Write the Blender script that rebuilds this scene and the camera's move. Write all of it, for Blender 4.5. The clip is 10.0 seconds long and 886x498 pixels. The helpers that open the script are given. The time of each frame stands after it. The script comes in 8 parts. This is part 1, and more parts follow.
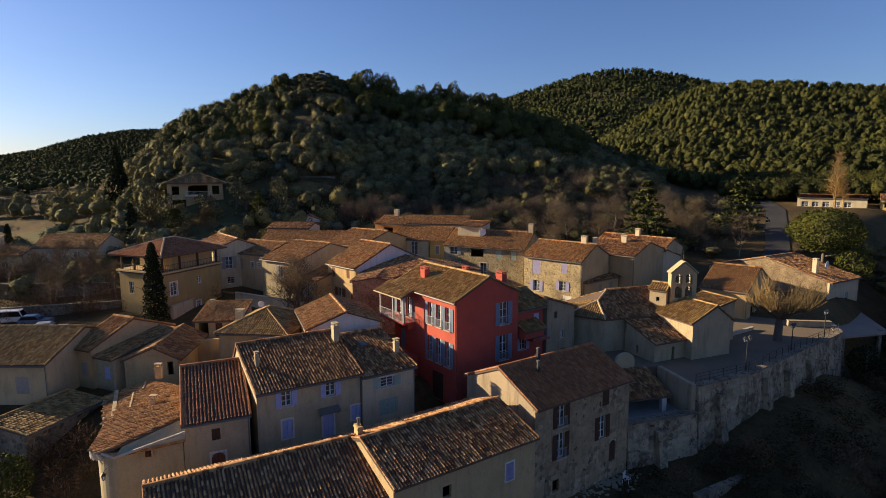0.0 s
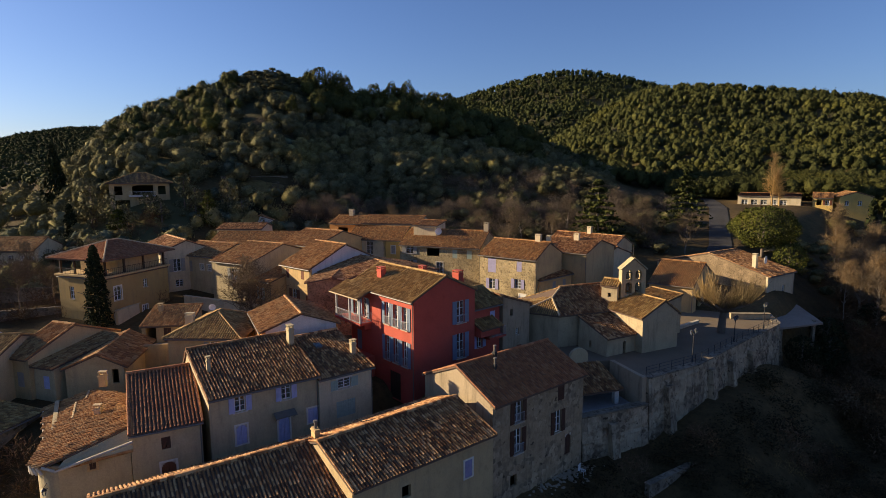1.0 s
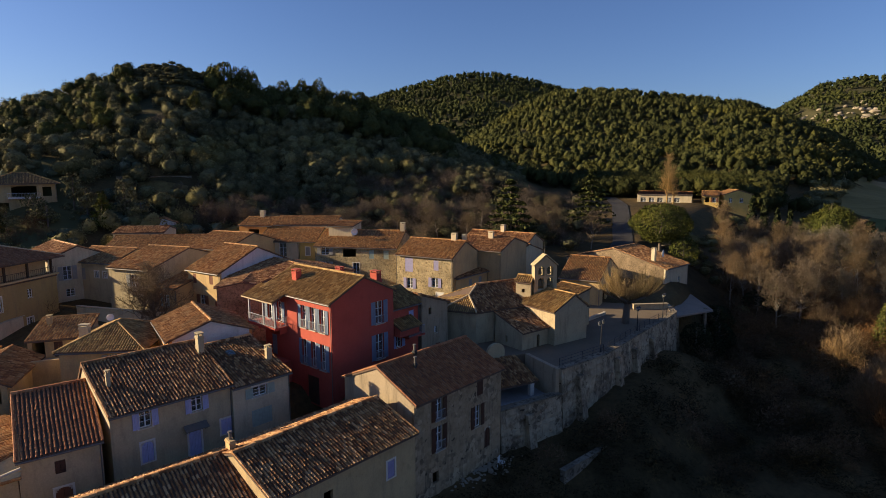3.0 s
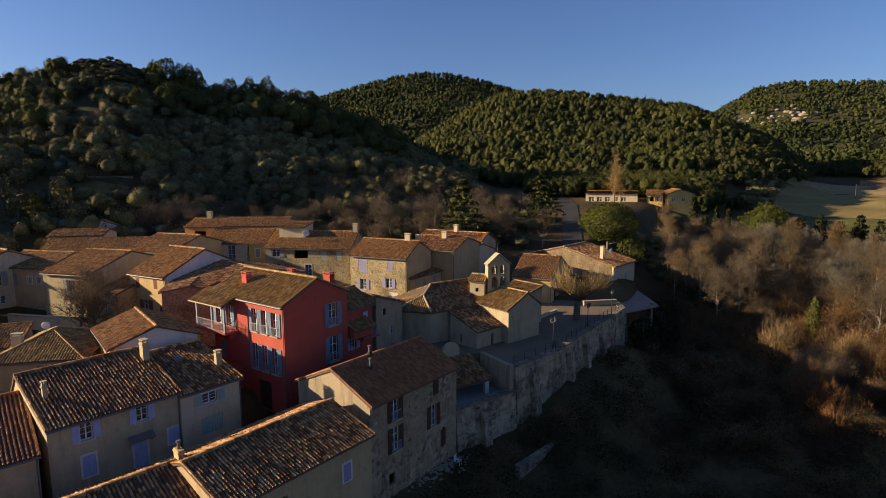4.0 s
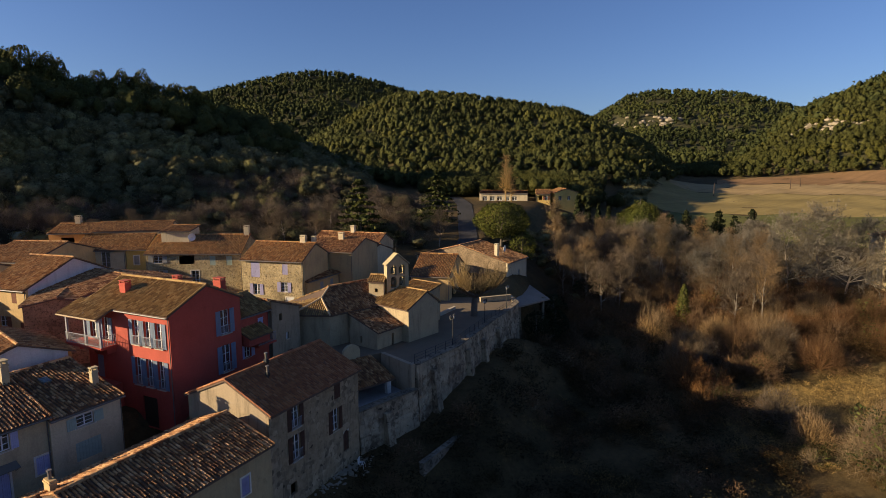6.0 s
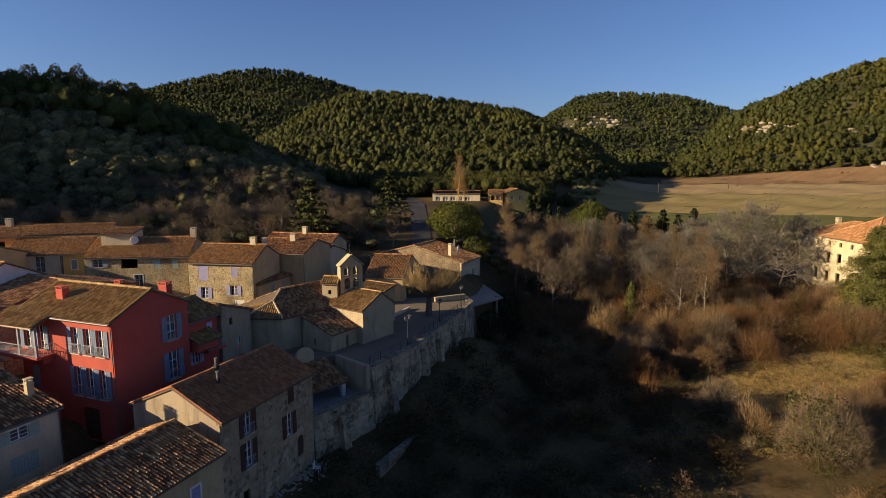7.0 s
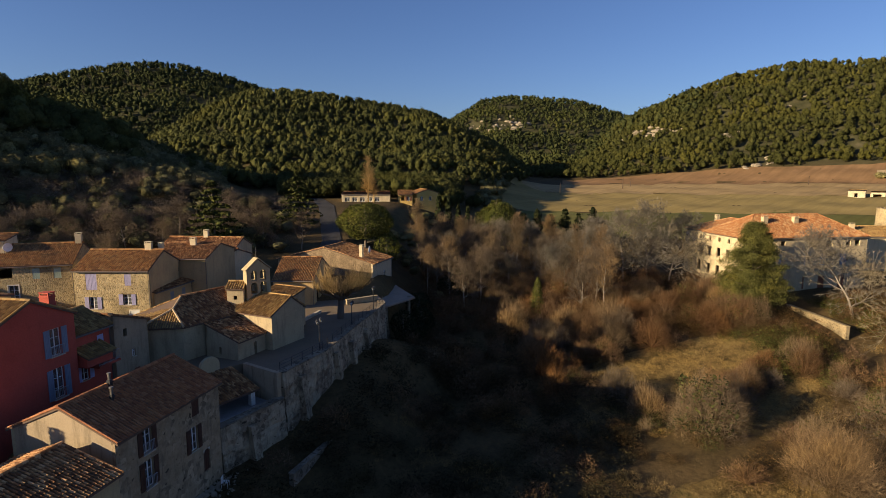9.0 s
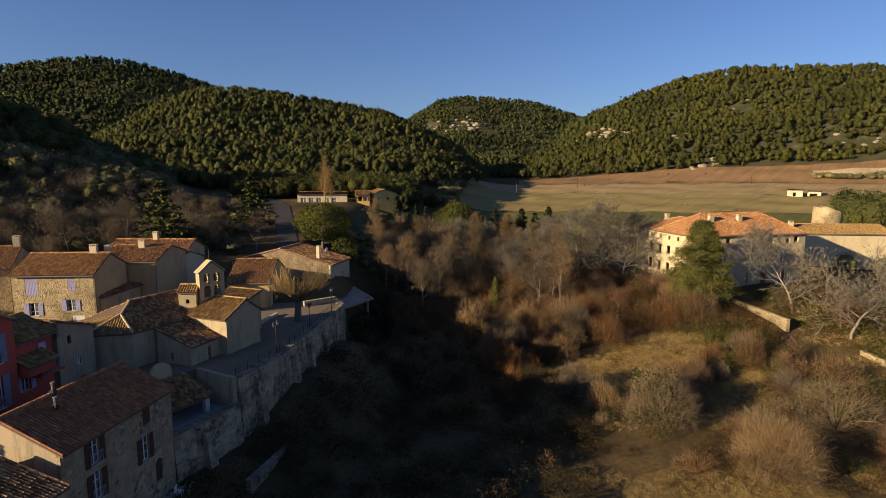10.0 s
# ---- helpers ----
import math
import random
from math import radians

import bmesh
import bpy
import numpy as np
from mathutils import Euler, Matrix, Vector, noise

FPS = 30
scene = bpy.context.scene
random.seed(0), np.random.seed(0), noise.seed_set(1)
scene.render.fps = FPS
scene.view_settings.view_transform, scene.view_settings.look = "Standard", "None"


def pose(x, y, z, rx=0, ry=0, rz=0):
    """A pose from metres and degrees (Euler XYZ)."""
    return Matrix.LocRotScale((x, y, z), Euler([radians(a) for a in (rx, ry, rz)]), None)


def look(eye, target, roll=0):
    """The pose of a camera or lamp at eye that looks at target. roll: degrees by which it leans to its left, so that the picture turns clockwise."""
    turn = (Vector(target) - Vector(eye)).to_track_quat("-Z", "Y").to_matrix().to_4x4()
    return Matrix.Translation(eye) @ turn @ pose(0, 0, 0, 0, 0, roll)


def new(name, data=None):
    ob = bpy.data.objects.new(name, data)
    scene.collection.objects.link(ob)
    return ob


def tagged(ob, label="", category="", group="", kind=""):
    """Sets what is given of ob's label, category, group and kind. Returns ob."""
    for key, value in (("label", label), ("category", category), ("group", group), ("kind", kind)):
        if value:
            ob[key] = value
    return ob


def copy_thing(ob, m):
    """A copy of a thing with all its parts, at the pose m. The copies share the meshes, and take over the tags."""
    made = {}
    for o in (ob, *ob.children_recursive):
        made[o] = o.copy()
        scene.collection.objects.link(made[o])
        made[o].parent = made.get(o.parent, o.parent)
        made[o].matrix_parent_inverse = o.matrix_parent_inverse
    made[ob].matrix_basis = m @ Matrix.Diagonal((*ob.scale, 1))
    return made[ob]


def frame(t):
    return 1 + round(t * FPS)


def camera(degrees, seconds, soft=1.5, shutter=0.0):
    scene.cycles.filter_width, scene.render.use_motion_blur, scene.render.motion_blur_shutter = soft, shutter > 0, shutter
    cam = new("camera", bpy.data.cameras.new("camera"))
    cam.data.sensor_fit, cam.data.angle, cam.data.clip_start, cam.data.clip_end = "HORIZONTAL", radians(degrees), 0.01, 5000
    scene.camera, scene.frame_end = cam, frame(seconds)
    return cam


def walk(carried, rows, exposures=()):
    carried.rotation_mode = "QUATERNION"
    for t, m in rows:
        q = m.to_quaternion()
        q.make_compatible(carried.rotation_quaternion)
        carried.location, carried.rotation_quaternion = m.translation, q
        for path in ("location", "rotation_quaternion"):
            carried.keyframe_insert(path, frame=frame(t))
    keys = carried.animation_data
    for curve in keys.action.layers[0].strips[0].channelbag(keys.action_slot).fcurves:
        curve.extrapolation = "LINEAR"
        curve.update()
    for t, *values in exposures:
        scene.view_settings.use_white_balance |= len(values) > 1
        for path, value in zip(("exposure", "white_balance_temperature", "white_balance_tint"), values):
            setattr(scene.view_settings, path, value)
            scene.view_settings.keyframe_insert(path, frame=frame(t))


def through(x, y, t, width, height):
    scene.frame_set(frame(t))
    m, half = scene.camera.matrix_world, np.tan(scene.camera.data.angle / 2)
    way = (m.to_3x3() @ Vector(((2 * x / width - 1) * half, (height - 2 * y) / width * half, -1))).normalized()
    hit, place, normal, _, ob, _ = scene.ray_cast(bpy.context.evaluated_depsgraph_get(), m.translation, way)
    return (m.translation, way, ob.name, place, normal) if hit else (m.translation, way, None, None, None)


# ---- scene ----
# ---------------------------------------------------------------- camera
cam = camera(76.43, 10.0, soft=0.5)
EYE = 22.0
# seconds, turn, tilt, roll of a hovering camera that drifts a little to the left while it pans
TURN = [(0, 0.46, 82.12, -0.22), (0.5, -1.85, 82.08, -0.22), (1, -4.12, 82.04, -0.21), (1.5, -6.22, 81.99, -0.2), (2, -8.35, 81.97, -0.19), (2.5, -10.52, 81.98, -0.18),
        (4, -17.58, 81.99, -0.16), (4.5, -20.12, 81.99, -0.15), (5, -22.64, 81.98, -0.15), (5.5, -25.43, 81.98, -0.14), (7, -32.91, 82.01, -0.08), (7.5, -35.0, 82.03, -0.05),
        (8, -37.15, 82.03, -0.02), (8.5, -39.52, 82.06, 0.02), (9, -42.09, 82.07, 0.04), (9.5, -44.35, 82.08, 0.07), (10, -46.39, 82.09, 0.09)]
walk(cam, [(t, pose(0.5 - 0.095 * t, -0.18 - 0.018 * t, EYE, tilt, 0, turn) @ pose(0, 0, 0, 0, 0, roll)) for t, turn, tilt, roll in TURN], [(0, 1.05), (3, 0.95), (10, 0.83)])

# ---------------------------------------------------------------- sky and sun
SUN_AZ, SUN_EL = -72.0, 15.5            # compass from +y, clockwise; a low winter sun
world = bpy.data.worlds.new("sky")
scene.world = world
world.use_nodes = True
wn = world.node_tree.nodes
sky = wn.new("ShaderNodeTexSky")
sky.sky_type = "NISHITA"
sky.sun_disc = False
sky.sun_elevation = radians(SUN_EL)
sky.sun_rotation = radians(SUN_AZ)
sky.altitude = 400
sky.air_density, sky.dust_density, sky.ozone_density = 1.0, 0.8, 3.0
wn["Background"].inputs["Strength"].default_value = 0.057
tint = wn.new("ShaderNodeMix")                       # clear deep-blue winter air
tint.data_type, tint.blend_type = "RGBA", "MULTIPLY"
tint.inputs[0].default_value = 1.0
tint.inputs[7].default_value = (0.80, 0.87, 1.17, 1)
world.node_tree.links.new(sky.outputs[0], tint.inputs[6])
world.node_tree.links.new(tint.outputs[2], wn["Background"].inputs["Color"])
sun_lamp = bpy.data.lights.new("sun", "SUN")
sun_lamp.energy, sun_lamp.angle, sun_lamp.color = 5.0, radians(0.6), (1.0, 0.785, 0.50)
sun = new("sun", sun_lamp)
sa, se = radians(SUN_AZ), radians(SUN_EL)
TO_SUN = Vector((math.sin(sa) * math.cos(se), math.cos(sa) * math.cos(se), math.sin(se)))
sun.matrix_world = look(TO_SUN * 300, (0, 0, 0))


# ---------------------------------------------------------------- materials
class Mat:
    """A small node-tree builder."""
    def __init__(self, name, rough=0.9, metal=0.0, spec=0.3):
        self.m = bpy.data.materials.new(name)
        self.m.use_nodes = True
        self.t = self.m.node_tree
        self.b = self.t.nodes["Principled BSDF"]
        self.b.inputs["Roughness"].default_value = rough
        self.b.inputs["Metallic"].default_value = metal
        self.b.inputs["Specular IOR Level"].default_value = spec

    def node(self, kind, **kw):
        n = self.t.nodes.new(kind)
        for k, v in kw.items():
            n.inputs[k.replace("_", " ")].default_value = v
        return n

    def link(self, a, b):
        self.t.links.new(a, b)

    def coords(self, what="Object"):
        return self.node("ShaderNodeTexCoord").outputs[what]

    def place(self):
        return self.node("ShaderNodeNewGeometry").outputs["Position"]

    def noise(self, vec, scale, detail=4.0, rough=0.6):
        n = self.node("ShaderNodeTexNoise", Scale=scale, Detail=detail, Roughness=rough)
        self.link(vec, n.inputs["Vector"])
        return n.outputs["Fac"]

    def ramp(self, fac, stops):
        r = self.t.nodes.new("ShaderNodeValToRGB")
        e = r.color_ramp.elements
        e[0].position, e[0].color = stops[0][0], (*stops[0][1], 1)
        e[1].position, e[1].color = stops[-1][0], (*stops[-1][1], 1)
        for p, c in stops[1:-1]:
            k = e.new(p)
            k.color = (*c, 1)
        self.link(fac, r.inputs["Fac"])
        return r.outputs["Color"]

    def mix(self, fac, a, b, mode="MIX"):
        n = self.t.nodes.new("ShaderNodeMix")
        n.data_type, n.blend_type = "RGBA", mode
        for sock, v in ((n.inputs[0], fac), (n.inputs[6], a), (n.inputs[7], b)):
            if isinstance(v, (int, float)):
                sock.default_value = v
            elif isinstance(v, tuple):
                sock.default_value = (*v, 1)
            else:
                self.link(v, sock)
        return n.outputs[2]

    def bump(self, height, strength=0.4, dist=0.05):
        n = self.node("ShaderNodeBump", Strength=strength, Distance=dist)
        self.link(height, n.inputs["Height"])
        self.link(n.outputs[0], self.b.inputs["Normal"])

    def colour(self, c):
        if isinstance(c, tuple):
            self.b.inputs["Base Color"].default_value = (*c, 1)
        else:
            self.link(c, self.b.inputs["Base Color"])
        return self.m


def shade(c, k):
    return tuple(min(1.0, v * k) for v in c)


def stucco(name, c, dirt=0.6, stain=(0.16, 0.13, 0.10)):
    m = Mat(name, 0.92)
    v = m.place()
    big = m.noise(v, 0.35, 5, 0.65)
    col = m.ramp(big, [(0.3, shade(c, 0.78)), (0.5, c), (0.72, shade(c, 1.12))])
    st = m.node("ShaderNodeMapping")
    st.inputs["Scale"].default_value = (1.3, 1.3, 0.22)
    m.link(v, st.inputs["Vector"])
    drip = m.ramp(m.noise(st.outputs[0], 1.0, 6, 0.7), [(0.50, (0, 0, 0)), (0.74, (dirt, dirt, dirt))])
    col = m.mix(drip, col, stain)
    fine = m.noise(v, 9.0, 4, 0.7)
    blot = m.ramp(m.noise(v, 1.1, 7, 0.75), [(0.55, (0, 0, 0)), (0.68, (dirt * 0.8, dirt * 0.8, dirt * 0.8))])
    col = m.mix(blot, col, shade(c, 0.5))
    col = m.mix(0.35, col, m.ramp(fine, [(0.3, shade(c, 0.6)), (0.7, shade(c, 1.2))]))
    m.bump(fine, 0.5, 0.03)
    return m.colour(col)


def rubble(name, c, mortar, size=3.2):
    """Rubble masonry: irregular stones in pale mortar."""
    m = Mat(name, 0.95)
    v = m.place()
    warp = m.node("ShaderNodeTexNoise", Scale=2.0, Detail=2.0)
    m.link(v, warp.inputs["Vector"])
    add = m.node("ShaderNodeVectorMath")
    add.operation = "MULTIPLY_ADD"
    add.inputs[1].default_value = (0.25, 0.25, 0.25)
    m.link(warp.outputs["Color"], add.inputs[0])
    m.link(v, add.inputs[2])
    cell = m.node("ShaderNodeTexVoronoi", Scale=size)
    edge = m.node("ShaderNodeTexVoronoi", Scale=size)
    edge.feature = "DISTANCE_TO_EDGE"
    for n in (cell, edge):
        m.link(add.outputs[0], n.inputs["Vector"])
    sep = m.node("ShaderNodeSeparateColor")
    m.link(cell.outputs["Color"], sep.inputs[0])
    stone = m.ramp(sep.outputs[0], [(0.0, shade(c, 0.55)), (0.45, c), (1.0, shade(c, 1.35))])
    joint = m.ramp(edge.outputs["Distance"], [(0.02, (1, 1, 1)), (0.12, (0, 0, 0))])
    col = m.mix(joint, stone, mortar)
    old = m.ramp(m.noise(v, 0.3, 5, 0.65), [(0.35, (0.45, 0.45, 0.45)), (0.65, (1, 1, 1))])
    col = m.mix(1.0, col, old, "MULTIPLY")
    m.bump(edge.outputs["Distance"], 0.9, 0.12)
    return m.colour(col)


def tile_mat(name, tones, lichen=(0.30, 0.215, 0.10), amount=0.4):
    """Fired clay, each tile its own tone, patches of lichen and soot."""
    m = Mat(name, 0.85)
    isl = m.node("ShaderNodeNewGeometry").outputs["Random Per Island"]
    info = m.node("ShaderNodeObjectInfo").outputs["Random"]
    addn = m.node("ShaderNodeMath")
    addn.operation = "ADD"
    m.link(isl, addn.inputs[0])
    m.link(info, addn.inputs[1])
    fr = m.node("ShaderNodeMath")
    fr.operation = "FRACT"
    m.link(addn.outputs[0], fr.inputs[0])
    col = m.ramp(fr.outputs[0], tones)
    v = m.place()
    patch = m.ramp(m.noise(v, 0.55, 6, 0.7), [(0.42, (0, 0, 0)), (0.66, (amount, amount, amount))])
    col = m.mix(patch, col, lichen)
    fine = m.noise(v, 14.0, 3, 0.7)
    col = m.mix(0.45, col, m.ramp(fine, [(0.3, (0.35, 0.35, 0.35)), (0.7, (1.0, 1.0, 1.0))]), "MULTIPLY")
    m.bump(fine, 0.4, 0.02)
    return m.colour(col)


def paint(name, c, rough=0.6, worn=0.3):
    m = Mat(name, rough)
    v = m.place()
    n = m.noise(v, 3.0, 5, 0.7)
    return m.colour(m.mix(worn, c, m.ramp(n, [(0.3, shade(c, 0.5)), (0.7, shade(c, 1.2))])))


def foliage(name, dark, mid, light, patch=0.05, through=0.0, tuft=False):
    m = Mat(name, 0.85, spec=0.05)
    isl = m.node("ShaderNodeNewGeometry").outputs["Random Per Island"]
    col = m.ramp(isl, [(0.0, dark), (0.55, mid), (1.0, light)])
    n = m.noise(m.place(), patch, 3, 0.6)
    col = m.mix(0.75, col, m.ramp(n, [(0.32, (0.45, 0.5, 0.5)), (0.5, (1, 1, 1)), (0.7, (1.5, 1.35, 0.9))]), "MULTIPLY")
    if tuft:
        fine = m.noise(m.place(), 1.1, 5, 0.75)
        col = m.mix(0.5, col, m.ramp(fine, [(0.34, (0.45, 0.46, 0.48)), (0.5, (1, 1, 1)), (0.66, (1.6, 1.55, 1.4))]), "MULTIPLY")
        m.bump(m.noise(m.place(), 1.7, 6, 0.8), 1.0, 0.9)
    if through:
        t = m.node("ShaderNodeBsdfTranslucent")
        m.link(col, t.inputs["Color"])
        mx = m.node("ShaderNodeMixShader")
        mx.inputs[0].default_value = through
        m.link(m.b.outputs[0], mx.inputs[1])
        m.link(t.outputs[0], mx.inputs[2])
        m.link(mx.outputs[0], m.t.nodes["Material Output"].inputs["Surface"])
    return m.colour(col)


def plain(name, c, rough=0.6, metal=0.0):
    return Mat(name, rough, metal).colour(c)


M = {}
M["wall_red"] = stucco("red_render", (0.46, 0.095, 0.063), 0.45, (0.22, 0.06, 0.045))
M["wall_ochre"] = stucco("ochre_render", (0.56, 0.385, 0.18), 0.5)
M["wall_grey"] = stucco("grey_render", (0.49, 0.395, 0.235), 0.7)
M["wall_pale"] = stucco("pale_render", (0.58, 0.485, 0.32), 0.6)
M["wall_cream"] = stucco("cream_render", (0.56, 0.455, 0.28), 0.6)
M["wall_white"] = stucco("white_render", (0.66, 0.63, 0.58), 0.4)
M["wall_brown"] = stucco("brown_render", (0.48, 0.355, 0.185), 0.7)
M["wall_yellow"] = stucco("yellow_render", (0.62, 0.42, 0.13), 0.3)
M["wall_straw"] = stucco("straw_render", (0.40, 0.27, 0.105), 0.6)
M["wall_orange"] = stucco("orange_render", (0.58, 0.27, 0.08), 0.3)
M["stone_gold"] = rubble("golden_rubble", (0.46, 0.345, 0.18), (0.50, 0.41, 0.25), 4.6)
M["stone_brown"] = rubble("brown_rubble", (0.30, 0.215, 0.13), (0.36, 0.27, 0.17), 6.0)
M["lime_rim"] = stucco("lime_surround", (0.72, 0.67, 0.57), 0.3)
M["stone_grey"] = rubble("grey_rubble", (0.245, 0.20, 0.14), (0.315, 0.262, 0.19), 2.4)
M["wall_old"] = stucco("old_patched_render", (0.37, 0.29, 0.19), 0.95, (0.08, 0.065, 0.04))
M["wall_stained"] = stucco("stained_render", (0.43, 0.345, 0.20), 0.9, (0.13, 0.11, 0.085))


def peeled(name, plaster, stone, soot):
    """Old lime plaster fallen off in patches, rubble stone beneath, dark streaks and holes."""
    m = Mat(name, 0.95)
    v = m.place()
    cell = m.node("ShaderNodeTexVoronoi", Scale=2.6)
    m.link(v, cell.inputs["Vector"])
    sep = m.node("ShaderNodeSeparateColor")
    m.link(cell.outputs["Color"], sep.inputs[0])
    rub = m.ramp(sep.outputs[0], [(0.0, shade(stone, 0.5)), (0.5, stone), (1.0, shade(stone, 1.5))])
    lime = m.ramp(m.noise(v, 0.8, 6, 0.7), [(0.3, shade(plaster, 0.6)), (0.52, plaster), (0.72, shade(plaster, 1.25))])
    fallen = m.ramp(m.noise(v, 0.42, 7, 0.7), [(0.47, (0, 0, 0)), (0.55, (1, 1, 1))])
    col = m.mix(fallen, lime, rub)
    st = m.node("ShaderNodeMapping")
    st.inputs["Scale"].default_value = (1.0, 1.0, 0.16)
    m.link(v, st.inputs["Vector"])
    col = m.mix(m.ramp(m.noise(st.outputs[0], 1.3, 6, 0.72), [(0.52, (0, 0, 0)), (0.70, (0.85, 0.85, 0.85))]), col, soot)
    col = m.mix(m.ramp(m.noise(v, 2.2, 3, 0.5), [(0.66, (0, 0, 0)), (0.70, (0.9, 0.9, 0.9))]), col, shade(soot, 0.5))
    fine = m.noise(v, 5.0, 5, 0.7)
    m.bump(fine, 0.8, 0.08)
    return m.colour(col)


M["wall_shabby"] = peeled("shabby_render", (0.37, 0.272, 0.16), (0.33, 0.25, 0.155), (0.11, 0.09, 0.06))
M["ruin"] = peeled("ruined_plaster", (0.42, 0.335, 0.22), (0.225, 0.172, 0.112), (0.075, 0.06, 0.042))
M["stone_church"] = stucco("lime_render", (0.44, 0.35, 0.215), 0.9, (0.13, 0.105, 0.07))
M["cut_stone"] = stucco("cut_limestone", (0.55, 0.48, 0.37), 0.4)
def calmer(tones, k):
    """Draws the tones of a tile ramp towards their middle."""
    mid = [sum(c[i] for _, c in tones) / len(tones) for i in range(3)]
    return [(p, tuple(v + (w - v) * k for v, w in zip(c, mid))) for p, c in tones]


TERRA = [(0.0, (0.191, 0.078, 0.028)), (0.3, (0.36, 0.157, 0.051)), (0.65, (0.499, 0.239, 0.078)), (1.0, (0.637, 0.369, 0.148))]
OLD = [(0.0, (0.160, 0.066, 0.026)), (0.3, (0.300, 0.128, 0.047)), (0.6, (0.460, 0.218, 0.082)), (0.8, (0.600, 0.318, 0.128)), (1.0, (0.74, 0.43, 0.20))]
RED = [(0.0, (0.235, 0.080, 0.036)), (0.4, (0.40, 0.145, 0.058)), (0.75, (0.52, 0.21, 0.082)), (1.0, (0.62, 0.30, 0.135))]
OCHRE = [(0.0, (0.187, 0.1, 0.035)), (0.4, (0.354, 0.199, 0.066)), (0.75, (0.499, 0.304, 0.101)), (1.0, (0.624, 0.418, 0.164))]
M["tile_terra"] = tile_mat("terracotta_tiles", calmer(TERRA, 0.1), (0.24, 0.165, 0.08), amount=0.45)
M["tile_old"] = tile_mat("weathered_tiles", OLD, (0.20, 0.14, 0.07), 0.3)
M["tile_red"] = tile_mat("red_tiles", calmer(RED, 0.35), (0.20, 0.10, 0.06), amount=0.3)
ORANGE = [(0.0, (0.34, 0.13, 0.05)), (0.4, (0.47, 0.20, 0.075)), (0.75, (0.56, 0.28, 0.11)), (1.0, (0.62, 0.40, 0.20))]
M["tile_orange"] = tile_mat("orange_tiles", ORANGE, amount=0.15)
M["tile_ochre"] = tile_mat("ochre_tiles", calmer(OCHRE, 0.15))
M["bed"] = stucco("tile_bed", (0.15, 0.10, 0.07), 0.5, (0.07, 0.055, 0.045))
M["mortar"] = stucco("ridge_mortar", (0.52, 0.39, 0.235), 0.6)
M["shutter_blue"] = paint("blue_shutter_paint", (0.42, 0.44, 0.66))
M["shutter_lilac"] = paint("lilac_shutter_paint", (0.33, 0.31, 0.48))
M["shutter_slate"] = paint("slate_blue_shutter_paint", (0.20, 0.25, 0.33))
M["shutter_brown"] = paint("brown_shutter_paint", (0.20, 0.075, 0.04))
M["shutter_dark"] = paint("dark_brown_paint", (0.09, 0.045, 0.03))
M["shutter_green"] = paint("pale_green_paint", (0.34, 0.42, 0.36))
M["shutter_grey"] = paint("grey_paint", (0.30, 0.29, 0.27))
M["white_paint"] = paint("white_paint", (0.70, 0.69, 0.66), 0.5, 0.15)
M["wood_dark"] = paint("dark_wood", (0.07, 0.045, 0.03), 0.7)
M["iron"] = paint("dark_iron", (0.035, 0.035, 0.038), 0.5)
M["rail_grey"] = paint("grey_railing_paint", (0.30, 0.31, 0.33), 0.5)
M["zinc"] = paint("zinc", (0.16, 0.145, 0.125), 0.45)
M["dish"] = paint("dish_white", (0.72, 0.71, 0.69), 0.4, 0.1)
M["concrete"] = stucco("concrete", (0.34, 0.33, 0.31), 0.5)
M["gravel"] = stucco("terrace_gravel", (0.19, 0.145, 0.095), 0.4)
M["bell"] = paint("bronze_bell", (0.16, 0.14, 0.09), 0.5)
glass = Mat("window_glass", 0.05, spec=0.5)
glass.b.inputs["Transmission Weight"].default_value = 0.85
M["glass"] = glass.colour((0.55, 0.60, 0.62))


# ---------------------------------------------------------------- mesh helpers
def part(name, bm, material, parent=None, label=""):
    """Links a bmesh as one mesh object under a thing."""
    me = bpy.data.meshes.new(name)
    bm.to_mesh(me)
    bm.free()
    return mesh_part(name, me, material, parent, label)


def mesh_part(name, me, material, parent=None, label=""):
    if material is not None and not me.materials:
        me.materials.append(material)
    ob = new(name, me)
    ob.parent = parent
    if label:
        ob["label"] = label
    return ob


def faces_mesh(name, v, f):
    """A mesh from an array of points and an array of quads or triangles."""
    v, f = np.asarray(v, np.float32), np.asarray(f, np.int32)
    me = bpy.data.meshes.new(name)
    n, k = f.shape
    me.vertices.add(len(v))
    me.vertices.foreach_set("co", v.ravel())
    me.loops.add(n * k)
    me.loops.foreach_set("vertex_index", f.ravel())
    me.polygons.add(n)
    me.polygons.foreach_set("loop_start", np.arange(0, n * k, k, dtype=np.int32))
    me.update(calc_edges=True)
    return me


def box(bm, x0, y0, z0, x1, y1, z1, m=None):
    co = [(x, y, z) for z in (z0, z1) for x, y in ((x0, y0), (x1, y0), (x1, y1), (x0, y1))]
    vs = [bm.verts.new(m @ Vector(c) if m else c) for c in co]
    for q in ((3, 2, 1, 0), (4, 5, 6, 7), (0, 1, 5, 4), (1, 2, 6, 5), (2, 3, 7, 6), (3, 0, 4, 7)):
        bm.faces.new([vs[i] for i in q])
    return vs


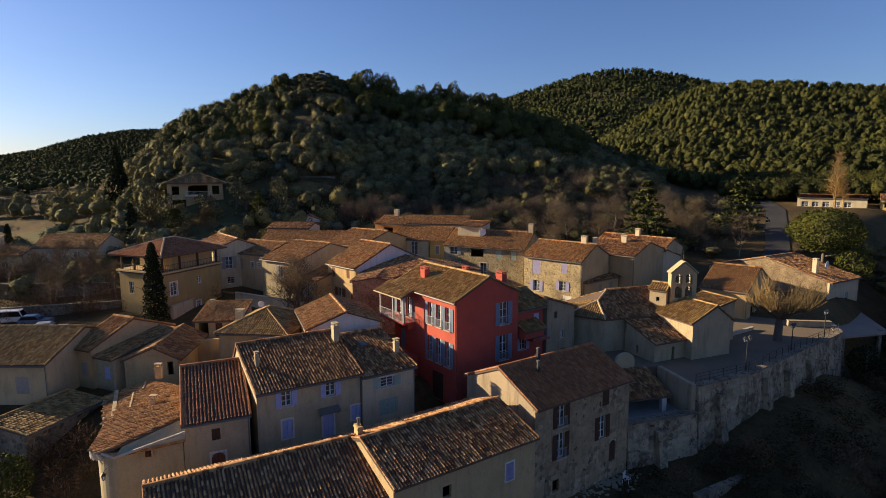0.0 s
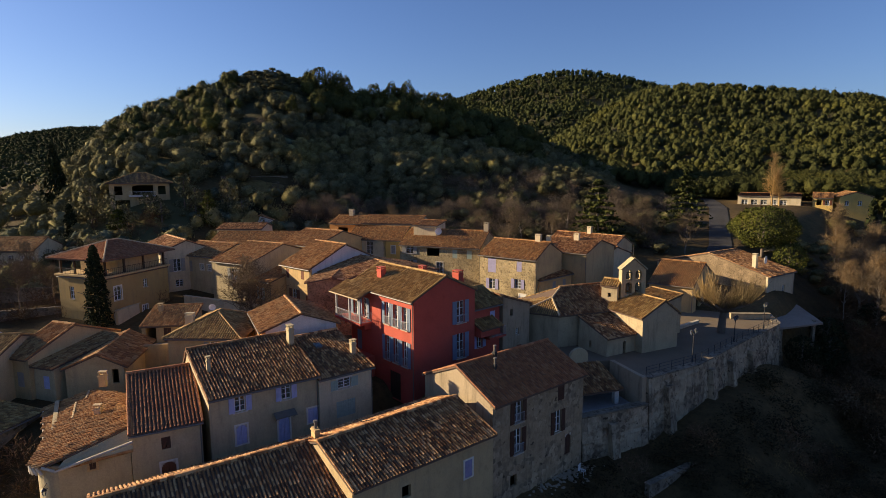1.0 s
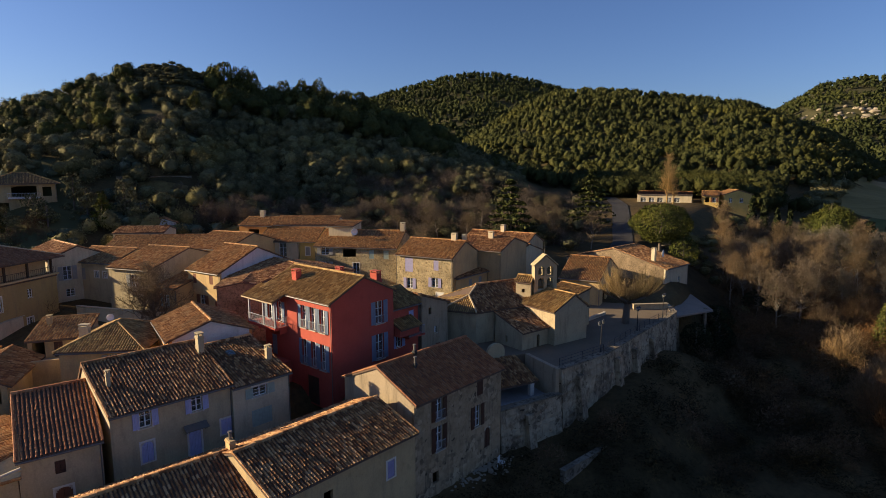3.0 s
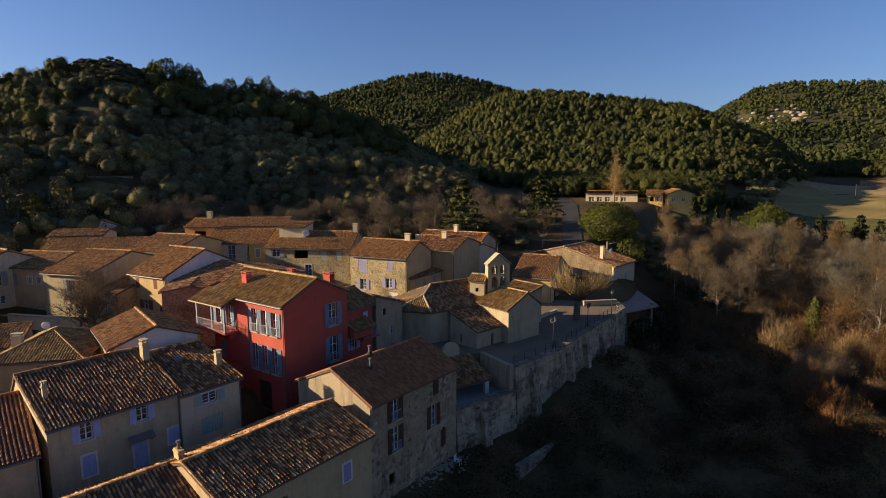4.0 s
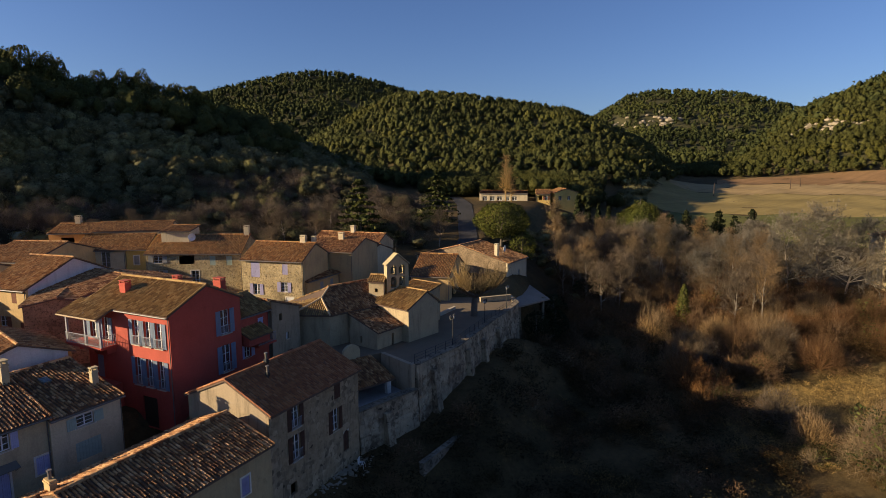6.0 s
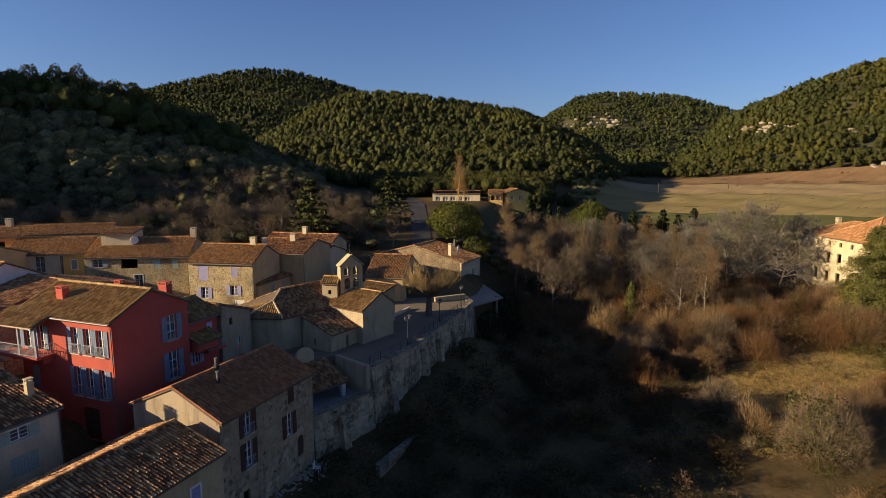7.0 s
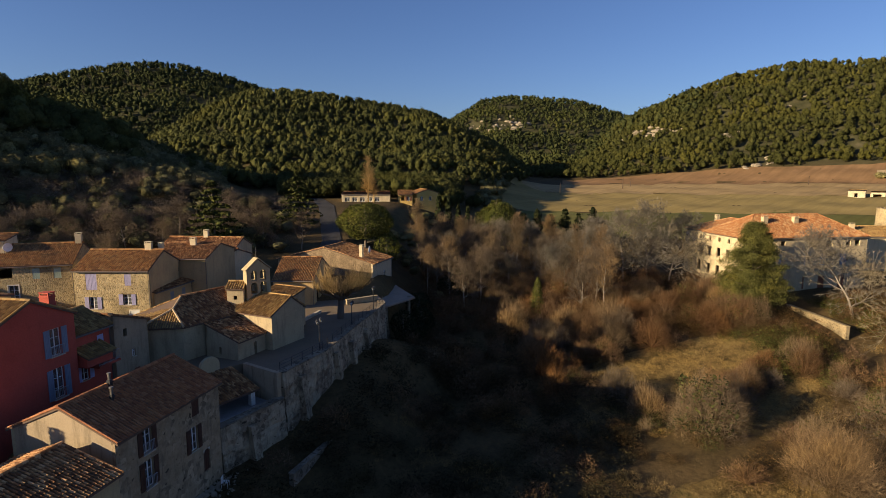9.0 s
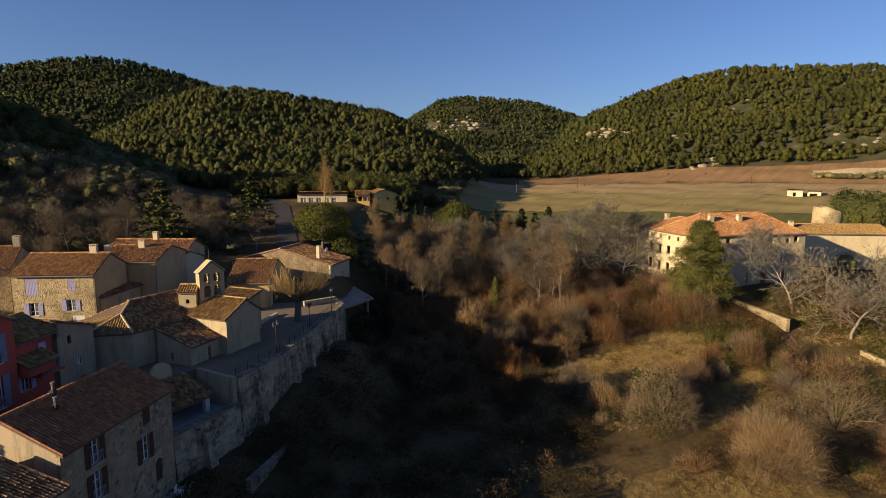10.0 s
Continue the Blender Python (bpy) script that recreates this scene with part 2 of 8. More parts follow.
def tube(bm, p0, p1, r0, r1, n=8, caps=True):
    p0, p1 = Vector(p0), Vector(p1)
    q = (p1 - p0).to_track_quat("Z", "Y").to_matrix()
    rings = []
    for p, r in ((p0, r0), (p1, r1)):
        rings.append([bm.verts.new(p + q @ Vector((r * math.cos(6.28319 * i / n), r * math.sin(6.28319 * i / n), 0))) for i in range(n)])
    for i in range(n):
        bm.faces.new((rings[0][i], rings[0][(i + 1) % n], rings[1][(i + 1) % n], rings[1][i]))
    if caps:
        bm.faces.new(rings[1])
        bm.faces.new(rings[0][::-1])


def prism(bm, poly, z0, z1):
    """An upright prism over a plan polygon (counter-clockwise)."""
    lo, hi = [bm.verts.new((x, y, z0)) for x, y in poly], [bm.verts.new((x, y, z1)) for x, y in poly]
    n = len(poly)
    for i in range(n):
        bm.faces.new((lo[i], lo[(i + 1) % n], hi[(i + 1) % n], hi[i]))
    bm.faces.new(hi)
    bm.faces.new(lo[::-1])


def empty(name, m, label, category, group=""):
    ob = new(name)
    ob.matrix_world = m
    return tagged(ob, label, category, group)
# ---------------------------------------------------------------- lie of the land
def smooth(a, b, x):
    t = np.clip((x - a) / (b - a), 0, 1)
    return t * t * (3 - 2 * t)


# The rim of the village, where houses and terrace stand over the ravine.
RIM = np.array([(-75, 2), (-42, 17), (-16, 28.4), (7.2, 42.3), (17.8, 49.6), (24.5, 51.6), (32, 56), (41, 63.2), (51.5, 70.6),
                (58, 78), (68, 100), (86, 132), (125, 158), (175, 205), (300, 300), (700, 640)], float)


def rim_side(x, y):
    """Metres from the rim, positive on the ravine's side."""
    best, side = np.full(np.shape(x), 1e9), np.zeros(np.shape(x))
    for (ax, ay), (bx, by) in zip(RIM[:-1], RIM[1:]):
        dx, dy = bx - ax, by - ay
        t = np.clip(((x - ax) * dx + (y - ay) * dy) / (dx * dx + dy * dy), 0, 1)
        d = np.hypot(x - ax - t * dx, y - ay - t * dy)
        s = np.sign((x - ax) * dy - (y - ay) * dx)
        near = d < best
        best, side = np.where(near, d, best), np.where(near, s, side)
    return best * side


# Hills: bearing and height of the crest, its distance, the distance of its foot.
HILLS = []
HILLS.append(("knoll", 245, 118, [(-42, -3.6), (-38, -3.2), (-33, -2.4), (-30, -1.2), (-28, 0.9), (-26.4, 2.8), (-23.6, 4.9), (-20.2, 6.0), (-15.5, 8.3), (-14, 9.0), (-12, 9.3),
              (-10.2, 8.8), (-8.9, 7.4), (-4.7, 6.0), (-0.2, 5.8), (2.7, 5.3), (4.6, 4.7), (10, 3.2), (14.2, 1.8), (19, -0.3), (22.6, -1.9), (26, -4)]))
HILLS.append(("far_hill", 1100, 500, [(-6, 3), (-0.2, 5.2), (2.6, 6.2), (6.5, 6.9), (9.8, 7.9), (14, 8.9), (17.0, 9.1), (20.2, 8.6), (24, 7.6), (28, 5.8), (34, 3)]))
HILLS.append(("wood_hill", 470, 225, [(8, -2), (12, 0.8), (14.2, 2.0), (17.3, 3.9), (19.8, 5.4), (23.6, 7.0), (27, 7.15), (31.3, 6.8), (34.6, 6.3), (39.9, 5.5),
              (42.8, 4.5), (47.3, 2.2), (51.4, -1), (54, -3)]))
HILLS.append(("rock_hill", 1050, 560, [(38, 2), (42, 4.2), (44, 5.5), (46, 6.6), (48.3, 6.95), (52, 6.8), (55.3, 6.4), (59, 5.2), (62, 3.8), (68, 2)]))
HILLS.append(("bright_hill", 640, 390, [(51, -2), (54.6, -0.2), (59, 4.1), (61.5, 5.3), (64.5, 6.5), (68.4, 8.0), (72.9, 8.7), (77.2, 8.5), (81, 8.15), (84, 7.9), (100, 7), (130, 4)]))
HILLS.append(("blue_hill", 1700, 900, [(-90, 1), (-60, 0.2), (-45, 0.5), (-38.2, 1.1), (-36, 1.5), (-32.4, 2.8), (-29, 3.4), (-26, 3.6), (-23, 3.1), (-15, 2)]))


def ground_z(x, y):
    x, y = np.asarray(x, float), np.asarray(y, float)
    d, az = np.hypot(x, y), np.degrees(np.arctan2(x, y))
    west = 0.25 + 0.75 * smooth(-38, -24, az)
    village = 2.5 * smooth(80, 106, d) * west + 0.15 * np.clip(d - 108, 0, 60) * west + 0.03 * np.clip(d - 168, 0, 400)
    village = village - 5.0 * smooth(-14, -34, x) * smooth(52, 36, y)          # the lane falls away by the garden
    village = village - 4.5 * smooth(7.5, 5.0, np.hypot(x - 19.5, (y - 55.0) * 1.3))      # the sunken court
    side = rim_side(x, y)
    village = village - 6.0 * smooth(-17, -13.5, side) * smooth(3, -2, x) * smooth(-40, -30, x)   # the lane behind the front row
    ravine = -9.5 + 8.0 * smooth(72, 142, d) + 0.072 * np.clip(d - 165, 0, 330) + 0.03 * np.clip(az - 52, 0, 40) * smooth(170, 300, d)
    far = smooth(84, 112, d)                                                    # built walls near, an open bank farther off
    ravine = ravine + (3.6 + 2.6 * smooth(24, 34, x)) * (1 - smooth(1, 13, side)) * (1 - smooth(80, 96, d))
    t = np.clip((side + 3.2 - 2.7 * far) / (3.0 + 3.5 * far + 0.3 * np.clip(d - 95, 0, 200)), 0, 1)
    z = village + (ravine - village) * t * t * (3 - 2 * t)
    wob = 0.35 * np.sin(x * 0.21 + 1.3 * np.sin(y * 0.13)) + 0.25 * np.sin(y * 0.33 + x * 0.11)
    z = z + wob * smooth(2, 9, side)
    for _, crest, foot, line in HILLS:
        bearing, up = np.array(line).T
        el = np.interp(az, bearing, up, left=-6, right=-6)
        top = EYE + crest * np.tan(np.radians(el))
        t = np.clip((d - foot) / (crest - foot), 0, 1)
        body = np.where(d <= crest, z + (top - z) * (0.35 * t + 0.65 * t * t * (3 - 2 * t) ** 0.5), top - 0.30 * (d - crest))
        rough = 0.012 * crest * (np.sin(x * 14 / crest + 2.1) * np.sin(y * 17 / crest) + 0.6 * np.sin(x * 37 / crest + y * 29 / crest)) * t * (1 - t) * 2
        z = np.where(d > foot, np.maximum(z, body + rough), z)
    return z


def gz(x, y):
    return float(ground_z(x, y))


def build_ground():
    az = np.concatenate([np.arange(-180, -62, 6.0), np.arange(-62, 102, 0.45), np.arange(102, 180, 6.0)])
    rad = np.concatenate([[0.01], np.arange(2, 30, 4.0), 30 * 1.03 ** np.arange(0, 172)])
    a, r = np.meshgrid(np.radians(az), rad)
    x, y = r * np.sin(a), r * np.cos(a)
    v = np.stack([x, y, ground_z(x, y)], -1).reshape(-1, 3)
    n, k = len(rad), len(az)
    i, j = np.meshgrid(np.arange(n - 1), np.arange(k), indexing="ij")
    j2 = (j + 1) % k
    f = np.stack([i * k + j, i * k + j2, (i + 1) * k + j2, (i + 1) * k + j], -1).reshape(-1, 4)
    me = faces_mesh("ground", v, f)
    me.polygons.foreach_set("use_smooth", np.ones(len(f), bool))
    m = Mat("open_ground", 0.97, spec=0.1)
    p = m.place()
    big, fine = m.noise(p, 0.035, 6, 0.65), m.noise(p, 1.6, 6, 0.75)
    col = m.ramp(big, [(0.33, (0.046, 0.037, 0.018)), (0.46, (0.090, 0.064, 0.029)), (0.58, (0.135, 0.092, 0.041)), (0.70, (0.058, 0.053, 0.023))])
    col = m.mix(0.7, col, m.ramp(fine, [(0.28, (0.35, 0.33, 0.30)), (0.5, (0.9, 0.9, 0.9)), (0.72, (1.45, 1.38, 1.2))]), "MULTIPLY")
    sep = m.node("ShaderNodeSeparateXYZ")
    m.link(p, sep.inputs[0])
    high = m.node("ShaderNodeMapRange")
    high.inputs["From Min"].default_value, high.inputs["From Max"].default_value = 19.0, 30.0
    m.link(sep.outputs["Z"], high.inputs["Value"])
    scrub = m.ramp(m.noise(p, 0.09, 6, 0.7), [(0.35, (0.042, 0.043, 0.020)), (0.58, (0.076, 0.070, 0.034)), (0.75, (0.130, 0.110, 0.066))])
    col = m.mix(high.outputs[0], col, scrub)
    m.bump(fine, 0.8, 0.25)
    ob = mesh_part("ground", me, m.colour(col))
    tagged(ob, "dry winter grass and scrub ground with wooded hills", "ground", kind="structure")


build_ground()


# ---------------------------------------------------------------- fields on the valley floor
def field(label, az0, az1, d0, d1, c, rows, lift=0.1):
    """A field draped over the land: bearings and distances of its edges (near edge d0, far edge d1, each at both ends)."""
    na, nd = 36, 14
    v = []
    for j in range(nd + 1):
        for i in range(na + 1):
            f, g = i / na, j / nd
            a = radians(az0 + (az1 - az0) * f)
            d = (d0[0] + (d0[1] - d0[0]) * f) * (1 - g) + (d1[0] + (d1[1] - d1[0]) * f) * g
            x, y = d * math.sin(a), d * math.cos(a)
            v.append((x, y, gz(x, y) + lift))
    q = [(j * (na + 1) + i, j * (na + 1) + i + 1, (j + 1) * (na + 1) + i + 1, (j + 1) * (na + 1) + i) for j in range(nd) for i in range(na)]
    me = faces_mesh("field", np.array(v), np.array(q))
    m = Mat("field_soil", 0.97, spec=0.05)
    p = m.place()
    st = m.node("ShaderNodeMapping")
    st.inputs["Rotation"].default_value = (0, 0, radians(rows))
    st.inputs["Scale"].default_value = (0.015, 0.35, 0.1)
    m.link(p, st.inputs["Vector"])
    lines = m.noise(st.outputs[0], 1.0, 5, 0.65)
    col = m.ramp(lines, [(0.3, shade(c, 0.65)), (0.5, c), (0.7, shade(c, 1.3))])
    col = m.mix(0.5, col, m.ramp(m.noise(p, 0.05, 6, 0.7), [(0.3, shade(c, 0.6)), (0.7, shade(c, 1.3))]))
    m.bump(m.noise(p, 1.2, 5, 0.7), 0.6, 0.2)
    tagged(mesh_part("field", me, m.colour(col)), label, "field", kind="structure")


field("ploughed brown field under the wooded slope", 54, 93, (362, 392), (400, 452), (0.24, 0.145, 0.072), 20, 0.30)
field("pale stubble field on the valley floor", 50, 93, (316, 318), (366, 396), (0.33, 0.235, 0.115), 24, 0.24)
field("tan grass field on the valley floor", 46, 93, (246, 262), (322, 322), (0.27, 0.205, 0.082), 20, 0.16)
field("dry meadow beyond the tree belt", 45, 56, (168, 178), (205, 204), (0.17, 0.14, 0.055), 22, 0.05)
field("green winter grass strip beyond the trees", 50, 93, (190, 196), (252, 268), (0.125, 0.122, 0.042), 22, 0.09)
field("pale terraced plot above the farm", 79.5, 93, (404, 420), (418, 436), (0.42, 0.32, 0.18), 10, 0.55)
field("terraced gardens with pale winter grass", -44, -20, (122, 132), (190, 176), (0.105, 0.098, 0.045), 70, 0.12)


def meadow_patch(label, cx, cy, rx, ry, tilt=0.0):
    """Dry grass over the ravine floor with a ragged edge."""
    v, f, rings, n = [], [], 14, 72
    for i in range(rings + 1):
        for k in range(n):
            g = 6.28319 * k / n
            r = i / rings * (1 + 0.16 * noise.noise(Vector((math.cos(g) * 2.2, math.sin(g) * 2.2, cx))) + 0.09 * noise.noise(Vector((math.cos(g) * 7, math.sin(g) * 7, cy))))
            x = cx + rx * r * math.cos(g)
            y = cy + ry * r * math.sin(g) - tilt * (x - cx)
            v.append((x, y, gz(x, y) + 0.10 - 0.16 * (i == rings)))
    for i in range(rings):
        for k in range(n):
            f.append((i * n + k, i * n + (k + 1) % n, (i + 1) * n + (k + 1) % n, (i + 1) * n + k))
    me = faces_mesh("meadow", np.array(v), np.array(f))
    me.polygons.foreach_set("use_smooth", np.ones(len(f), bool))
    m = Mat("dry_meadow", 0.97, spec=0.05)
    p = m.place()
    fine, mid = m.noise(p, 2.4, 6, 0.75), m.noise(p, 0.28, 5, 0.65)
    col = m.ramp(mid, [(0.34, (0.085, 0.062, 0.026)), (0.46, (0.17, 0.118, 0.046)), (0.60, (0.235, 0.165, 0.066)), (0.72, (0.13, 0.105, 0.038))])
    col = m.mix(0.75, col, m.ramp(fine, [(0.3, (0.38, 0.36, 0.32)), (0.5, (0.95, 0.95, 0.93)), (0.7, (1.5, 1.45, 1.3))]), "MULTIPLY")
    m.bump(fine, 1.0, 0.35)
    tagged(mesh_part("meadow", me, m.colour(col)), label, "meadow", kind="structure")


meadow_patch("dry tan meadow grass between thickets", 82, 37, 17, 9.5, 0.25)
meadow_patch("dry tan grass on the near bank", 50, 12, 16, 11)
meadow_patch("strip of dry grass between bushes", 80, 22, 12, 5)
# ---------------------------------------------------------------- roofs of canal tiles
rng = np.random.default_rng(7)


def tile_arrays(width, length, clip=None, pitch=0.25, expo=0.38, fine=True):
    """Cover tiles on a slope: a across, b up the slope, c off it. Returns points (n, k, 3) and the quads of one tile."""
    na, nb = max(2, int(width / pitch)), max(2, int(length / expo))
    a, b = np.meshgrid((np.arange(na) + 0.5) * width / na, np.arange(nb) * length / nb)
    a, b = a.ravel(), b.ravel()
    if clip is not None:
        keep = clip(a, b + 0.2)
        a, b = a[keep], b[keep]
    n = len(a)
    a, b = a + rng.normal(0, 0.012, n), b + rng.normal(0, 0.02, n)
    c = rng.normal(0, 0.008, n)
    skew, size = rng.normal(0, 0.010, n), pitch * rng.uniform(0.32, 0.38, n)
    angles = np.radians([0, 45, 90, 135, 180] if fine else [0, 60, 120, 180])
    pts = []
    for end, (db, dr, dc) in enumerate(((-0.03, 1.0, 0.045), (length / nb + 0.03, 0.84, 0.012))):
        for g in angles:
            pts.append(np.stack([a + np.cos(g) * size * dr + skew * end, b + db, c + dc + np.sin(g) * size * dr * 1.35], -1))
    k = len(angles)
    quads = [(i, i + 1, k + i + 1, k + i) for i in range(k - 1)]
    return np.stack(pts, 1), np.array(quads)


PIECES = []                                           # slopes whose tiles are set one by one at the end


def slope_tiles(root, p0, u, s, width, length, material, clip=None, fine=True, single=0):
    p0, u, s = np.array(p0), np.array(u), np.array(s)
    pts, quads = tile_arrays(width, length, clip, fine=fine)
    if not len(pts):
        return
    nrm = np.cross(u, s)
    nrm = nrm / np.linalg.norm(nrm)
    nrm = nrm if nrm[2] > 0 else -nrm
    if single:
        PIECES.append((root, material, p0, u, s, nrm, pts[:single], quads))
        pts = pts[single:]
    v = p0 + pts[..., :1] * u + pts[..., 1:2] * s + pts[..., 2:] * nrm
    n, k = pts.shape[:2]
    f = (quads[None] + (np.arange(n) * k)[:, None, None]).reshape(-1, 4)
    me = faces_mesh("roof_tiles", v.reshape(-1, 3), f)
    me.polygons.foreach_set("use_smooth", np.ones(len(f), bool))
    ob = mesh_part("roof_tiles", me, material, root)
    ob["kind"] = "stuff"
    return ob


def slab(bm, pts, thick):
    """A roof bed: a polygon with thickness below it."""
    top = [bm.verts.new(p) for p in pts]
    low = [bm.verts.new((p[0], p[1], p[2] - thick)) for p in pts]
    n = len(pts)
    bm.faces.new(top)
    bm.faces.new(low[::-1])
    for i in range(n):
        bm.faces.new((top[i], low[i], low[(i + 1) % n], top[(i + 1) % n]))


def bead(bm, p0, p1, r, step=0.42):
    """A row of lapped ridge tiles from p0 to p1."""
    p0, p1 = Vector(p0), Vector(p1)
    n = max(1, int((p1 - p0).length / step))
    for i in range(n):
        a, b = p0.lerp(p1, i / n), p0.lerp(p1, (i + 1.12) / n)
        tube(bm, a, b, r * random.uniform(0.95, 1.12), r * 0.86, 6)


def rect_slope(root, p0, u, s, width, length, tiles, fine, single=0):
    p0, u, s = Vector(p0), Vector(u), Vector(s)
    bm = bmesh.new()
    slab(bm, [p0, p0 + u * width, p0 + u * width + s * length, p0 + s * length], 0.14)
    part("roof_bed", bm, M["bed"], root)
    slope_tiles(root, p0, u, s, width, length, tiles, fine=fine, single=single)


# ---------------------------------------------------------------- walls and openings
def wall_mesh(bm, m, length, z0, z1, holes, top=None, thick=0.3, inset=0.0):
    """A wall from u = 0 to length with rectangular holes (u, z, w, h); top: points over z1 that close a gable."""
    us = sorted({inset, length - inset, *[h[0] for h in holes], *[h[0] + h[2] for h in holes]})
    zs = sorted({z0, z1, *[h[1] for h in holes], *[h[1] + h[3] for h in holes]})
    us, zs = [u for u in us if inset <= u <= length - inset], [z for z in zs if z0 <= z <= z1]
    for za, zb in zip(zs[:-1], zs[1:]):
        for ua, ub in zip(us[:-1], us[1:]):
            um, zm = (ua + ub) / 2, (za + zb) / 2
            if not any(h[0] < um < h[0] + h[2] and h[1] < zm < h[1] + h[3] for h in holes):
                box(bm, ua, -thick, za, ub, 0, zb, m)
    bmesh.ops.remove_doubles(bm, verts=bm.verts, dist=0.0005)
    if top:
        ring = [(0, z1), (length, z1), *top]
        f = [bm.verts.new(m @ Vector((u, 0, z))) for u, z in ring]
        b = [bm.verts.new(m @ Vector((u, -thick, z))) for u, z in ring]
        n = len(ring)
        bm.faces.new(f)
        bm.faces.new(b[::-1])
        for i in range(n):
            bm.faces.new((f[i], b[i], b[(i + 1) % n], f[(i + 1) % n]))


def shutter(root, m, u0, z0, w, h, material, out=0.03):
    """A leaf of upright boards with grooves between them, and two battens across."""
    bm = bmesh.new()
    prof = [(0, out), (w, out), (w, out + 0.04)]
    for k in (3, 2, 1):
        x = w * k / 4
        prof += [(x + 0.012, out + 0.04), (x, out + 0.022), (x - 0.012, out + 0.04)]
    prof.append((0, out + 0.04))
    lo, hi = ([bm.verts.new(m @ Vector((u0 + x, y, z))) for x, y in prof] for z in (z0, z0 + h))
    for i in range(len(prof)):
        k = (i + 1) % len(prof)
        bm.faces.new((lo[i], lo[k], hi[k], hi[i]))
    bm.faces.new(hi)
    bm.faces.new(lo[::-1])
    bmesh.ops.recalc_face_normals(bm, faces=bm.faces)
    leaf = part("shutter", bm, material, root)
    for f in (0.16, 0.78):
        bm = bmesh.new()
        box(bm, u0 + 0.02, out + 0.036, z0 + h * f, u0 + w - 0.02, out + 0.062, z0 + h * f + 0.08, m)
        bmesh.ops.recalc_face_normals(bm, faces=bm.faces)
        part("batten", bm, material, leaf)
    return leaf


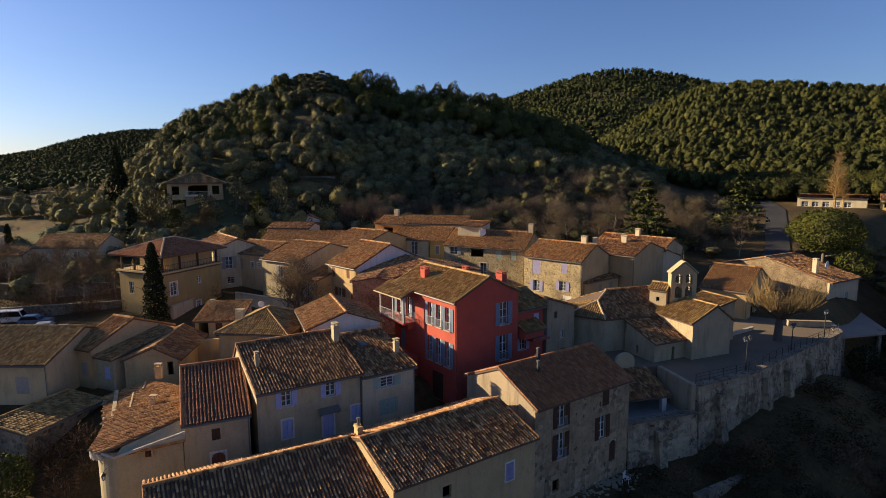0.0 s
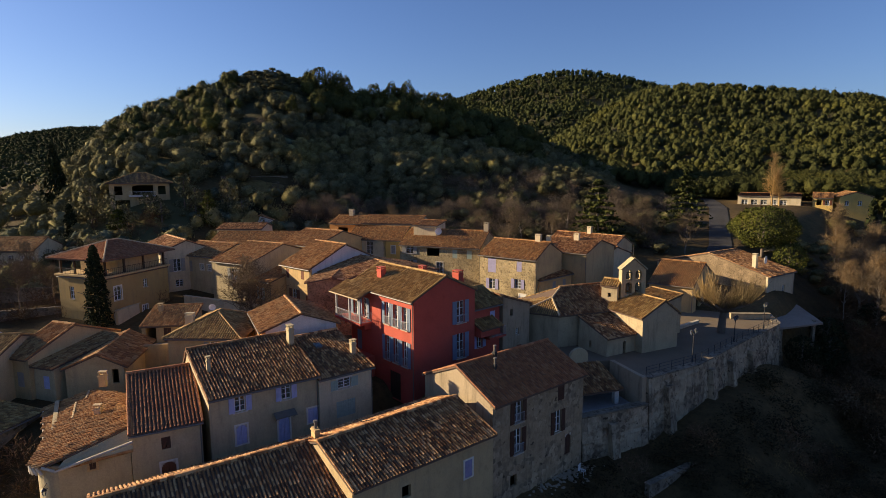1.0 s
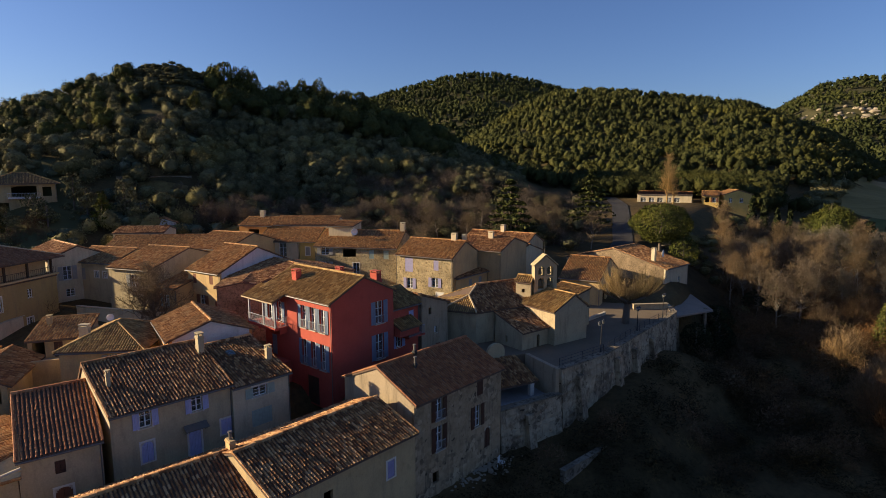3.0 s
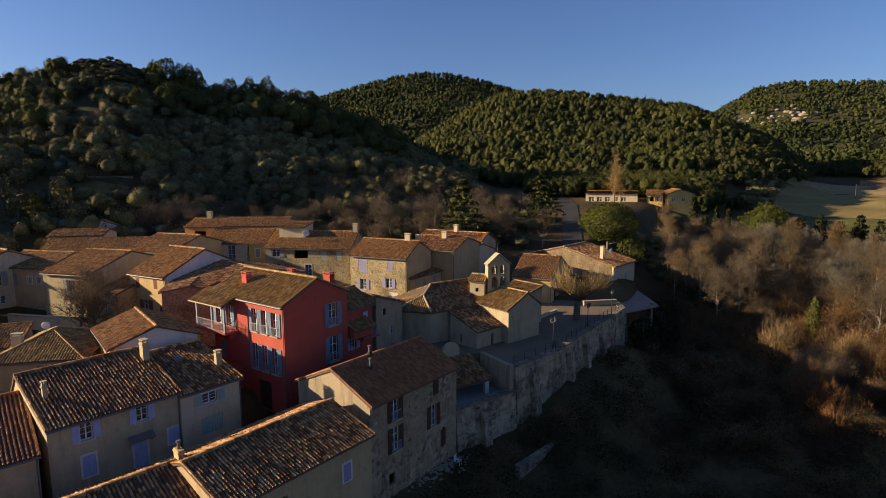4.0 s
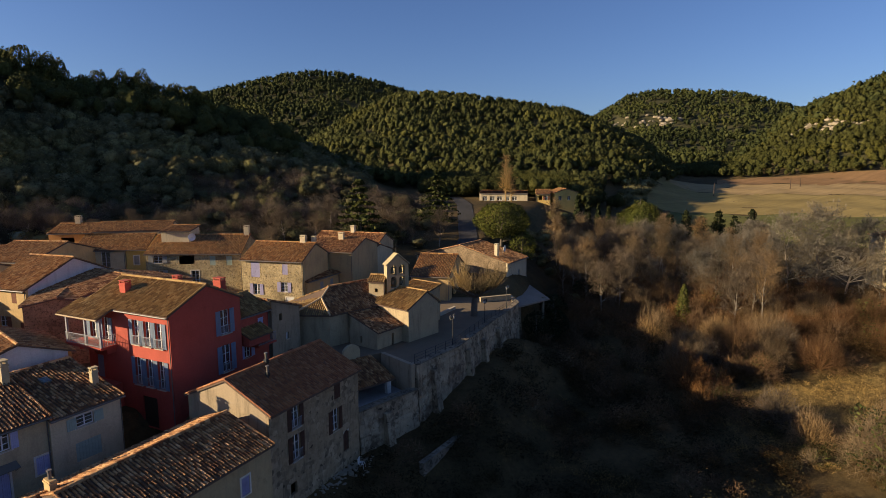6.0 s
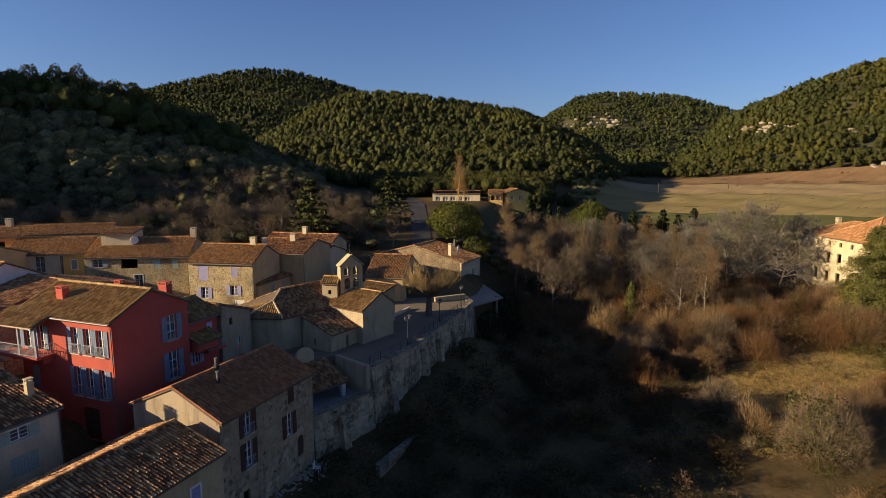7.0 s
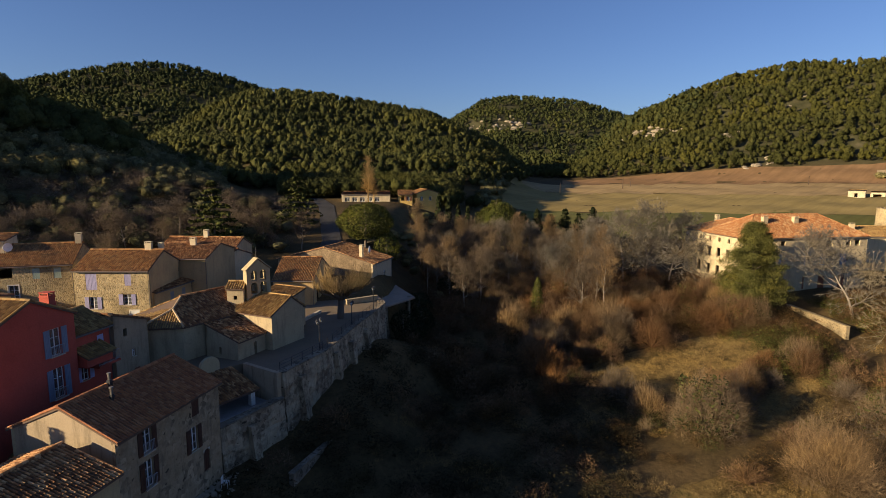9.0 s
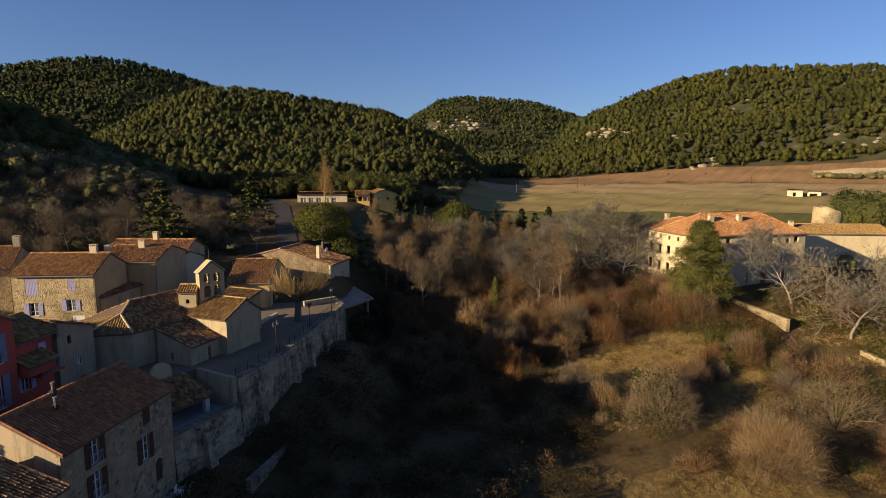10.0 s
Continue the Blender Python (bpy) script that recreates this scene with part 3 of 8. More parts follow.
def window(root, m, u, z, w, h, style, colour, rim_mat=None):
    """style letters: g glazed, o open shutters, c closed shutters, d door, k bare opening, s surround, b small balcony rail."""
    if "s" in style:
        bm = bmesh.new()
        e = 0.14
        for x0, z0, x1, z1 in ((u - e, z + h, u + w + e, z + h + e), (u - e, z - 0.10, u + w + e, z), (u - e, z, u, z + h), (u + w, z, u + w + e, z + h)):
            box(bm, x0, -0.02, z0, x1, 0.03, z1, m)
        bmesh.ops.recalc_face_normals(bm, faces=bm.faces)
        part("window_surround", bm, rim_mat or M["lime_rim"], root)
    if "a" in style:
        bm = bmesh.new()
        r, n = w / 2, 10
        for k in range(n):
            xa, xb = u + w * k / n, u + w * (k + 1) / n
            lo = z + h - r + math.sqrt(max(0.0, r * r - ((xa + xb) / 2 - u - r) ** 2))
            box(bm, xa, -0.26, lo, xb, 0.012, z + h, m)
        bmesh.ops.recalc_face_normals(bm, faces=bm.faces)
        part("window_arch", bm, rim_mat or M["cut_stone"], root)
    if "g" in style or "o" in style:
        bm = bmesh.new()
        f, d = 0.07, -0.16
        lights = []
        for k in range(3):
            z0, z1 = z + (f if k == 0 else h * k / 3 + 0.018), z + (h - f if k == 2 else h * (k + 1) / 3 - 0.018)
            lights += [(f, z0, w / 2 - 0.045 - f, z1 - z0), (w / 2 + 0.045, z0, w / 2 - 0.045 - f, z1 - z0)]
        wall_mesh(bm, m @ Matrix.Translation((u, d, 0)), w, z, z + h, lights, None, 0.05)
        bmesh.ops.recalc_face_normals(bm, faces=bm.faces)
        win = part("window", bm, M["white_paint"], root)
        bm = bmesh.new()
        box(bm, u + f, d - 0.035, z + f, u + w - f, d - 0.025, z + h - f, m)
        bmesh.ops.recalc_face_normals(bm, faces=bm.faces)
        part("pane", bm, M["glass"], win)
        bm = bmesh.new()
        box(bm, u - 0.06, -0.16, z - 0.07, u + w + 0.06, 0.07, z - 0.005, m)
        bmesh.ops.recalc_face_normals(bm, faces=bm.faces)
        part("sill", bm, M["cut_stone"], win)
    if "o" in style:
        shutter(root, m, u - w / 2 - 0.05, z, w / 2 + 0.02, h, M[colour])
        shutter(root, m, u + w + 0.03, z, w / 2 + 0.02, h, M[colour])
    if "c" in style:
        shutter(root, m, u + 0.01, z + 0.01, w / 2 - 0.02, h - 0.02, M[colour], -0.06)
        shutter(root, m, u + w / 2 + 0.01, z + 0.01, w / 2 - 0.02, h - 0.02, M[colour], -0.06)
    if "d" in style:
        bm = bmesh.new()
        box(bm, u, -0.20, z, u + w, -0.16, z + h, m)
        bmesh.ops.recalc_face_normals(bm, faces=bm.faces)
        leaf = part("door", bm, M[colour] if colour else M["wood_dark"], root)
        n = max(3, int(w / 0.2))
        for k in range(n):
            bm = bmesh.new()
            box(bm, u + w * k / n + 0.008, -0.157, z, u + w * (k + 1) / n - 0.008, -0.10 - 0.008 * (k % 2), z + h, m)
            bmesh.ops.recalc_face_normals(bm, faces=bm.faces)
            part("plank", bm, M[colour] if colour else M["wood_dark"], leaf)
    if "b" in style:
        bm = bmesh.new()
        box(bm, u - 0.14, 0.14, z + 0.85, u + w + 0.14, 0.20, z + 0.90, m)
        bmesh.ops.recalc_face_normals(bm, faces=bm.faces)
        rail = part("window_railing", bm, M["rail_grey"], root)
        bm = bmesh.new()
        box(bm, u - 0.14, 0.0, z - 0.05, u + w + 0.14, 0.20, z + 0.02, m)
        bmesh.ops.recalc_face_normals(bm, faces=bm.faces)
        part("ledge", bm, M["cut_stone"], rail)
        for k in range(9):
            bm = bmesh.new()
            x = u - 0.1 + (w + 0.2) * k / 8
            box(bm, x - 0.012, 0.16, z + 0.02, x + 0.012, 0.185, z + 0.85, m)
            bmesh.ops.recalc_face_normals(bm, faces=bm.faces)
            part("bar", bm, M["rail_grey"], rail)


def chimney(root, x, y, z0, z1, w, d, material, cap="slab"):
    bm = bmesh.new()
    box(bm, x - w / 2, y - d / 2, z0, x + w / 2, y + d / 2, z1)
    box(bm, x - w / 2 - 0.05, y - d / 2 - 0.05, z1 - 0.22, x + w / 2 + 0.05, y + d / 2 + 0.05, z1 - 0.12)
    body = part("chimney", bm, material, root)
    bm = bmesh.new()
    if cap == "slab":
        for sx in (-1, 1):
            for sy in (-1, 1):
                cx, cy = x + sx * (w / 2 - 0.06), y + sy * (d / 2 - 0.06)
                box(bm, cx - 0.05, cy - 0.05, z1, cx + 0.05, cy + 0.05, z1 + 0.18)
        box(bm, x - w / 2 - 0.04, y - d / 2 - 0.04, z1 + 0.18, x + w / 2 + 0.04, y + d / 2 + 0.04, z1 + 0.25)
    else:
        tube(bm, (x, y, z1), (x, y, z1 + 0.5), 0.11, 0.11, 8)
        tube(bm, (x, y, z1 + 0.5), (x, y, z1 + 0.58), 0.17, 0.15, 8)
    part("chimney_cap", bm, material if cap == "slab" else M["zinc"], body)


def house(name, label, ax, ay, ang, L, W, zb, ze, rise, roof="p", wall="wall_pale", tiles="tile_terra", wins=(), chims=(),
          over=0.35, side=0.12, rp=0.5, shut="shutter_brown", fine=True, category="house", group="village houses", verge=True, gutter=True,
          side_walls=None, single=0):
    """A house whose front runs from (ax, ay) in direction ang; local x along the front, y into the house.
    Roof: p ridge along the front, x ridge across, f sloping to the front, l / r sloping to the left / right, h hipped."""
    root = empty(name, pose(ax, ay, 0, 0, 0, ang), label, category, group)
    T = 0.3
    frames = {"F": (Matrix(((1, 0, 0, 0), (0, -1, 0, 0), (0, 0, 1, 0), (0, 0, 0, 1))), L),
              "B": (Matrix(((1, 0, 0, 0), (0, 1, 0, W), (0, 0, 1, 0), (0, 0, 0, 1))), L),
              "L": (Matrix(((0, -1, 0, 0), (1, 0, 0, 0), (0, 0, 1, 0), (0, 0, 0, 1))), W),
              "R": (Matrix(((0, 1, 0, L), (1, 0, 0, 0), (0, 0, 1, 0), (0, 0, 0, 1))), W)}
    zr = ze + rise
    tops = {"F": None, "B": None, "L": None, "R": None}
    if roof == "p":
        tops["L"] = tops["R"] = [(rp * W, zr)]
    elif roof == "x":
        tops["F"] = tops["B"] = [(rp * L, zr)]
    elif roof == "f":
        tops["B"], tops["L"], tops["R"] = [(L, zr), (0, zr)], [(W, zr)], [(W, zr)]
    elif roof == "l":
        tops["R"], tops["F"], tops["B"] = [(W, zr), (0, zr)], [(L, zr)], [(L, zr)]
    elif roof == "r":
        tops["L"], tops["F"], tops["B"] = [(W, zr), (0, zr)], [(0, zr)], [(0, zr)]
    for key, (m, length) in frames.items():
        holes = [(w[1], w[2], w[3], w[4]) for w in wins if w[0] == key]
        bm = bmesh.new()
        wall_mesh(bm, m, length, zb, ze, holes, tops[key], T, T if key in "LR" else 0.0)   # side walls stand between front and back
        bmesh.ops.recalc_face_normals(bm, faces=bm.faces)
        mat_name = (side_walls or {}).get(key, wall)
        part("wall", bm, M[mat_name], root)
        for w in wins:
            if w[0] == key:
                window(root, m, w[1], w[2], w[3], w[4], w[5], w[6] if len(w) > 6 else shut)
    tm = M[tiles]
    up = 0.05
    verge = verge and fine
    trim = bmesh.new()
    if roof == "p":
        for y0, sy, dy in ((0, 1, rp * W), (W, -1, (1 - rp) * W)):
            k = rise / dy
            ln = math.hypot(1, k)
            o = over if sy > 0 else over
            p0 = (-side, y0 - sy * o, ze - o * k + up) if sy > 0 else (L + side, y0 - sy * o, ze - o * k + up)
            rect_slope(root, p0, (sy, 0, 0), (0, sy / ln, k / ln), L + 2 * side, (dy + o) * ln, tm, fine, single if sy > 0 else 0)
            if verge:
                for x in (-side + 0.05, L + side - 0.05):
                    bead(trim, (x, y0 - sy * o, ze - o * k + up + 0.10), (x, rp * W, zr + up + 0.08), 0.08)
        bead(trim, (-side, rp * W, zr + up + 0.06), (L + side, rp * W, zr + up + 0.06), 0.17)
    elif roof == "x":
        for x0, sx, dx in ((0, 1, rp * L), (L, -1, (1 - rp) * L)):
            k = rise / dx
            ln = math.hypot(1, k)
            p0 = (x0 - sx * over, W + side, ze - over * k + up) if sx > 0 else (x0 - sx * over, -side, ze - over * k + up)
            rect_slope(root, p0, (0, -sx, 0), (sx / ln, 0, k / ln), W + 2 * side, (dx + over) * ln, tm, fine)
            if verge:
                for y in (-side + 0.05, W + side - 0.05):
                    bead(trim, (x0 - sx * over, y, ze - over * k + up + 0.10), (rp * L, y, zr + up + 0.08), 0.08)
        bead(trim, (rp * L, -side, zr + up + 0.06), (rp * L, W + side, zr + up + 0.06), 0.13)
    elif roof in "flr":
        run = W if roof == "f" else L
        k = rise / run
        ln = math.hypot(1, k)
        if roof == "f":
            a = ((-side, -over, ze - over * k + up), (1, 0, 0), (0, 1 / ln, k / ln), L + 2 * side)
        elif roof == "l":
            a = ((-over, W + side, ze - over * k + up), (0, -1, 0), (1 / ln, 0, k / ln), W + 2 * side)
        else:
            a = ((L + over, -side, ze - over * k + up), (0, 1, 0), (-1 / ln, 0, k / ln), W + 2 * side)
        rect_slope(root, *a, (run + over + side) * ln, tm, fine)
        q0, uu, ss, wd = Vector(a[0]), Vector(a[1]), Vector(a[2]), a[3]
        hi = q0 + ss * (run + over + side) * ln + Vector((0, 0, 0.08))
        bead(trim, hi, hi + uu * wd, 0.13)
        if verge:
            for e in (0.05, wd - 0.05):
                bead(trim, q0 + uu * e + Vector((0, 0, 0.08)), hi + uu * e, 0.08)
    elif roof == "h":
        c = min(L, W) / 2
        k = rise / c
        ln = math.hypot(1, k)
        o = over
        for p0, u, s, width in (((-o, -o), (1, 0), (0, 1), L), ((L + o, W + o), (-1, 0), (0, -1), L), ((-o, W + o), (0, -1), (1, 0), W), ((L + o, -o), (0, 1), (-1, 0), W)):
            z = ze - o * k + up
            wd, run = width + 2 * o, c + o
            P, Uv, S = Vector((*p0, z)), Vector((*u, 0)), Vector((s[0] / ln, s[1] / ln, k / ln))
            bm = bmesh.new()
            pts = [P, P + Uv * wd, P + Uv * (wd - run) + S * run * ln, P + Uv * run + S * run * ln]
            if (pts[2] - pts[3]).length < 0.02:
                pts = pts[:3]
            slab(bm, pts, 0.14)
            part("roof_bed", bm, M["bed"], root)
            slope_tiles(root, P, Uv, S, wd, run * ln, tm, lambda a, b: (a > b / ln) & (a < wd - b / ln), fine)
            bead(trim, pts[0] + Vector((0, 0, 0.06)), pts[-1] + Vector((0, 0, 0.08)), 0.13)
        if L >= W:
            bead(trim, (c, W / 2, zr + up + 0.05), (L - c, W / 2, zr + up + 0.05), 0.14)
        else:
            bead(trim, (L / 2, c, zr + up + 0.05), (L / 2, W - c, zr + up + 0.05), 0.14)
    part("ridge_tiles", trim, tm, root, "lapped ridge and verge tiles")
    if gutter and roof in "pfh":
        bm = bmesh.new()
        k = rise / (rp * W if roof == "p" else W if roof == "f" else min(L, W) / 2)
        tube(bm, (-side, -over - 0.06, ze - over * k - 0.06), (L + side, -over - 0.06, ze - over * k - 0.06), 0.065, 0.065, 6)
        tube(bm, (L - 0.1, -0.08, ze - 0.3), (L - 0.1, -0.08, zb), 0.045, 0.045, 6)
        part("gutter", bm, M["zinc"], root)
    for c in chims:
        chimney(root, *c)
    return root


def nearer(root, k):
    """Sets a house k times as far off and k times as large, as seen from where the camera hovers."""
    eye = Matrix.Translation((0, 0, EYE))
    root.matrix_world = eye @ Matrix.Scale(k, 4) @ eye.inverted() @ root.matrix_world
    return root


def dish(name, x, y, z, turn, size=0.45):
    root = empty(name, pose(x, y, z, 0, 0, turn), "white round satellite dish on a roof bracket", "satellite dish")
    bm = bmesh.new()
    rings, n = 4, 14
    prev = None
    for i in range(rings + 1):
        r = size * i / rings
        ring = [bm.verts.new((r * math.cos(6.28319 * k / n), -0.35 * size + 0.9 * r * r / size * -0.3 + 0.0, r * math.sin(6.28319 * k / n))) for k in range(n)]
        if prev:
            for k in range(n):
                bm.faces.new((prev[k], prev[(k + 1) % n], ring[(k + 1) % n], ring[k]))
        prev = ring
    bmesh.ops.remove_doubles(bm, verts=bm.verts, dist=0.001)
    bmesh.ops.solidify(bm, geom=bm.faces[:], thickness=0.03)
    part("reflector", bm, M["dish"], root)
    bm = bmesh.new()
    tube(bm, (0, 0, -0.9), (0, -0.12, 0), 0.025, 0.025, 6)
    tube(bm, (0, -0.15, -0.1), (0, -0.75, 0.05), 0.015, 0.015, 5)
    part("bracket", bm, M["zinc"], root)
    return root
# ---------------------------------------------------------------- the village: houses over the ravine
red = house("red_house", "tall red-rendered house with blue-grey shutters and ochre tiles", -5.5, 62.2, -53.3, 11.5, 8.2, -1.5, 9.5, 1.9, "p", "wall_red", "tile_ochre",
            [("F", 6.65, 6.3, 0.85, 2.3, "ob"), ("F", 8.15, 6.3, 0.85, 2.3, "ob"), ("F", 9.65, 6.3, 0.85, 2.3, "ob"),
             ("F", 6.65, 2.5, 0.85, 2.6, "ob"), ("F", 8.15, 2.5, 0.85, 2.6, "ob"), ("F", 9.65, 2.5, 0.85, 2.6, "ob"),
             ("F", 7.3, -1.4, 1.9, 2.9, "d", "wood_dark"), ("F", 0.6, 6.2, 0.9, 2.2, "o"), ("F", 2.4, 6.2, 0.9, 2.2, "o"),
             ("F", 1.2, 2.4, 0.9, 2.2, "c"),
             ("R", 5.6, 6.2, 1.1, 2.4, "ob"), ("R", 5.6, 2.4, 1.1, 2.7, "ob")],
            [(3.2, 2.0, 10.0, 11.35, 0.8, 0.65, M["wall_red"]), (7.2, 4.6, 10.6, 11.7, 0.75, 0.55, M["wall_red"]), (10.8, 6.4, 10.0, 11.45, 0.95, 0.65, M["wall_red"])],
            shut="shutter_slate")
house("red_wing", "lower red-rendered wing behind the red house", 7.6, 58.6, 36.7, 4.6, 6.0, -1.5, 7.2, 1.4, "p", "wall_red", "tile_ochre",
      [("F", 0.9, 2.6, 0.9, 1.9, "o"), ("F", 3.0, 5.0, 0.8, 1.4, "c")], [(1.5, 3.4, 8.0, 9.6, 0.8, 0.6, M["wall_red"])], shut="shutter_blue")
house("narrow_stone_house", "narrow shaded old house beside the red house", 11.6, 61.2, 36.7, 4.6, 6.5, -1.5, 6.4, 1.5, "r", "wall_old", "tile_old",
      [("F", 1.2, 5.4, 0.5, 0.8, "k"), ("F", 2.2, 3.0, 0.5, 0.8, "g"), ("F", 2.4, -0.5, 0.9, 2.2, "d")])
stone = house("ravine_house", "tall plastered house with brown shutters above the ravine", 7.49, 42.62, 34.6, 11.71, 9.12, -9.0, 3.18, 2.02, "p", "wall_stained", "tile_red",
              [("F", 2.50, 0.88, 0.91, 2.02, "ob"), ("F", 2.50, -1.90, 0.91, 2.21, "ob"), ("F", 7.68, -1.62, 0.91, 2.11, "o"), ("F", 8.06, 1.36, 0.91, 1.54, "c"), ("F", 9.22, -4.21, 0.86, 2.02, "da"), ("F", 2.11, -4.78, 0.77, 1.06, "k")],
              [(4.4, 4.4, 4.72, 5.68, 0.3, 0.3, M["iron"], "pot"), (3.2, 3.1, 3.95, 5.10, 0.22, 0.22, M["iron"], "pot")], shut="shutter_dark",
              side_walls={"L": "wall_old", "F": "wall_shabby"}, gutter=False)
front = house("long_house", "long low house with weathered canal tiles", -3.04, 33.67, 34.8, 12.51, 8.40, -9.0, 1.76, 1.42, "p", "wall_brown", "tile_old",
              [("F", 9.57, -1.00, 0.74, 1.38, "cs", "shutter_lilac"), ("F", 3.86, -0.45, 0.74, 0.92, "k"), ("F", 1.66, -0.26, 0.46, 0.55, "k"), ("F", 9.02, -3.76, 1.10, 1.10, "k")], gutter=False, rp=0.55, single=300)
house("long_house", "low house with weathered canal tiles and sunlit ridge", -15.82, 27.78, 29.5, 14.35, 9.20, -10.0, 0.84, 1.78, "p", "wall_brown", "tile_old", [],
      [(14.0, 5.0, 1.94, 3.51, 0.40, 0.8, M["wall_ochre"], "pot")], gutter=False, rp=0.55, single=300)
grey = house("grey_house", "grey plastered house with pale blue shutters", -14.8, 42.6, 31.5, 9.0, 9.0, -6.0, 4.5, 2.05, "p", "wall_grey", "tile_old",
             [("F", 1.95, 2.85, 0.85, 1.4, "os"), ("F", 5.75, 2.95, 0.85, 1.4, "os"), ("F", 1.95, 0.1, 0.85, 1.6, "csa"), ("F", 5.4, -0.7, 0.95, 2.2, "csa"),
              ("F", 8.0, 0.3, 1.0, 1.3, "cs"), ("F", 1.0, -2.6, 1.6, 1.5, "cs")],
             [(0.9, 3.4, 5.0, 6.6, 0.3, 0.3, M["wall_grey"]), (8.6, 5.2, 5.6, 7.6, 0.5, 0.7, M["wall_grey"])], shut="shutter_blue", single=300, rp=0.778)
grey_end = house("grey_house", "grey plastered house end with pale green shutters", -7.0, 47.1, 33.8, 5.3, 9.0, -6.0, 4.2, 1.8, "p", "wall_pale", "tile_old",
      [("F", 1.8, 2.75, 1.3, 0.9, "os", "shutter_green"), ("F", 1.6, 0.1, 1.9, 1.5, "c", "shutter_green")], [(4.7, 2.4, 4.4, 6.0, 0.5, 0.4, M["wall_grey"])], rp=0.778)
bm = bmesh.new()
slope = pose(1.9, 4.3, 5.33, math.degrees(math.atan2(1.8, 7.0)), 0, 0)
box(bm, 0, 0, 0.05, 0.62, 0.85, 0.20, slope)
sky_light = part("skylight", bm, M["zinc"], grey_end)
bm = bmesh.new()
box(bm, 0.06, 0.06, 0.195, 0.56, 0.79, 0.215, slope)
part("pane", bm, M["glass"], sky_light)
nearer(house("tiled_house", "small house with bold red canal tiles", -18.7, 38.2, 24.5, 4.6, 13.0, -7.0, 4.0, 2.1, "p", "wall_grey", "tile_red",
      [("F", 1.9, 2.3, 0.6, 0.9, "c", "shutter_dark"), ("F", 1.8, -0.6, 0.95, 1.9, "csa", "shutter_brown"), ("F", 0.2, -2.6, 0.7, 0.9, "k")], single=300), 1.045)

# ---------------------------------------------------------------- houses down the lane
house("lane_house", "grey plastered house with a tiled roof on the lane", -48.0, 51.0, 0.0, 10.3, 12.0, -6.0, 4.0, 1.9, "p", "wall_grey", "tile_ochre",
      [("F", 7.2, 1.0, 1.3, 1.7, "c", "shutter_grey"), ("F", 7.3, -2.6, 1.3, 1.7, "os", "shutter_grey")])
house("lean_to", "low lean-to with a flat-tiled grey roof", -34.6, 43.7, 75.0, 7.6, 4.0, -6.0, 0.4, 0.5, "f", "stone_grey", "tile_ochre", [], shut="shutter_grey")
house("lane_house", "brown house with a long sunlit tiled slope", -38.4, 55.8, -22.6, 2.9, 10.0, -4.0, 4.2, 2.0, "p", "wall_brown", "tile_terra", [("F", 1.2, 1.2, 0.9, 1.5, "c", "shutter_grey")], gutter=False)
house("lane_house", "small shaded house with blue shutters between its neighbours", -35.5, 55.0, -22.6, 2.7, 7.6, -4.0, 3.4, 1.1, "f", "wall_grey", "tile_terra", [("F", 1.2, 1.2, 0.8, 1.3, "c", "shutter_blue")], gutter=False)
house("lane_house", "ochre gabled house with blue shutters", -32.0, 54.0, 6.0, 5.2, 8.5, -3.0, 3.3, 1.2, "x", "wall_brown", "tile_terra",
      [("F", 2.9, 1.7, 0.8, 1.3, "c", "shutter_blue"), ("F", 4.1, 1.6, 0.6, 1.4, "k")], rp=0.55)
house("terrace_house", "ochre house front set back behind a roof terrace", -28.8, 63.0, 5.0, 5.2, 5.0, -3.0, 4.9, 1.0, "f", "wall_ochre", "tile_terra",
      [("F", 0.4, 3.0, 1.1, 1.7, "k"), ("F", 2.3, 3.0, 0.8, 1.6, "c", "shutter_dark")], [(1.0, 3.6, 5.3, 6.4, 0.5, 0.4, M["wall_brown"])], gutter=False)
house("dish_house", "ochre house with sunlit bold canal tiles", -24.1, 58.3, -6.5, 7.6, 8.4, -2.0, 5.0, 1.7, "h", "wall_ochre", "tile_ochre",
      [("F", 4.4, 3.0, 1.0, 1.5, "o", "shutter_grey")], [(0.9, 3.2, 5.2, 6.5, 0.9, 0.5, M["wall_pale"])])
nearer(house("orange_house", "orange-rendered house with a pale grey party wall", -19.2, 72.1, -68.3, 10.2, 8.7, -2.0, 4.0, 1.6, "p", "wall_orange", "tile_terra",
      [("F", 8.2, 1.6, 0.9, 1.4, "o", "shutter_grey")], side_walls={"R": "wall_white"}, verge=False), 0.87)
house("gable_house", "cream house with brown shutters and a white gable", -18.1, 86.1, -45.7, 7.4, 13.0, 0.0, 8.0, 2.9, "p", "wall_ochre", "tile_terra",
      [("F", 1.2, 6.0, 0.8, 1.4, "c"), ("F", 5.0, 6.2, 0.8, 1.3, "c"), ("F", 2.6, 2.6, 1.3, 1.9, "o"), ("F", 6.0, 2.6, 0.9, 1.3, "c")],
      side_walls={"R": "wall_white"}, fine=False)
house("side_house", "cream annex with green shutters and a low roof", -22.4, 86.8, -45.7, 4.5, 8.0, 0.0, 5.6, 1.2, "p", "wall_ochre", "tile_terra",
      [("F", 1.2, 2.6, 1.0, 1.9, "o", "shutter_green")], fine=False)
house("barn", "large plain barn with a low tiled roof", -12.4, 74.6, -4.0, 6.4, 20.0, 0.0, 7.2, 0.6, "x", "stone_brown", "tile_old", [], fine=False, gutter=False)
house("barn", "plain rendered barn with a shallow gable", -7.6, 74.6, 30.0, 15.0, 10.0, 0.0, 7.4, 1.5, "x", "wall_brown", "tile_old", [], fine=False, gutter=False)
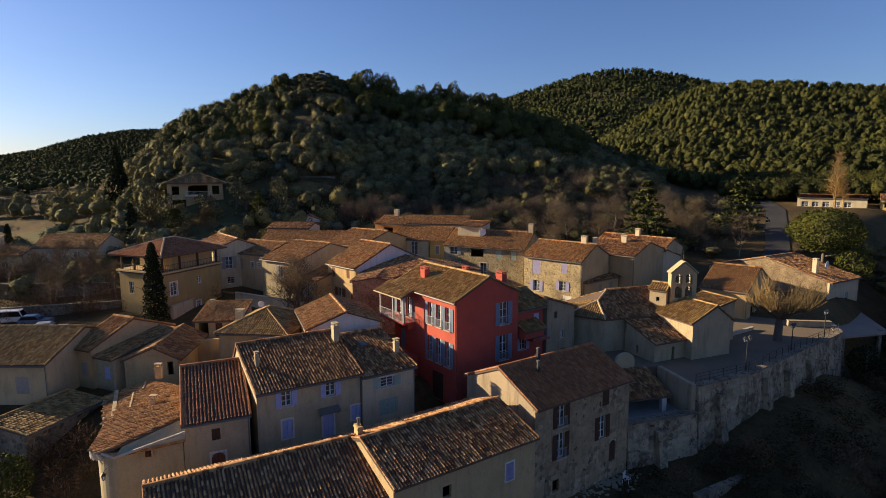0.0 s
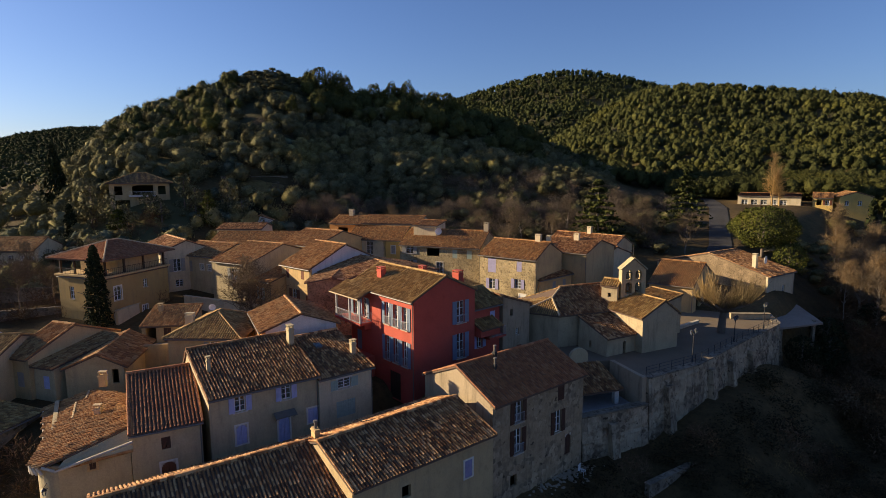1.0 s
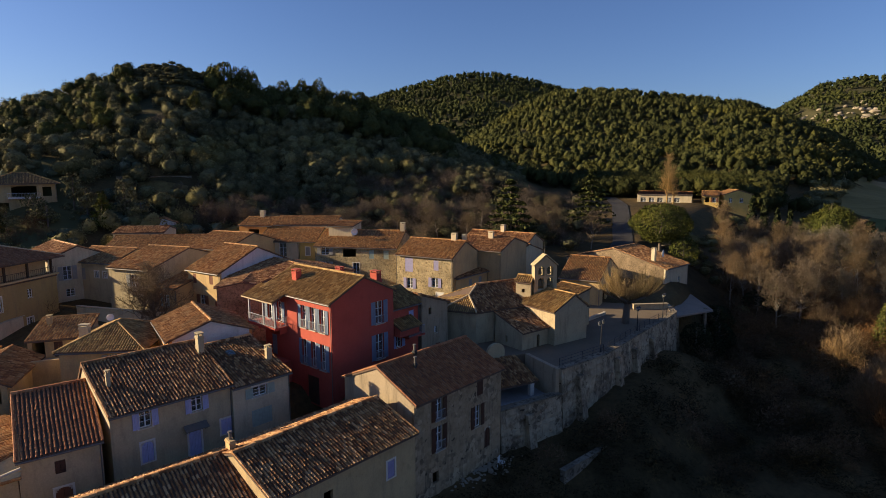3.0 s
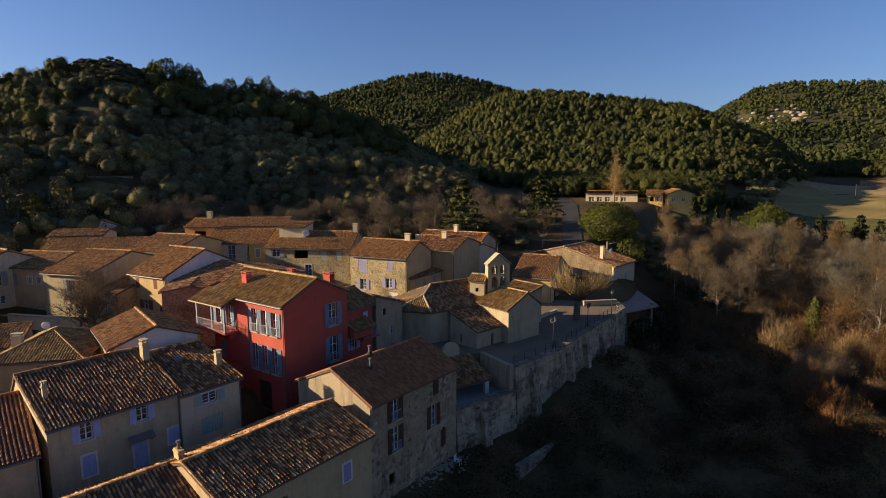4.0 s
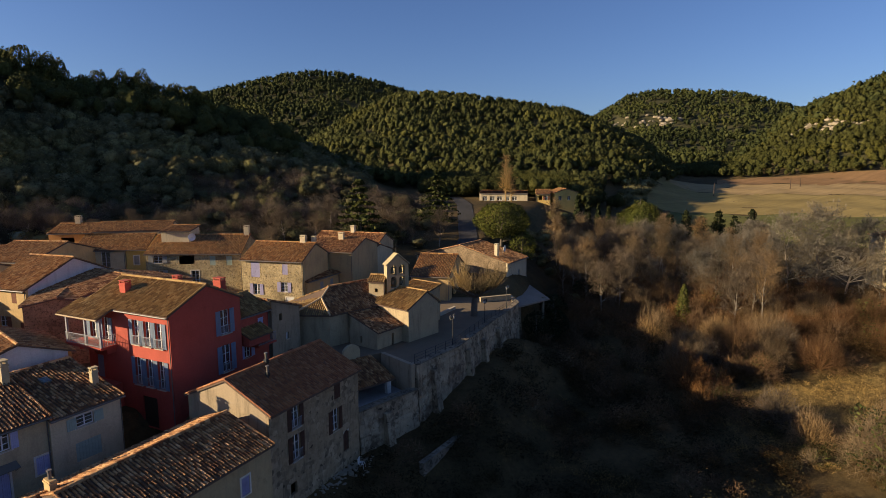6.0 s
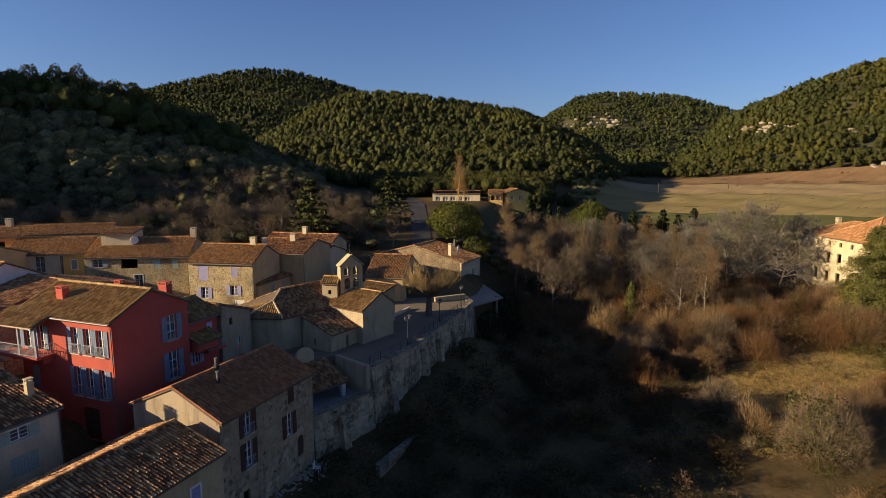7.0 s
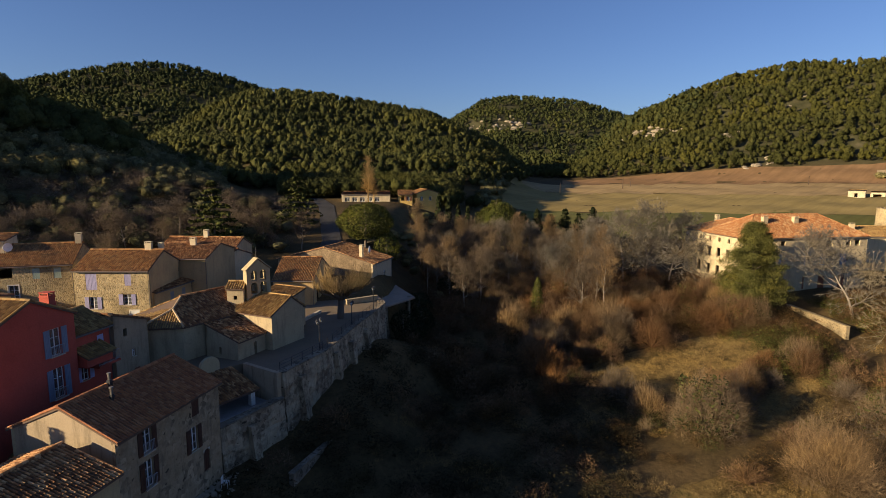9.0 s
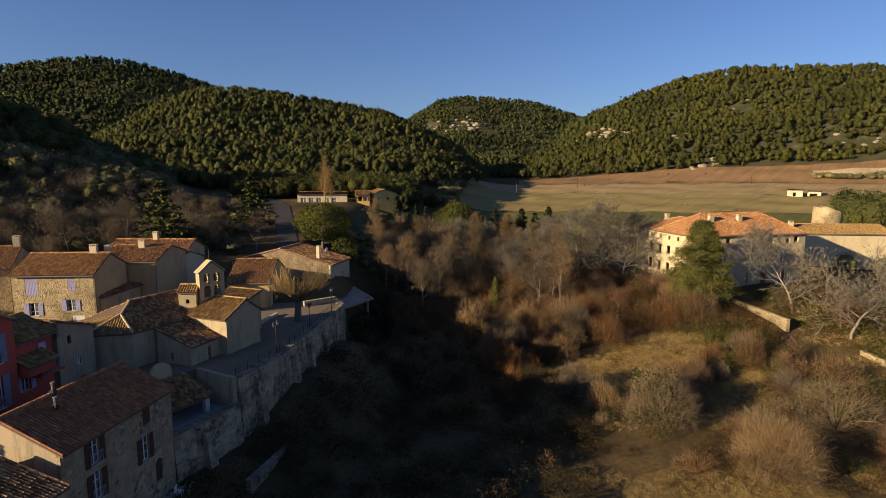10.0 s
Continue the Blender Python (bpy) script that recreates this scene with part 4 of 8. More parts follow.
house("loggia_house", "ochre house with an open loggia under a red hipped roof", -49.0, 83.0, -22.6, 9.0, 11.0, -2.0, 7.2, 0.4, "h", "wall_straw", "tile_red",
            [("R", 1.2, 3.9, 1.2, 2.0, "gsa"), ("R", 1.0, -0.6, 1.6, 2.6, "dsa"), ("R", 6.2, 4.9, 0.8, 1.2, "g"), ("R", 5.8, 0.9, 0.9, 1.3, "gs"), ("F", 2.0, 4.0, 0.9, 1.8, "g")], fine=False, over=0.1)
house("white_house", "white house with grey shutters", -45.6, 102.0, -52.6, 11.3, 8.0, 0.0, 9.0, 1.6, "p", "wall_pale", "tile_old",
      [("R", 1.8, 5.6, 1.2, 2.1, "o", "shutter_grey"), ("R", 2.0, 3.0, 1.2, 1.2, "g"), ("R", 2.0, 0.6, 1.2, 1.2, "g")], fine=False)
house("grey_terrace_house", "grey house with a covered entrance", -37.6, 97.0, -30.0, 9.0, 9.0, 0.0, 8.2, 1.6, "p", "wall_grey", "tile_terra",
      [("F", 1.5, 5.4, 1.2, 1.8, "o", "shutter_grey"), ("F", 5.2, 5.8, 0.8, 1.0, "gs"), ("F", 6.8, 5.8, 0.8, 1.0, "gs")], fine=False)
house("brown_roof_house", "house with a broad brown roof and skylights", -29.8, 90.3, -33.0, 8.0, 15.0, 0.0, 8.0, 2.2, "p", "wall_grey", "tile_terra",
      [("F", 4.2, 5.4, 1.3, 1.7, "o", "shutter_grey")], fine=False)
# the row along the upper street
house("row_house", "pale house with blue shutters in the upper row", -10.5, 109.4, -21.7, 8.0, 9.0, 0.0, 9.0, 2.0, "p", "wall_pale", "tile_terra",
      [("F", 1.0, 6.0, 1.1, 2.0, "o", "shutter_blue"), ("F", 4.2, 6.0, 1.4, 2.6, "g"), ("F", 6.6, 3.0, 1.2, 1.4, "g")], fine=False)
house("row_house", "yellow house in the upper row", -2.9, 106.4, -21.7, 3.2, 9.0, 0.0, 9.0, 2.0, "p", "wall_yellow", "tile_terra",
      [("F", 1.2, 6.4, 0.8, 1.5, "cs", "shutter_grey"), ("F", 1.1, 3.2, 0.9, 1.3, "cs", "shutter_grey")], fine=False)
house("row_house", "golden rubble-stone house in the upper row", -0.1, 99.5, -26.1, 15.0, 10.0, 0.0, 9.0, 2.3, "p", "stone_gold", "tile_terra",
      [("F", 1.2, 7.4, 1.4, 1.3, "o", "shutter_grey"), ("F", 1.2, 4.6, 1.4, 1.7, "o", "shutter_grey"), ("F", 5.2, 7.2, 2.4, 1.6, "k"), ("F", 7.0, 4.0, 1.2, 2.2, "gs"),
       ("F", 10.0, 7.0, 0.9, 1.5, "c", "shutter_green"), ("F", 12.6, 7.0, 0.9, 1.5, "c", "shutter_green")],
      [(14.5, 5.0, 10.0, 12.6, 0.8, 0.7, M["wall_pale"])], fine=False)
house("row_house", "golden rubble-stone house with lilac shutters", 12.9, 89.9, -41.7, 10.3, 9.0, 0.0, 8.5, 2.1, "p", "stone_gold", "tile_terra",
      [("F", 1.6, 5.7, 1.5, 2.3, "c", "shutter_lilac"), ("F", 6.9, 6.3, 0.9, 1.6, "c", "shutter_lilac"), ("F", 1.9, 3.0, 1.1, 1.7, "o", "shutter_lilac"), ("F", 6.6, 3.6, 1.1, 1.5, "o", "shutter_lilac"),
       ("F", 7.4, 0.2, 1.2, 2.6, "cs", "white_paint")],
      [(8.2, 4.6, 9.6, 11.6, 0.9, 0.6, M["wall_pale"]), (9.6, 5.4, 9.6, 11.4, 0.6, 0.6, M["wall_pale"])], fine=False, side_walls={"R": "wall_ochre"})
house("yellow_annex", "low ochre annex with a tiled roof", 21.2, 83.4, 40.0, 9.0, 6.0, 0.0, 5.2, 1.2, "f", "wall_ochre", "tile_old",
      [("F", 3.6, 3.0, 0.9, 1.5, "c", "shutter_grey"), ("F", 6.4, 3.0, 0.9, 1.5, "c", "shutter_grey")], fine=False)
house("back_house", "grey house behind the row with chimneys", 24.0, 93.0, -41.7, 8.0, 12.0, 0.0, 8.6, 1.6, "p", "wall_brown", "tile_old", [],
      [(4.0, 5.0, 9.0, 11.0, 0.9, 0.6, M["wall_pale"])], fine=False)
house("back_house", "long grey-roofed house behind the church", 29.0, 108.0, -48.0, 14.0, 7.0, 0.0, 8.2, 1.6, "p", "wall_grey", "tile_old", [],
      [(7.0, 3.5, 9.0, 11.0, 0.8, 0.6, M["wall_pale"])], fine=False)
house("stone_house", "stone house with a shaded side wall", 33.4, 99.0, -60.0, 4.0, 8.0, 0.0, 6.8, 1.4, "p", "stone_gold", "tile_old", [], fine=False, side_walls={"R": "wall_pale"})
house("upper_house", "pink house with round arches on the upper street", -14.5, 116.0, -24.0, 7.0, 8.0, 2.0, 11.4, 1.2, "p", "wall_orange", "tile_terra", [("F", 2.0, 9.0, 2.2, 1.6, "k")],
      [(3.0, 4.0, 12.0, 13.8, 0.9, 0.7, M["wall_pale"])], fine=False)
house("upper_house", "pale upper house with an open gallery", -7.6, 113.0, -15.0, 12.0, 8.0, 2.0, 11.6, 1.2, "p", "wall_pale", "tile_terra", [("F", 0.8, 9.4, 3.0, 1.8, "k"), ("F", 5.0, 9.6, 1.0, 1.6, "c", "shutter_brown"), ("F", 8.6, 9.8, 0.8, 1.0, "g")], fine=False)
house("roof_block", "small rendered roof block with a tiled top", 2.4, 101.4, -26.1, 4.6, 4.0, 8.0, 12.2, 0.5, "f", "wall_pale", "tile_terra", [], fine=False)
house("back_house", "low house with a long brown roof", -36.0, 108.0, -8.0, 20.0, 9.0, 0.0, 8.6, 1.6, "p", "wall_pale", "tile_terra", [], fine=False)
house("back_house", "brown-roofed house on the upper street", -22.0, 103.0, -35.0, 9.0, 14.0, 0.0, 9.0, 2.0, "p", "wall_ochre", "tile_terra", [], fine=False)
house("back_house", "pale house with a low roof under the slope", -37.0, 116.0, -5.0, 9.0, 7.0, 0.0, 10.4, 0.8, "p", "wall_pale", "tile_old", [("F", 3.0, 8.8, 0.9, 0.9, "g"), ("F", 5.6, 8.8, 0.9, 0.9, "g")], fine=False)
# across the square and down the valley
house("white_farmhouse", "pale farmhouse with dark windows among gardens", -83.0, 111.0, 0.0, 13.5, 9.0, 0.0, 7.2, 2.0, "p", "wall_pale", "tile_terra",
      [("F", 4.6, 4.2, 1.2, 1.9, "g"), ("F", 8.6, 5.0, 1.0, 1.3, "g"), ("F", 11.6, 4.2, 1.2, 1.9, "o", "white_paint")], fine=False)
house("farm_shed", "low rendered shed with a flat tiled roof", -92.0, 106.0, 8.0, 10.0, 8.0, 0.0, 6.2, 1.2, "p", "wall_grey", "tile_old", [("F", 6.0, 3.2, 1.2, 1.6, "g")], [(4.5, 3.0, 6.4, 9.4, 1.0, 0.8, M["wall_pale"])], fine=False)

# ---------------------------------------------------------------- the church
house("church", "small lime-rendered church with a tiled nave roof", 21.5, 64.35, 16.5, 8.1, 9.0, -1.0, 5.0, 2.2, "p", "stone_church", "tile_old",
      [("F", 0.12, 1.8, 0.7, 1.7, "gsa")], group="", category="church", gutter=False)
house("church_chapel", "side chapel of the church with a lean-to roof", 23.2, 59.7, 25.0, 5.2, 4.6, -1.0, 3.2, 1.5, "f", "stone_church", "tile_old",
      [("F", 2.6, 1.0, 0.42, 1.5, "ka"), ("F", 4.5, 1.2, 0.36, 1.2, "ka"), ("L", 2.4, 1.4, 0.34, 0.9, "ka")], group="", category="church", gutter=False)
house("church_chapel", "tall end chapel of the church with sunlit tiles", 27.7, 60.6, 22.5, 5.7, 6.5, -1.0, 5.2, 1.6, "x", "stone_church", "tile_ochre", [], rp=0.6, group="", category="church", gutter=False)
house("sacristy", "low church annex with sunlit tiles", 33.0, 67.0, 22.5, 3.4, 5.0, -1.0, 5.2, 0.8, "l", "stone_church", "tile_ochre", [], group="", category="church", gutter=False)
house("barn", "barn with a broad tiled roof and ochre wall", 38.0, 82.0, -41.9, 6.4, 12.5, 0.0, 5.0, 2.6, "p", "wall_ochre", "tile_terra", [("R", 2.0, 0.5, 2.2, 3.4, "k"), ("R", 6.5, 2.6, 1.0, 1.0, "g")], fine=False)
house("terrace_end_house", "grey plastered house with tall windows beside the terrace", 58.5, 84.1, 30.9, 9.0, 20.0, -6.0, 5.0, 2.6, "p", "wall_pale", "tile_old",
      [("F", 2.0, 0.6, 0.9, 2.0, "g"), ("F", 5.0, 0.6, 0.9, 2.4, "g")], [(1.6, 3.0, 5.6, 8.0, 0.7, 0.6, M["wall_pale"])], fine=False, side_walls={"L": "stone_brown"})
dish("satellite_dish", 59.0, 86.5, 7.4, 40, 0.65)
dish("satellite_dish", -20.6, 62.0, 7.2, 10, 0.36)
dish("satellite_dish", 6.6, 98.0, 11.4, 10, 0.6)
# ---------------------------------------------------------------- roofs of any outline
def poly_roof(root, pts, tiles, fine=True, thick=0.14, along=None):
    """A tiled roof face; the eave is the first edge."""
    pts = [Vector(p) for p in pts]
    bm = bmesh.new()
    slab(bm, pts, thick)
    part("roof_bed", bm, M["bed"], root)
    u = Vector(along).normalized() if along else (pts[1] - pts[0]).normalized()
    nrm = (pts[1] - pts[0]).cross(pts[2] - pts[0]).normalized()
    nrm = nrm if nrm.z > 0 else -nrm
    s = nrm.cross(u)
    s = s if s.z > 0 else -s
    flat = np.array([((p - pts[0]).dot(u), (p - pts[0]).dot(s)) for p in pts])
    lo, hi = flat.min(0), flat.max(0)

    def inside(a, b):
        a, b = a + lo[0], b + lo[1]
        odd = np.zeros(len(a), bool)
        for (x0, y0), (x1, y1) in zip(flat, np.roll(flat, -1, 0)):
            if y0 != y1:
                odd ^= ((y0 > b) != (y1 > b)) & (a < (x1 - x0) * (b - y0) / (y1 - y0) + x0)
        return odd
    slope_tiles(root, pts[0] + u * float(lo[0]) + s * float(lo[1]), u, s, float(hi[0] - lo[0]), float(hi[1] - lo[1]), M[tiles], inside, fine)


def poly_walls(root, poly, zb, ze, wall):
    for (x0, y0), (x1, y1) in zip(poly, poly[1:]):
        bm = bmesh.new()
        d = Vector((x1 - x0, y1 - y0, 0))
        n = Vector((d.y, -d.x, 0)).normalized()
        m = Matrix(((d.x / d.length, n.x, 0, x0), (d.y / d.length, n.y, 0, y0), (0, 0, 1, 0), (0, 0, 0, 1)))
        box(bm, 0, -0.3, zb, d.length, 0, ze, m)
        bmesh.ops.recalc_face_normals(bm, faces=bm.faces)
        part("wall", bm, M[wall], root)


# ---------------------------------------------------------------- house with the rounded corner
rh = empty("round_corner_house", pose(0, 0, 0), "ochre plastered house with a rounded corner and tiled roof", "house", "village houses")
curve = [(-29.6, 48.2), (-25.6, 40.6)]
for k in range(9):
    g = radians(195 + 10 * k)
    curve.append((-23.0 + 2.1 * math.cos(g), 38.9 + 2.1 * math.sin(g)))
curve.append((-18.8, 38.3))
poly_walls(rh, curve, -7.5, 2.5, "wall_grey")
axis, rise_k = Vector((0.95, 0.31, 0)).normalized(), 0.27


def roof_z(x, y):
    return 4.05 + rise_k * ((x + 18.7) * axis.x + (y - 38.0) * axis.y)


outline = [(-18.9, 39.5), (-22.5, 37.0)] + [(-23.0 + 2.5 * math.cos(radians(275 - 10 * k)), 38.9 + 2.5 * math.sin(radians(275 - 10 * k))) for k in range(2, 9)] + [(-26.0, 40.6), (-30.6, 48.2), (-27.4, 49.6), (-21.9, 45.6)]
poly_roof(rh, [(x, y, roof_z(x, y)) for x, y in [outline[10], *outline[9::-1], outline[12], outline[11]]], "tile_terra", along=(-axis.y, axis.x, 0.0))
bm = bmesh.new()
slab(bm, [Vector(p) for p in ((-22.7, 36.6, 2.45), (-18.5, 38.0, 2.95), (*outline[0], roof_z(*outline[0]) - 0.16), (*outline[1], roof_z(*outline[1]) - 0.16))], 0.25)
part("gable_infill", bm, M["wall_grey"], rh, "plastered wedge under the verge")
bm = bmesh.new()
bead(bm, (-22.75, 36.4, 2.42), (-18.4, 37.8, 2.92), 0.11, 0.24)
part("eave_tiles", bm, M["tile_terra"], rh)
outline = [(-18.3, 37.7)] + [(-22.7, 36.35)] + outline[2:]
bm = bmesh.new()
for (x0, y0), (x1, y1) in zip(outline[:10], outline[1:11]):
    tube(bm, (x0, y0, roof_z(x0, y0) - 0.45 * (y0 < 37.8) - 0.08), (x1, y1, roof_z(x1, y1) - 0.45 * (y1 < 37.8) * (x1 > -22.8) - 0.08), 0.10, 0.10, 6)
part("gutter", bm, M["cut_stone"], rh)
bm = bmesh.new()
for x, y, ex, ey in ((-25.6, 43.6, -27.2, 47.0), (-26.6, 47.4, -27.3, 49.2)):
    bead(bm, (x, y, roof_z(x, y) + 0.12), (ex, ey, roof_z(ex, ey) + 0.12), 0.10)
part("ridge_tiles", bm, M["mortar"], rh, "pale mortared verge tiles")
chimney(rh, -25.6, 48.4, 3.6, 4.7, 0.55, 0.4, M["wall_brown"])
chimney(rh, -23.4, 43.2, roof_z(-23.4, 43.2), roof_z(-23.4, 43.2) + 0.6, 0.5, 0.35, M["mortar"])
fm = Matrix(((0.905, 0.425, 0, -22.5), (0.425, -0.905, 0, 36.58), (0, 0, 1, 0), (0, 0, 0, 1)))
window(rh, fm, 1.6, 1.9, 0.4, 0.5, "cs", "shutter_dark", M["wall_ochre"])
window(rh, fm, 2.2, -1.2, 0.8, 0.8, "cs", "shutter_dark", M["wall_ochre"])
lantern = empty("wall_lantern", pose(-23.3, 36.2, 1.0, 0, 0, 15), "black iron wall lantern on a bracket", "lantern")
bm = bmesh.new()
tube(bm, (0, 0.25, 0.55), (0, -0.45, 0.6), 0.025, 0.02, 6)
tube(bm, (0, 0.2, 0.2), (0, -0.42, 0.6), 0.02, 0.015, 6)
part("bracket", bm, M["iron"], lantern)
bm = bmesh.new()
tube(bm, (0, -0.45, 0.05), (0, -0.45, 0.40), 0.09, 0.16, 6)
part("lamp_glass", bm, M["glass"], lantern)
bm = bmesh.new()
tube(bm, (0, -0.45, 0.40), (0, -0.45, 0.58), 0.20, 0.03, 6)
part("lamp_cap", bm, M["iron"], lantern)
nearer(rh, 1.045)
nearer(lantern, 1.045)


# ---------------------------------------------------------------- balcony and awning of the grey house
gb = empty("stone_balcony", pose(-14.8, 42.6, 0, 0, 0, 31.5), "small plastered balcony on the grey house", "balcony")
bm = bmesh.new()
box(bm, 4.4, -1.3, -1.9, 7.2, -0.002, -1.7)
part("slab", bm, M["concrete"], gb)
for x0, y0, x1, y1 in ((4.4, -1.3, 7.2, -1.12), (4.4, -1.12, 4.58, -0.002), (7.02, -1.12, 7.2, -0.002)):
    bm = bmesh.new()
    box(bm, x0, y0, -1.7, x1, y1, -0.85)
    part("parapet", bm, M["wall_grey"], gb)
aw = empty("awning", pose(-14.8, 42.6, 0, 0, 0, 31.5), "small glazed awning over the balcony door", "awning")
bm = bmesh.new()
slab(bm, [Vector(p) for p in ((5.0, -0.75, 1.75), (6.8, -0.75, 1.75), (6.8, -0.05, 2.05), (5.0, -0.05, 2.05))], 0.05)
part("canopy", bm, M["zinc"], aw)
for x in (5.1, 6.7):
    bm = bmesh.new()
    tube(bm, (x, -0.7, 1.7), (x, -0.04, 1.3), 0.02, 0.02, 6)
    part("bracket", bm, M["iron"], aw)

# ---------------------------------------------------------------- roof terrace between the houses
rt_house = empty("roof_terrace", pose(0, 0, 0), "ochre plastered terrace wall with a rounded corner and an iron pipe", "terrace")
poly_walls(rt_house, [(-30.9, 63.6), (-30.5, 60.0), (-30.1, 59.3), (-29.4, 59.2), (-28.6, 60.2), (-24.4, 60.7)], -4.0, 3.5, "wall_brown")
bm = bmesh.new()
prism(bm, [(-30.7, 64.0), (-30.3, 59.5), (-28.6, 60.4), (-24.2, 60.9), (-24.2, 64.5)], -4.0, 2.9)
part("terrace_floor", bm, M["concrete"], rt_house)
bm = bmesh.new()
tube(bm, (-27.6, 60.2, 0.2), (-27.6, 60.2, 3.0), 0.06, 0.06, 8)
part("pipe", bm, M["iron"], rt_house)


# ---------------------------------------------------------------- balcony of the red house
def railing(bm, m, u0, u1, out, z, h=0.95, step=0.14):
    n = max(2, int((u1 - u0) / step))
    for k in range(n + 1):
        x = u0 + (u1 - u0) * k / n
        box(bm, x - 0.012, out - 0.012, z, x + 0.012, out + 0.012, z + h, m)
    box(bm, u0 - 0.03, out - 0.03, z + h, u1 + 0.03, out + 0.03, z + h + 0.05, m)
    box(bm, u0 - 0.03, out - 0.02, z + 0.08, u1 + 0.03, out + 0.02, z + 0.12, m)


F = Matrix(((1, 0, 0, 0), (0, -1, 0, 0), (0, 0, 1, 0), (0, 0, 0, 1)))
balcony_parts = bmesh.new()
box(balcony_parts, -0.9, 0, 5.75, 4.3, 1.6, 5.98, F)
for x in (0.2, 2.2, 4.0):
    box(balcony_parts, x - 0.12, 0, 5.2, x + 0.12, 0.9, 5.75, F)
part("balcony", balcony_parts, M["wall_red"], red)
bm = bmesh.new()
railing(bm, F, -0.85, 4.25, 1.5, 5.98)
side_m = F @ Matrix(((0, 1, 0, 4.22), (1, 0, 0, 0), (0, 0, 1, 0), (0, 0, 0, 1)))
railing(bm, side_m, 0.1, 1.5, 0.0, 5.98)
part("railing", bm, M["rail_grey"], red, "grey painted iron railing")
for x in (-0.7, 2.0, 4.1):
    bm = bmesh.new()
    box(bm, x - 0.09, 1.32, 5.98, x + 0.09, 1.5, 9.05, F)
    part("post", bm, M["rail_grey"], red)
for a, b in (((-1.3, -1.9, 8.75), (4.5, -1.9, 8.75)),):
    poly_roof(red, [a, b, (4.5, 0.4, 9.75), (-1.3, 0.4, 9.75)], "tile_ochre")
bm = bmesh.new()
tube(bm, (-1.3, -1.96, 8.68), (4.5, -1.96, 8.68), 0.07, 0.07, 6)
part("gutter", bm, M["mortar"], red)
bm = bmesh.new()
box(bm, 0.9, 0, -1.5, 4.6, 3.2, 2.3, F)
part("porch", bm, M["wall_red"], red)
# rail on the wing
wing_rail = empty("wing_balcony", pose(7.6, 58.6, 0, 0, 0, 36.7), "small balcony with a pale railing on the red wing", "balcony")
bm = bmesh.new()
box(bm, 1.8, 0.0, 3.6, 4.4, 1.2, 3.8, F)
part("balcony_slab", bm, M["wall_red"], wing_rail)
bm = bmesh.new()
railing(bm, F, 1.85, 4.35, 1.12, 3.8)
part("railing", bm, M["rail_grey"], wing_rail)
house("porch_roof", "small tiled lean-to roof on the red wing", 8.6, 57.6, 36.7, 3.0, 1.6, 4.2, 5.2, 0.7, "f", "wall_red", "tile_ochre", [], group="", category="porch", gutter=False)

# ---------------------------------------------------------------- loggia floor and hipped roof
lg = empty("loggia", pose(-49.0, 83.0, 0, 0, 0, -22.6), "open timber loggia with a red hipped roof on an ochre house", "loggia")
for x, y in ((0.3, 0.3), (3.0, 0.3), (6.0, 0.3), (8.7, 0.3), (8.7, 3.4), (8.7, 6.8), (8.7, 10.6), (0.3, 10.6), (0.3, 5.4)):
    bm = bmesh.new()
    box(bm, x - 0.12, y - 0.12, 7.5, x + 0.12, y + 0.12, 10.0)
    part("post", bm, M["wood_dark"], lg)
bm = bmesh.new()
box(bm, 0.8, 3.0, 7.5, 8.0, 10.4, 10.0)
part("inner_room", bm, M["wall_brown"], lg)
bm = bmesh.new()
box(bm, -0.3, -0.3, 7.35, 9.3, 11.3, 7.6)
part("floor_slab", bm, M["wall_ochre"], lg)
bm = bmesh.new()
railing(bm, F, 0.0, 9.0, 0.0, 7.6, 0.8, 0.5)
railing(bm, Matrix(((0, 1, 0, 9.0), (1, 0, 0, 0), (0, 0, 1, 0), (0, 0, 0, 1))), 0.0, 11.0, 0.0, 7.6, 0.9, 0.3)
part("railing", bm, M["wood_dark"], lg)
ro, rz, rt = 0.9, 9.9, 11.9
ring = [(-ro, -ro, rz), (9 + ro, -ro, rz), (9 + ro, 11 + ro, rz), (-ro, 11 + ro, rz)]
r1, r2 = (4.5, 4.6, rt), (4.5, 6.6, rt)
poly_roof(lg, [ring[0], ring[1], r1], "tile_red", False)
poly_roof(lg, [ring[1], ring[2], r2, r1], "tile_red", False)
poly_roof(lg, [ring[2], ring[3], r2], "tile_red", False)
poly_roof(lg, [ring[3], ring[0], r1, r2], "tile_red", False)
bm = bmesh.new()
for a, b in ((ring[0], r1), (ring[1], r1), (ring[2], r2), (ring[3], r2), (r1, r2)):
    bead(bm, Vector(a) + Vector((0, 0, 0.1)), Vector(b) + Vector((0, 0, 0.1)), 0.13)
part("ridge_tiles", bm, M["mortar"], lg)

# ---------------------------------------------------------------- church: apse, belfry
apse = empty("apse", pose(0, 0, 0), "polygonal church apse with sunlit hipped tiles", "church")
ap = [(17.0, 72.0), (14.2, 70.6), (13.6, 68.2), (15.1, 65.9), (18.7, 63.5), (21.6, 64.35)]
poly_walls(apse, ap, -1.0, 5.0, "stone_church")
top, ridge_pt = (18.6, 66.3, 6.35), (20.3, 68.7, 7.2)
eav = [(x + dx, y + dy, 4.9) for (x, y), (dx, dy) in zip(ap, ((-0.1, 0.3), (-0.3, 0.2), (-0.35, 0), (-0.3, -0.2), (0, -0.35), (0.1, -0.35)))]
poly_roof(apse, [eav[4], eav[5], ridge_pt, top], "tile_old")
poly_roof(apse, [eav[3], eav[4], top], "tile_ochre")
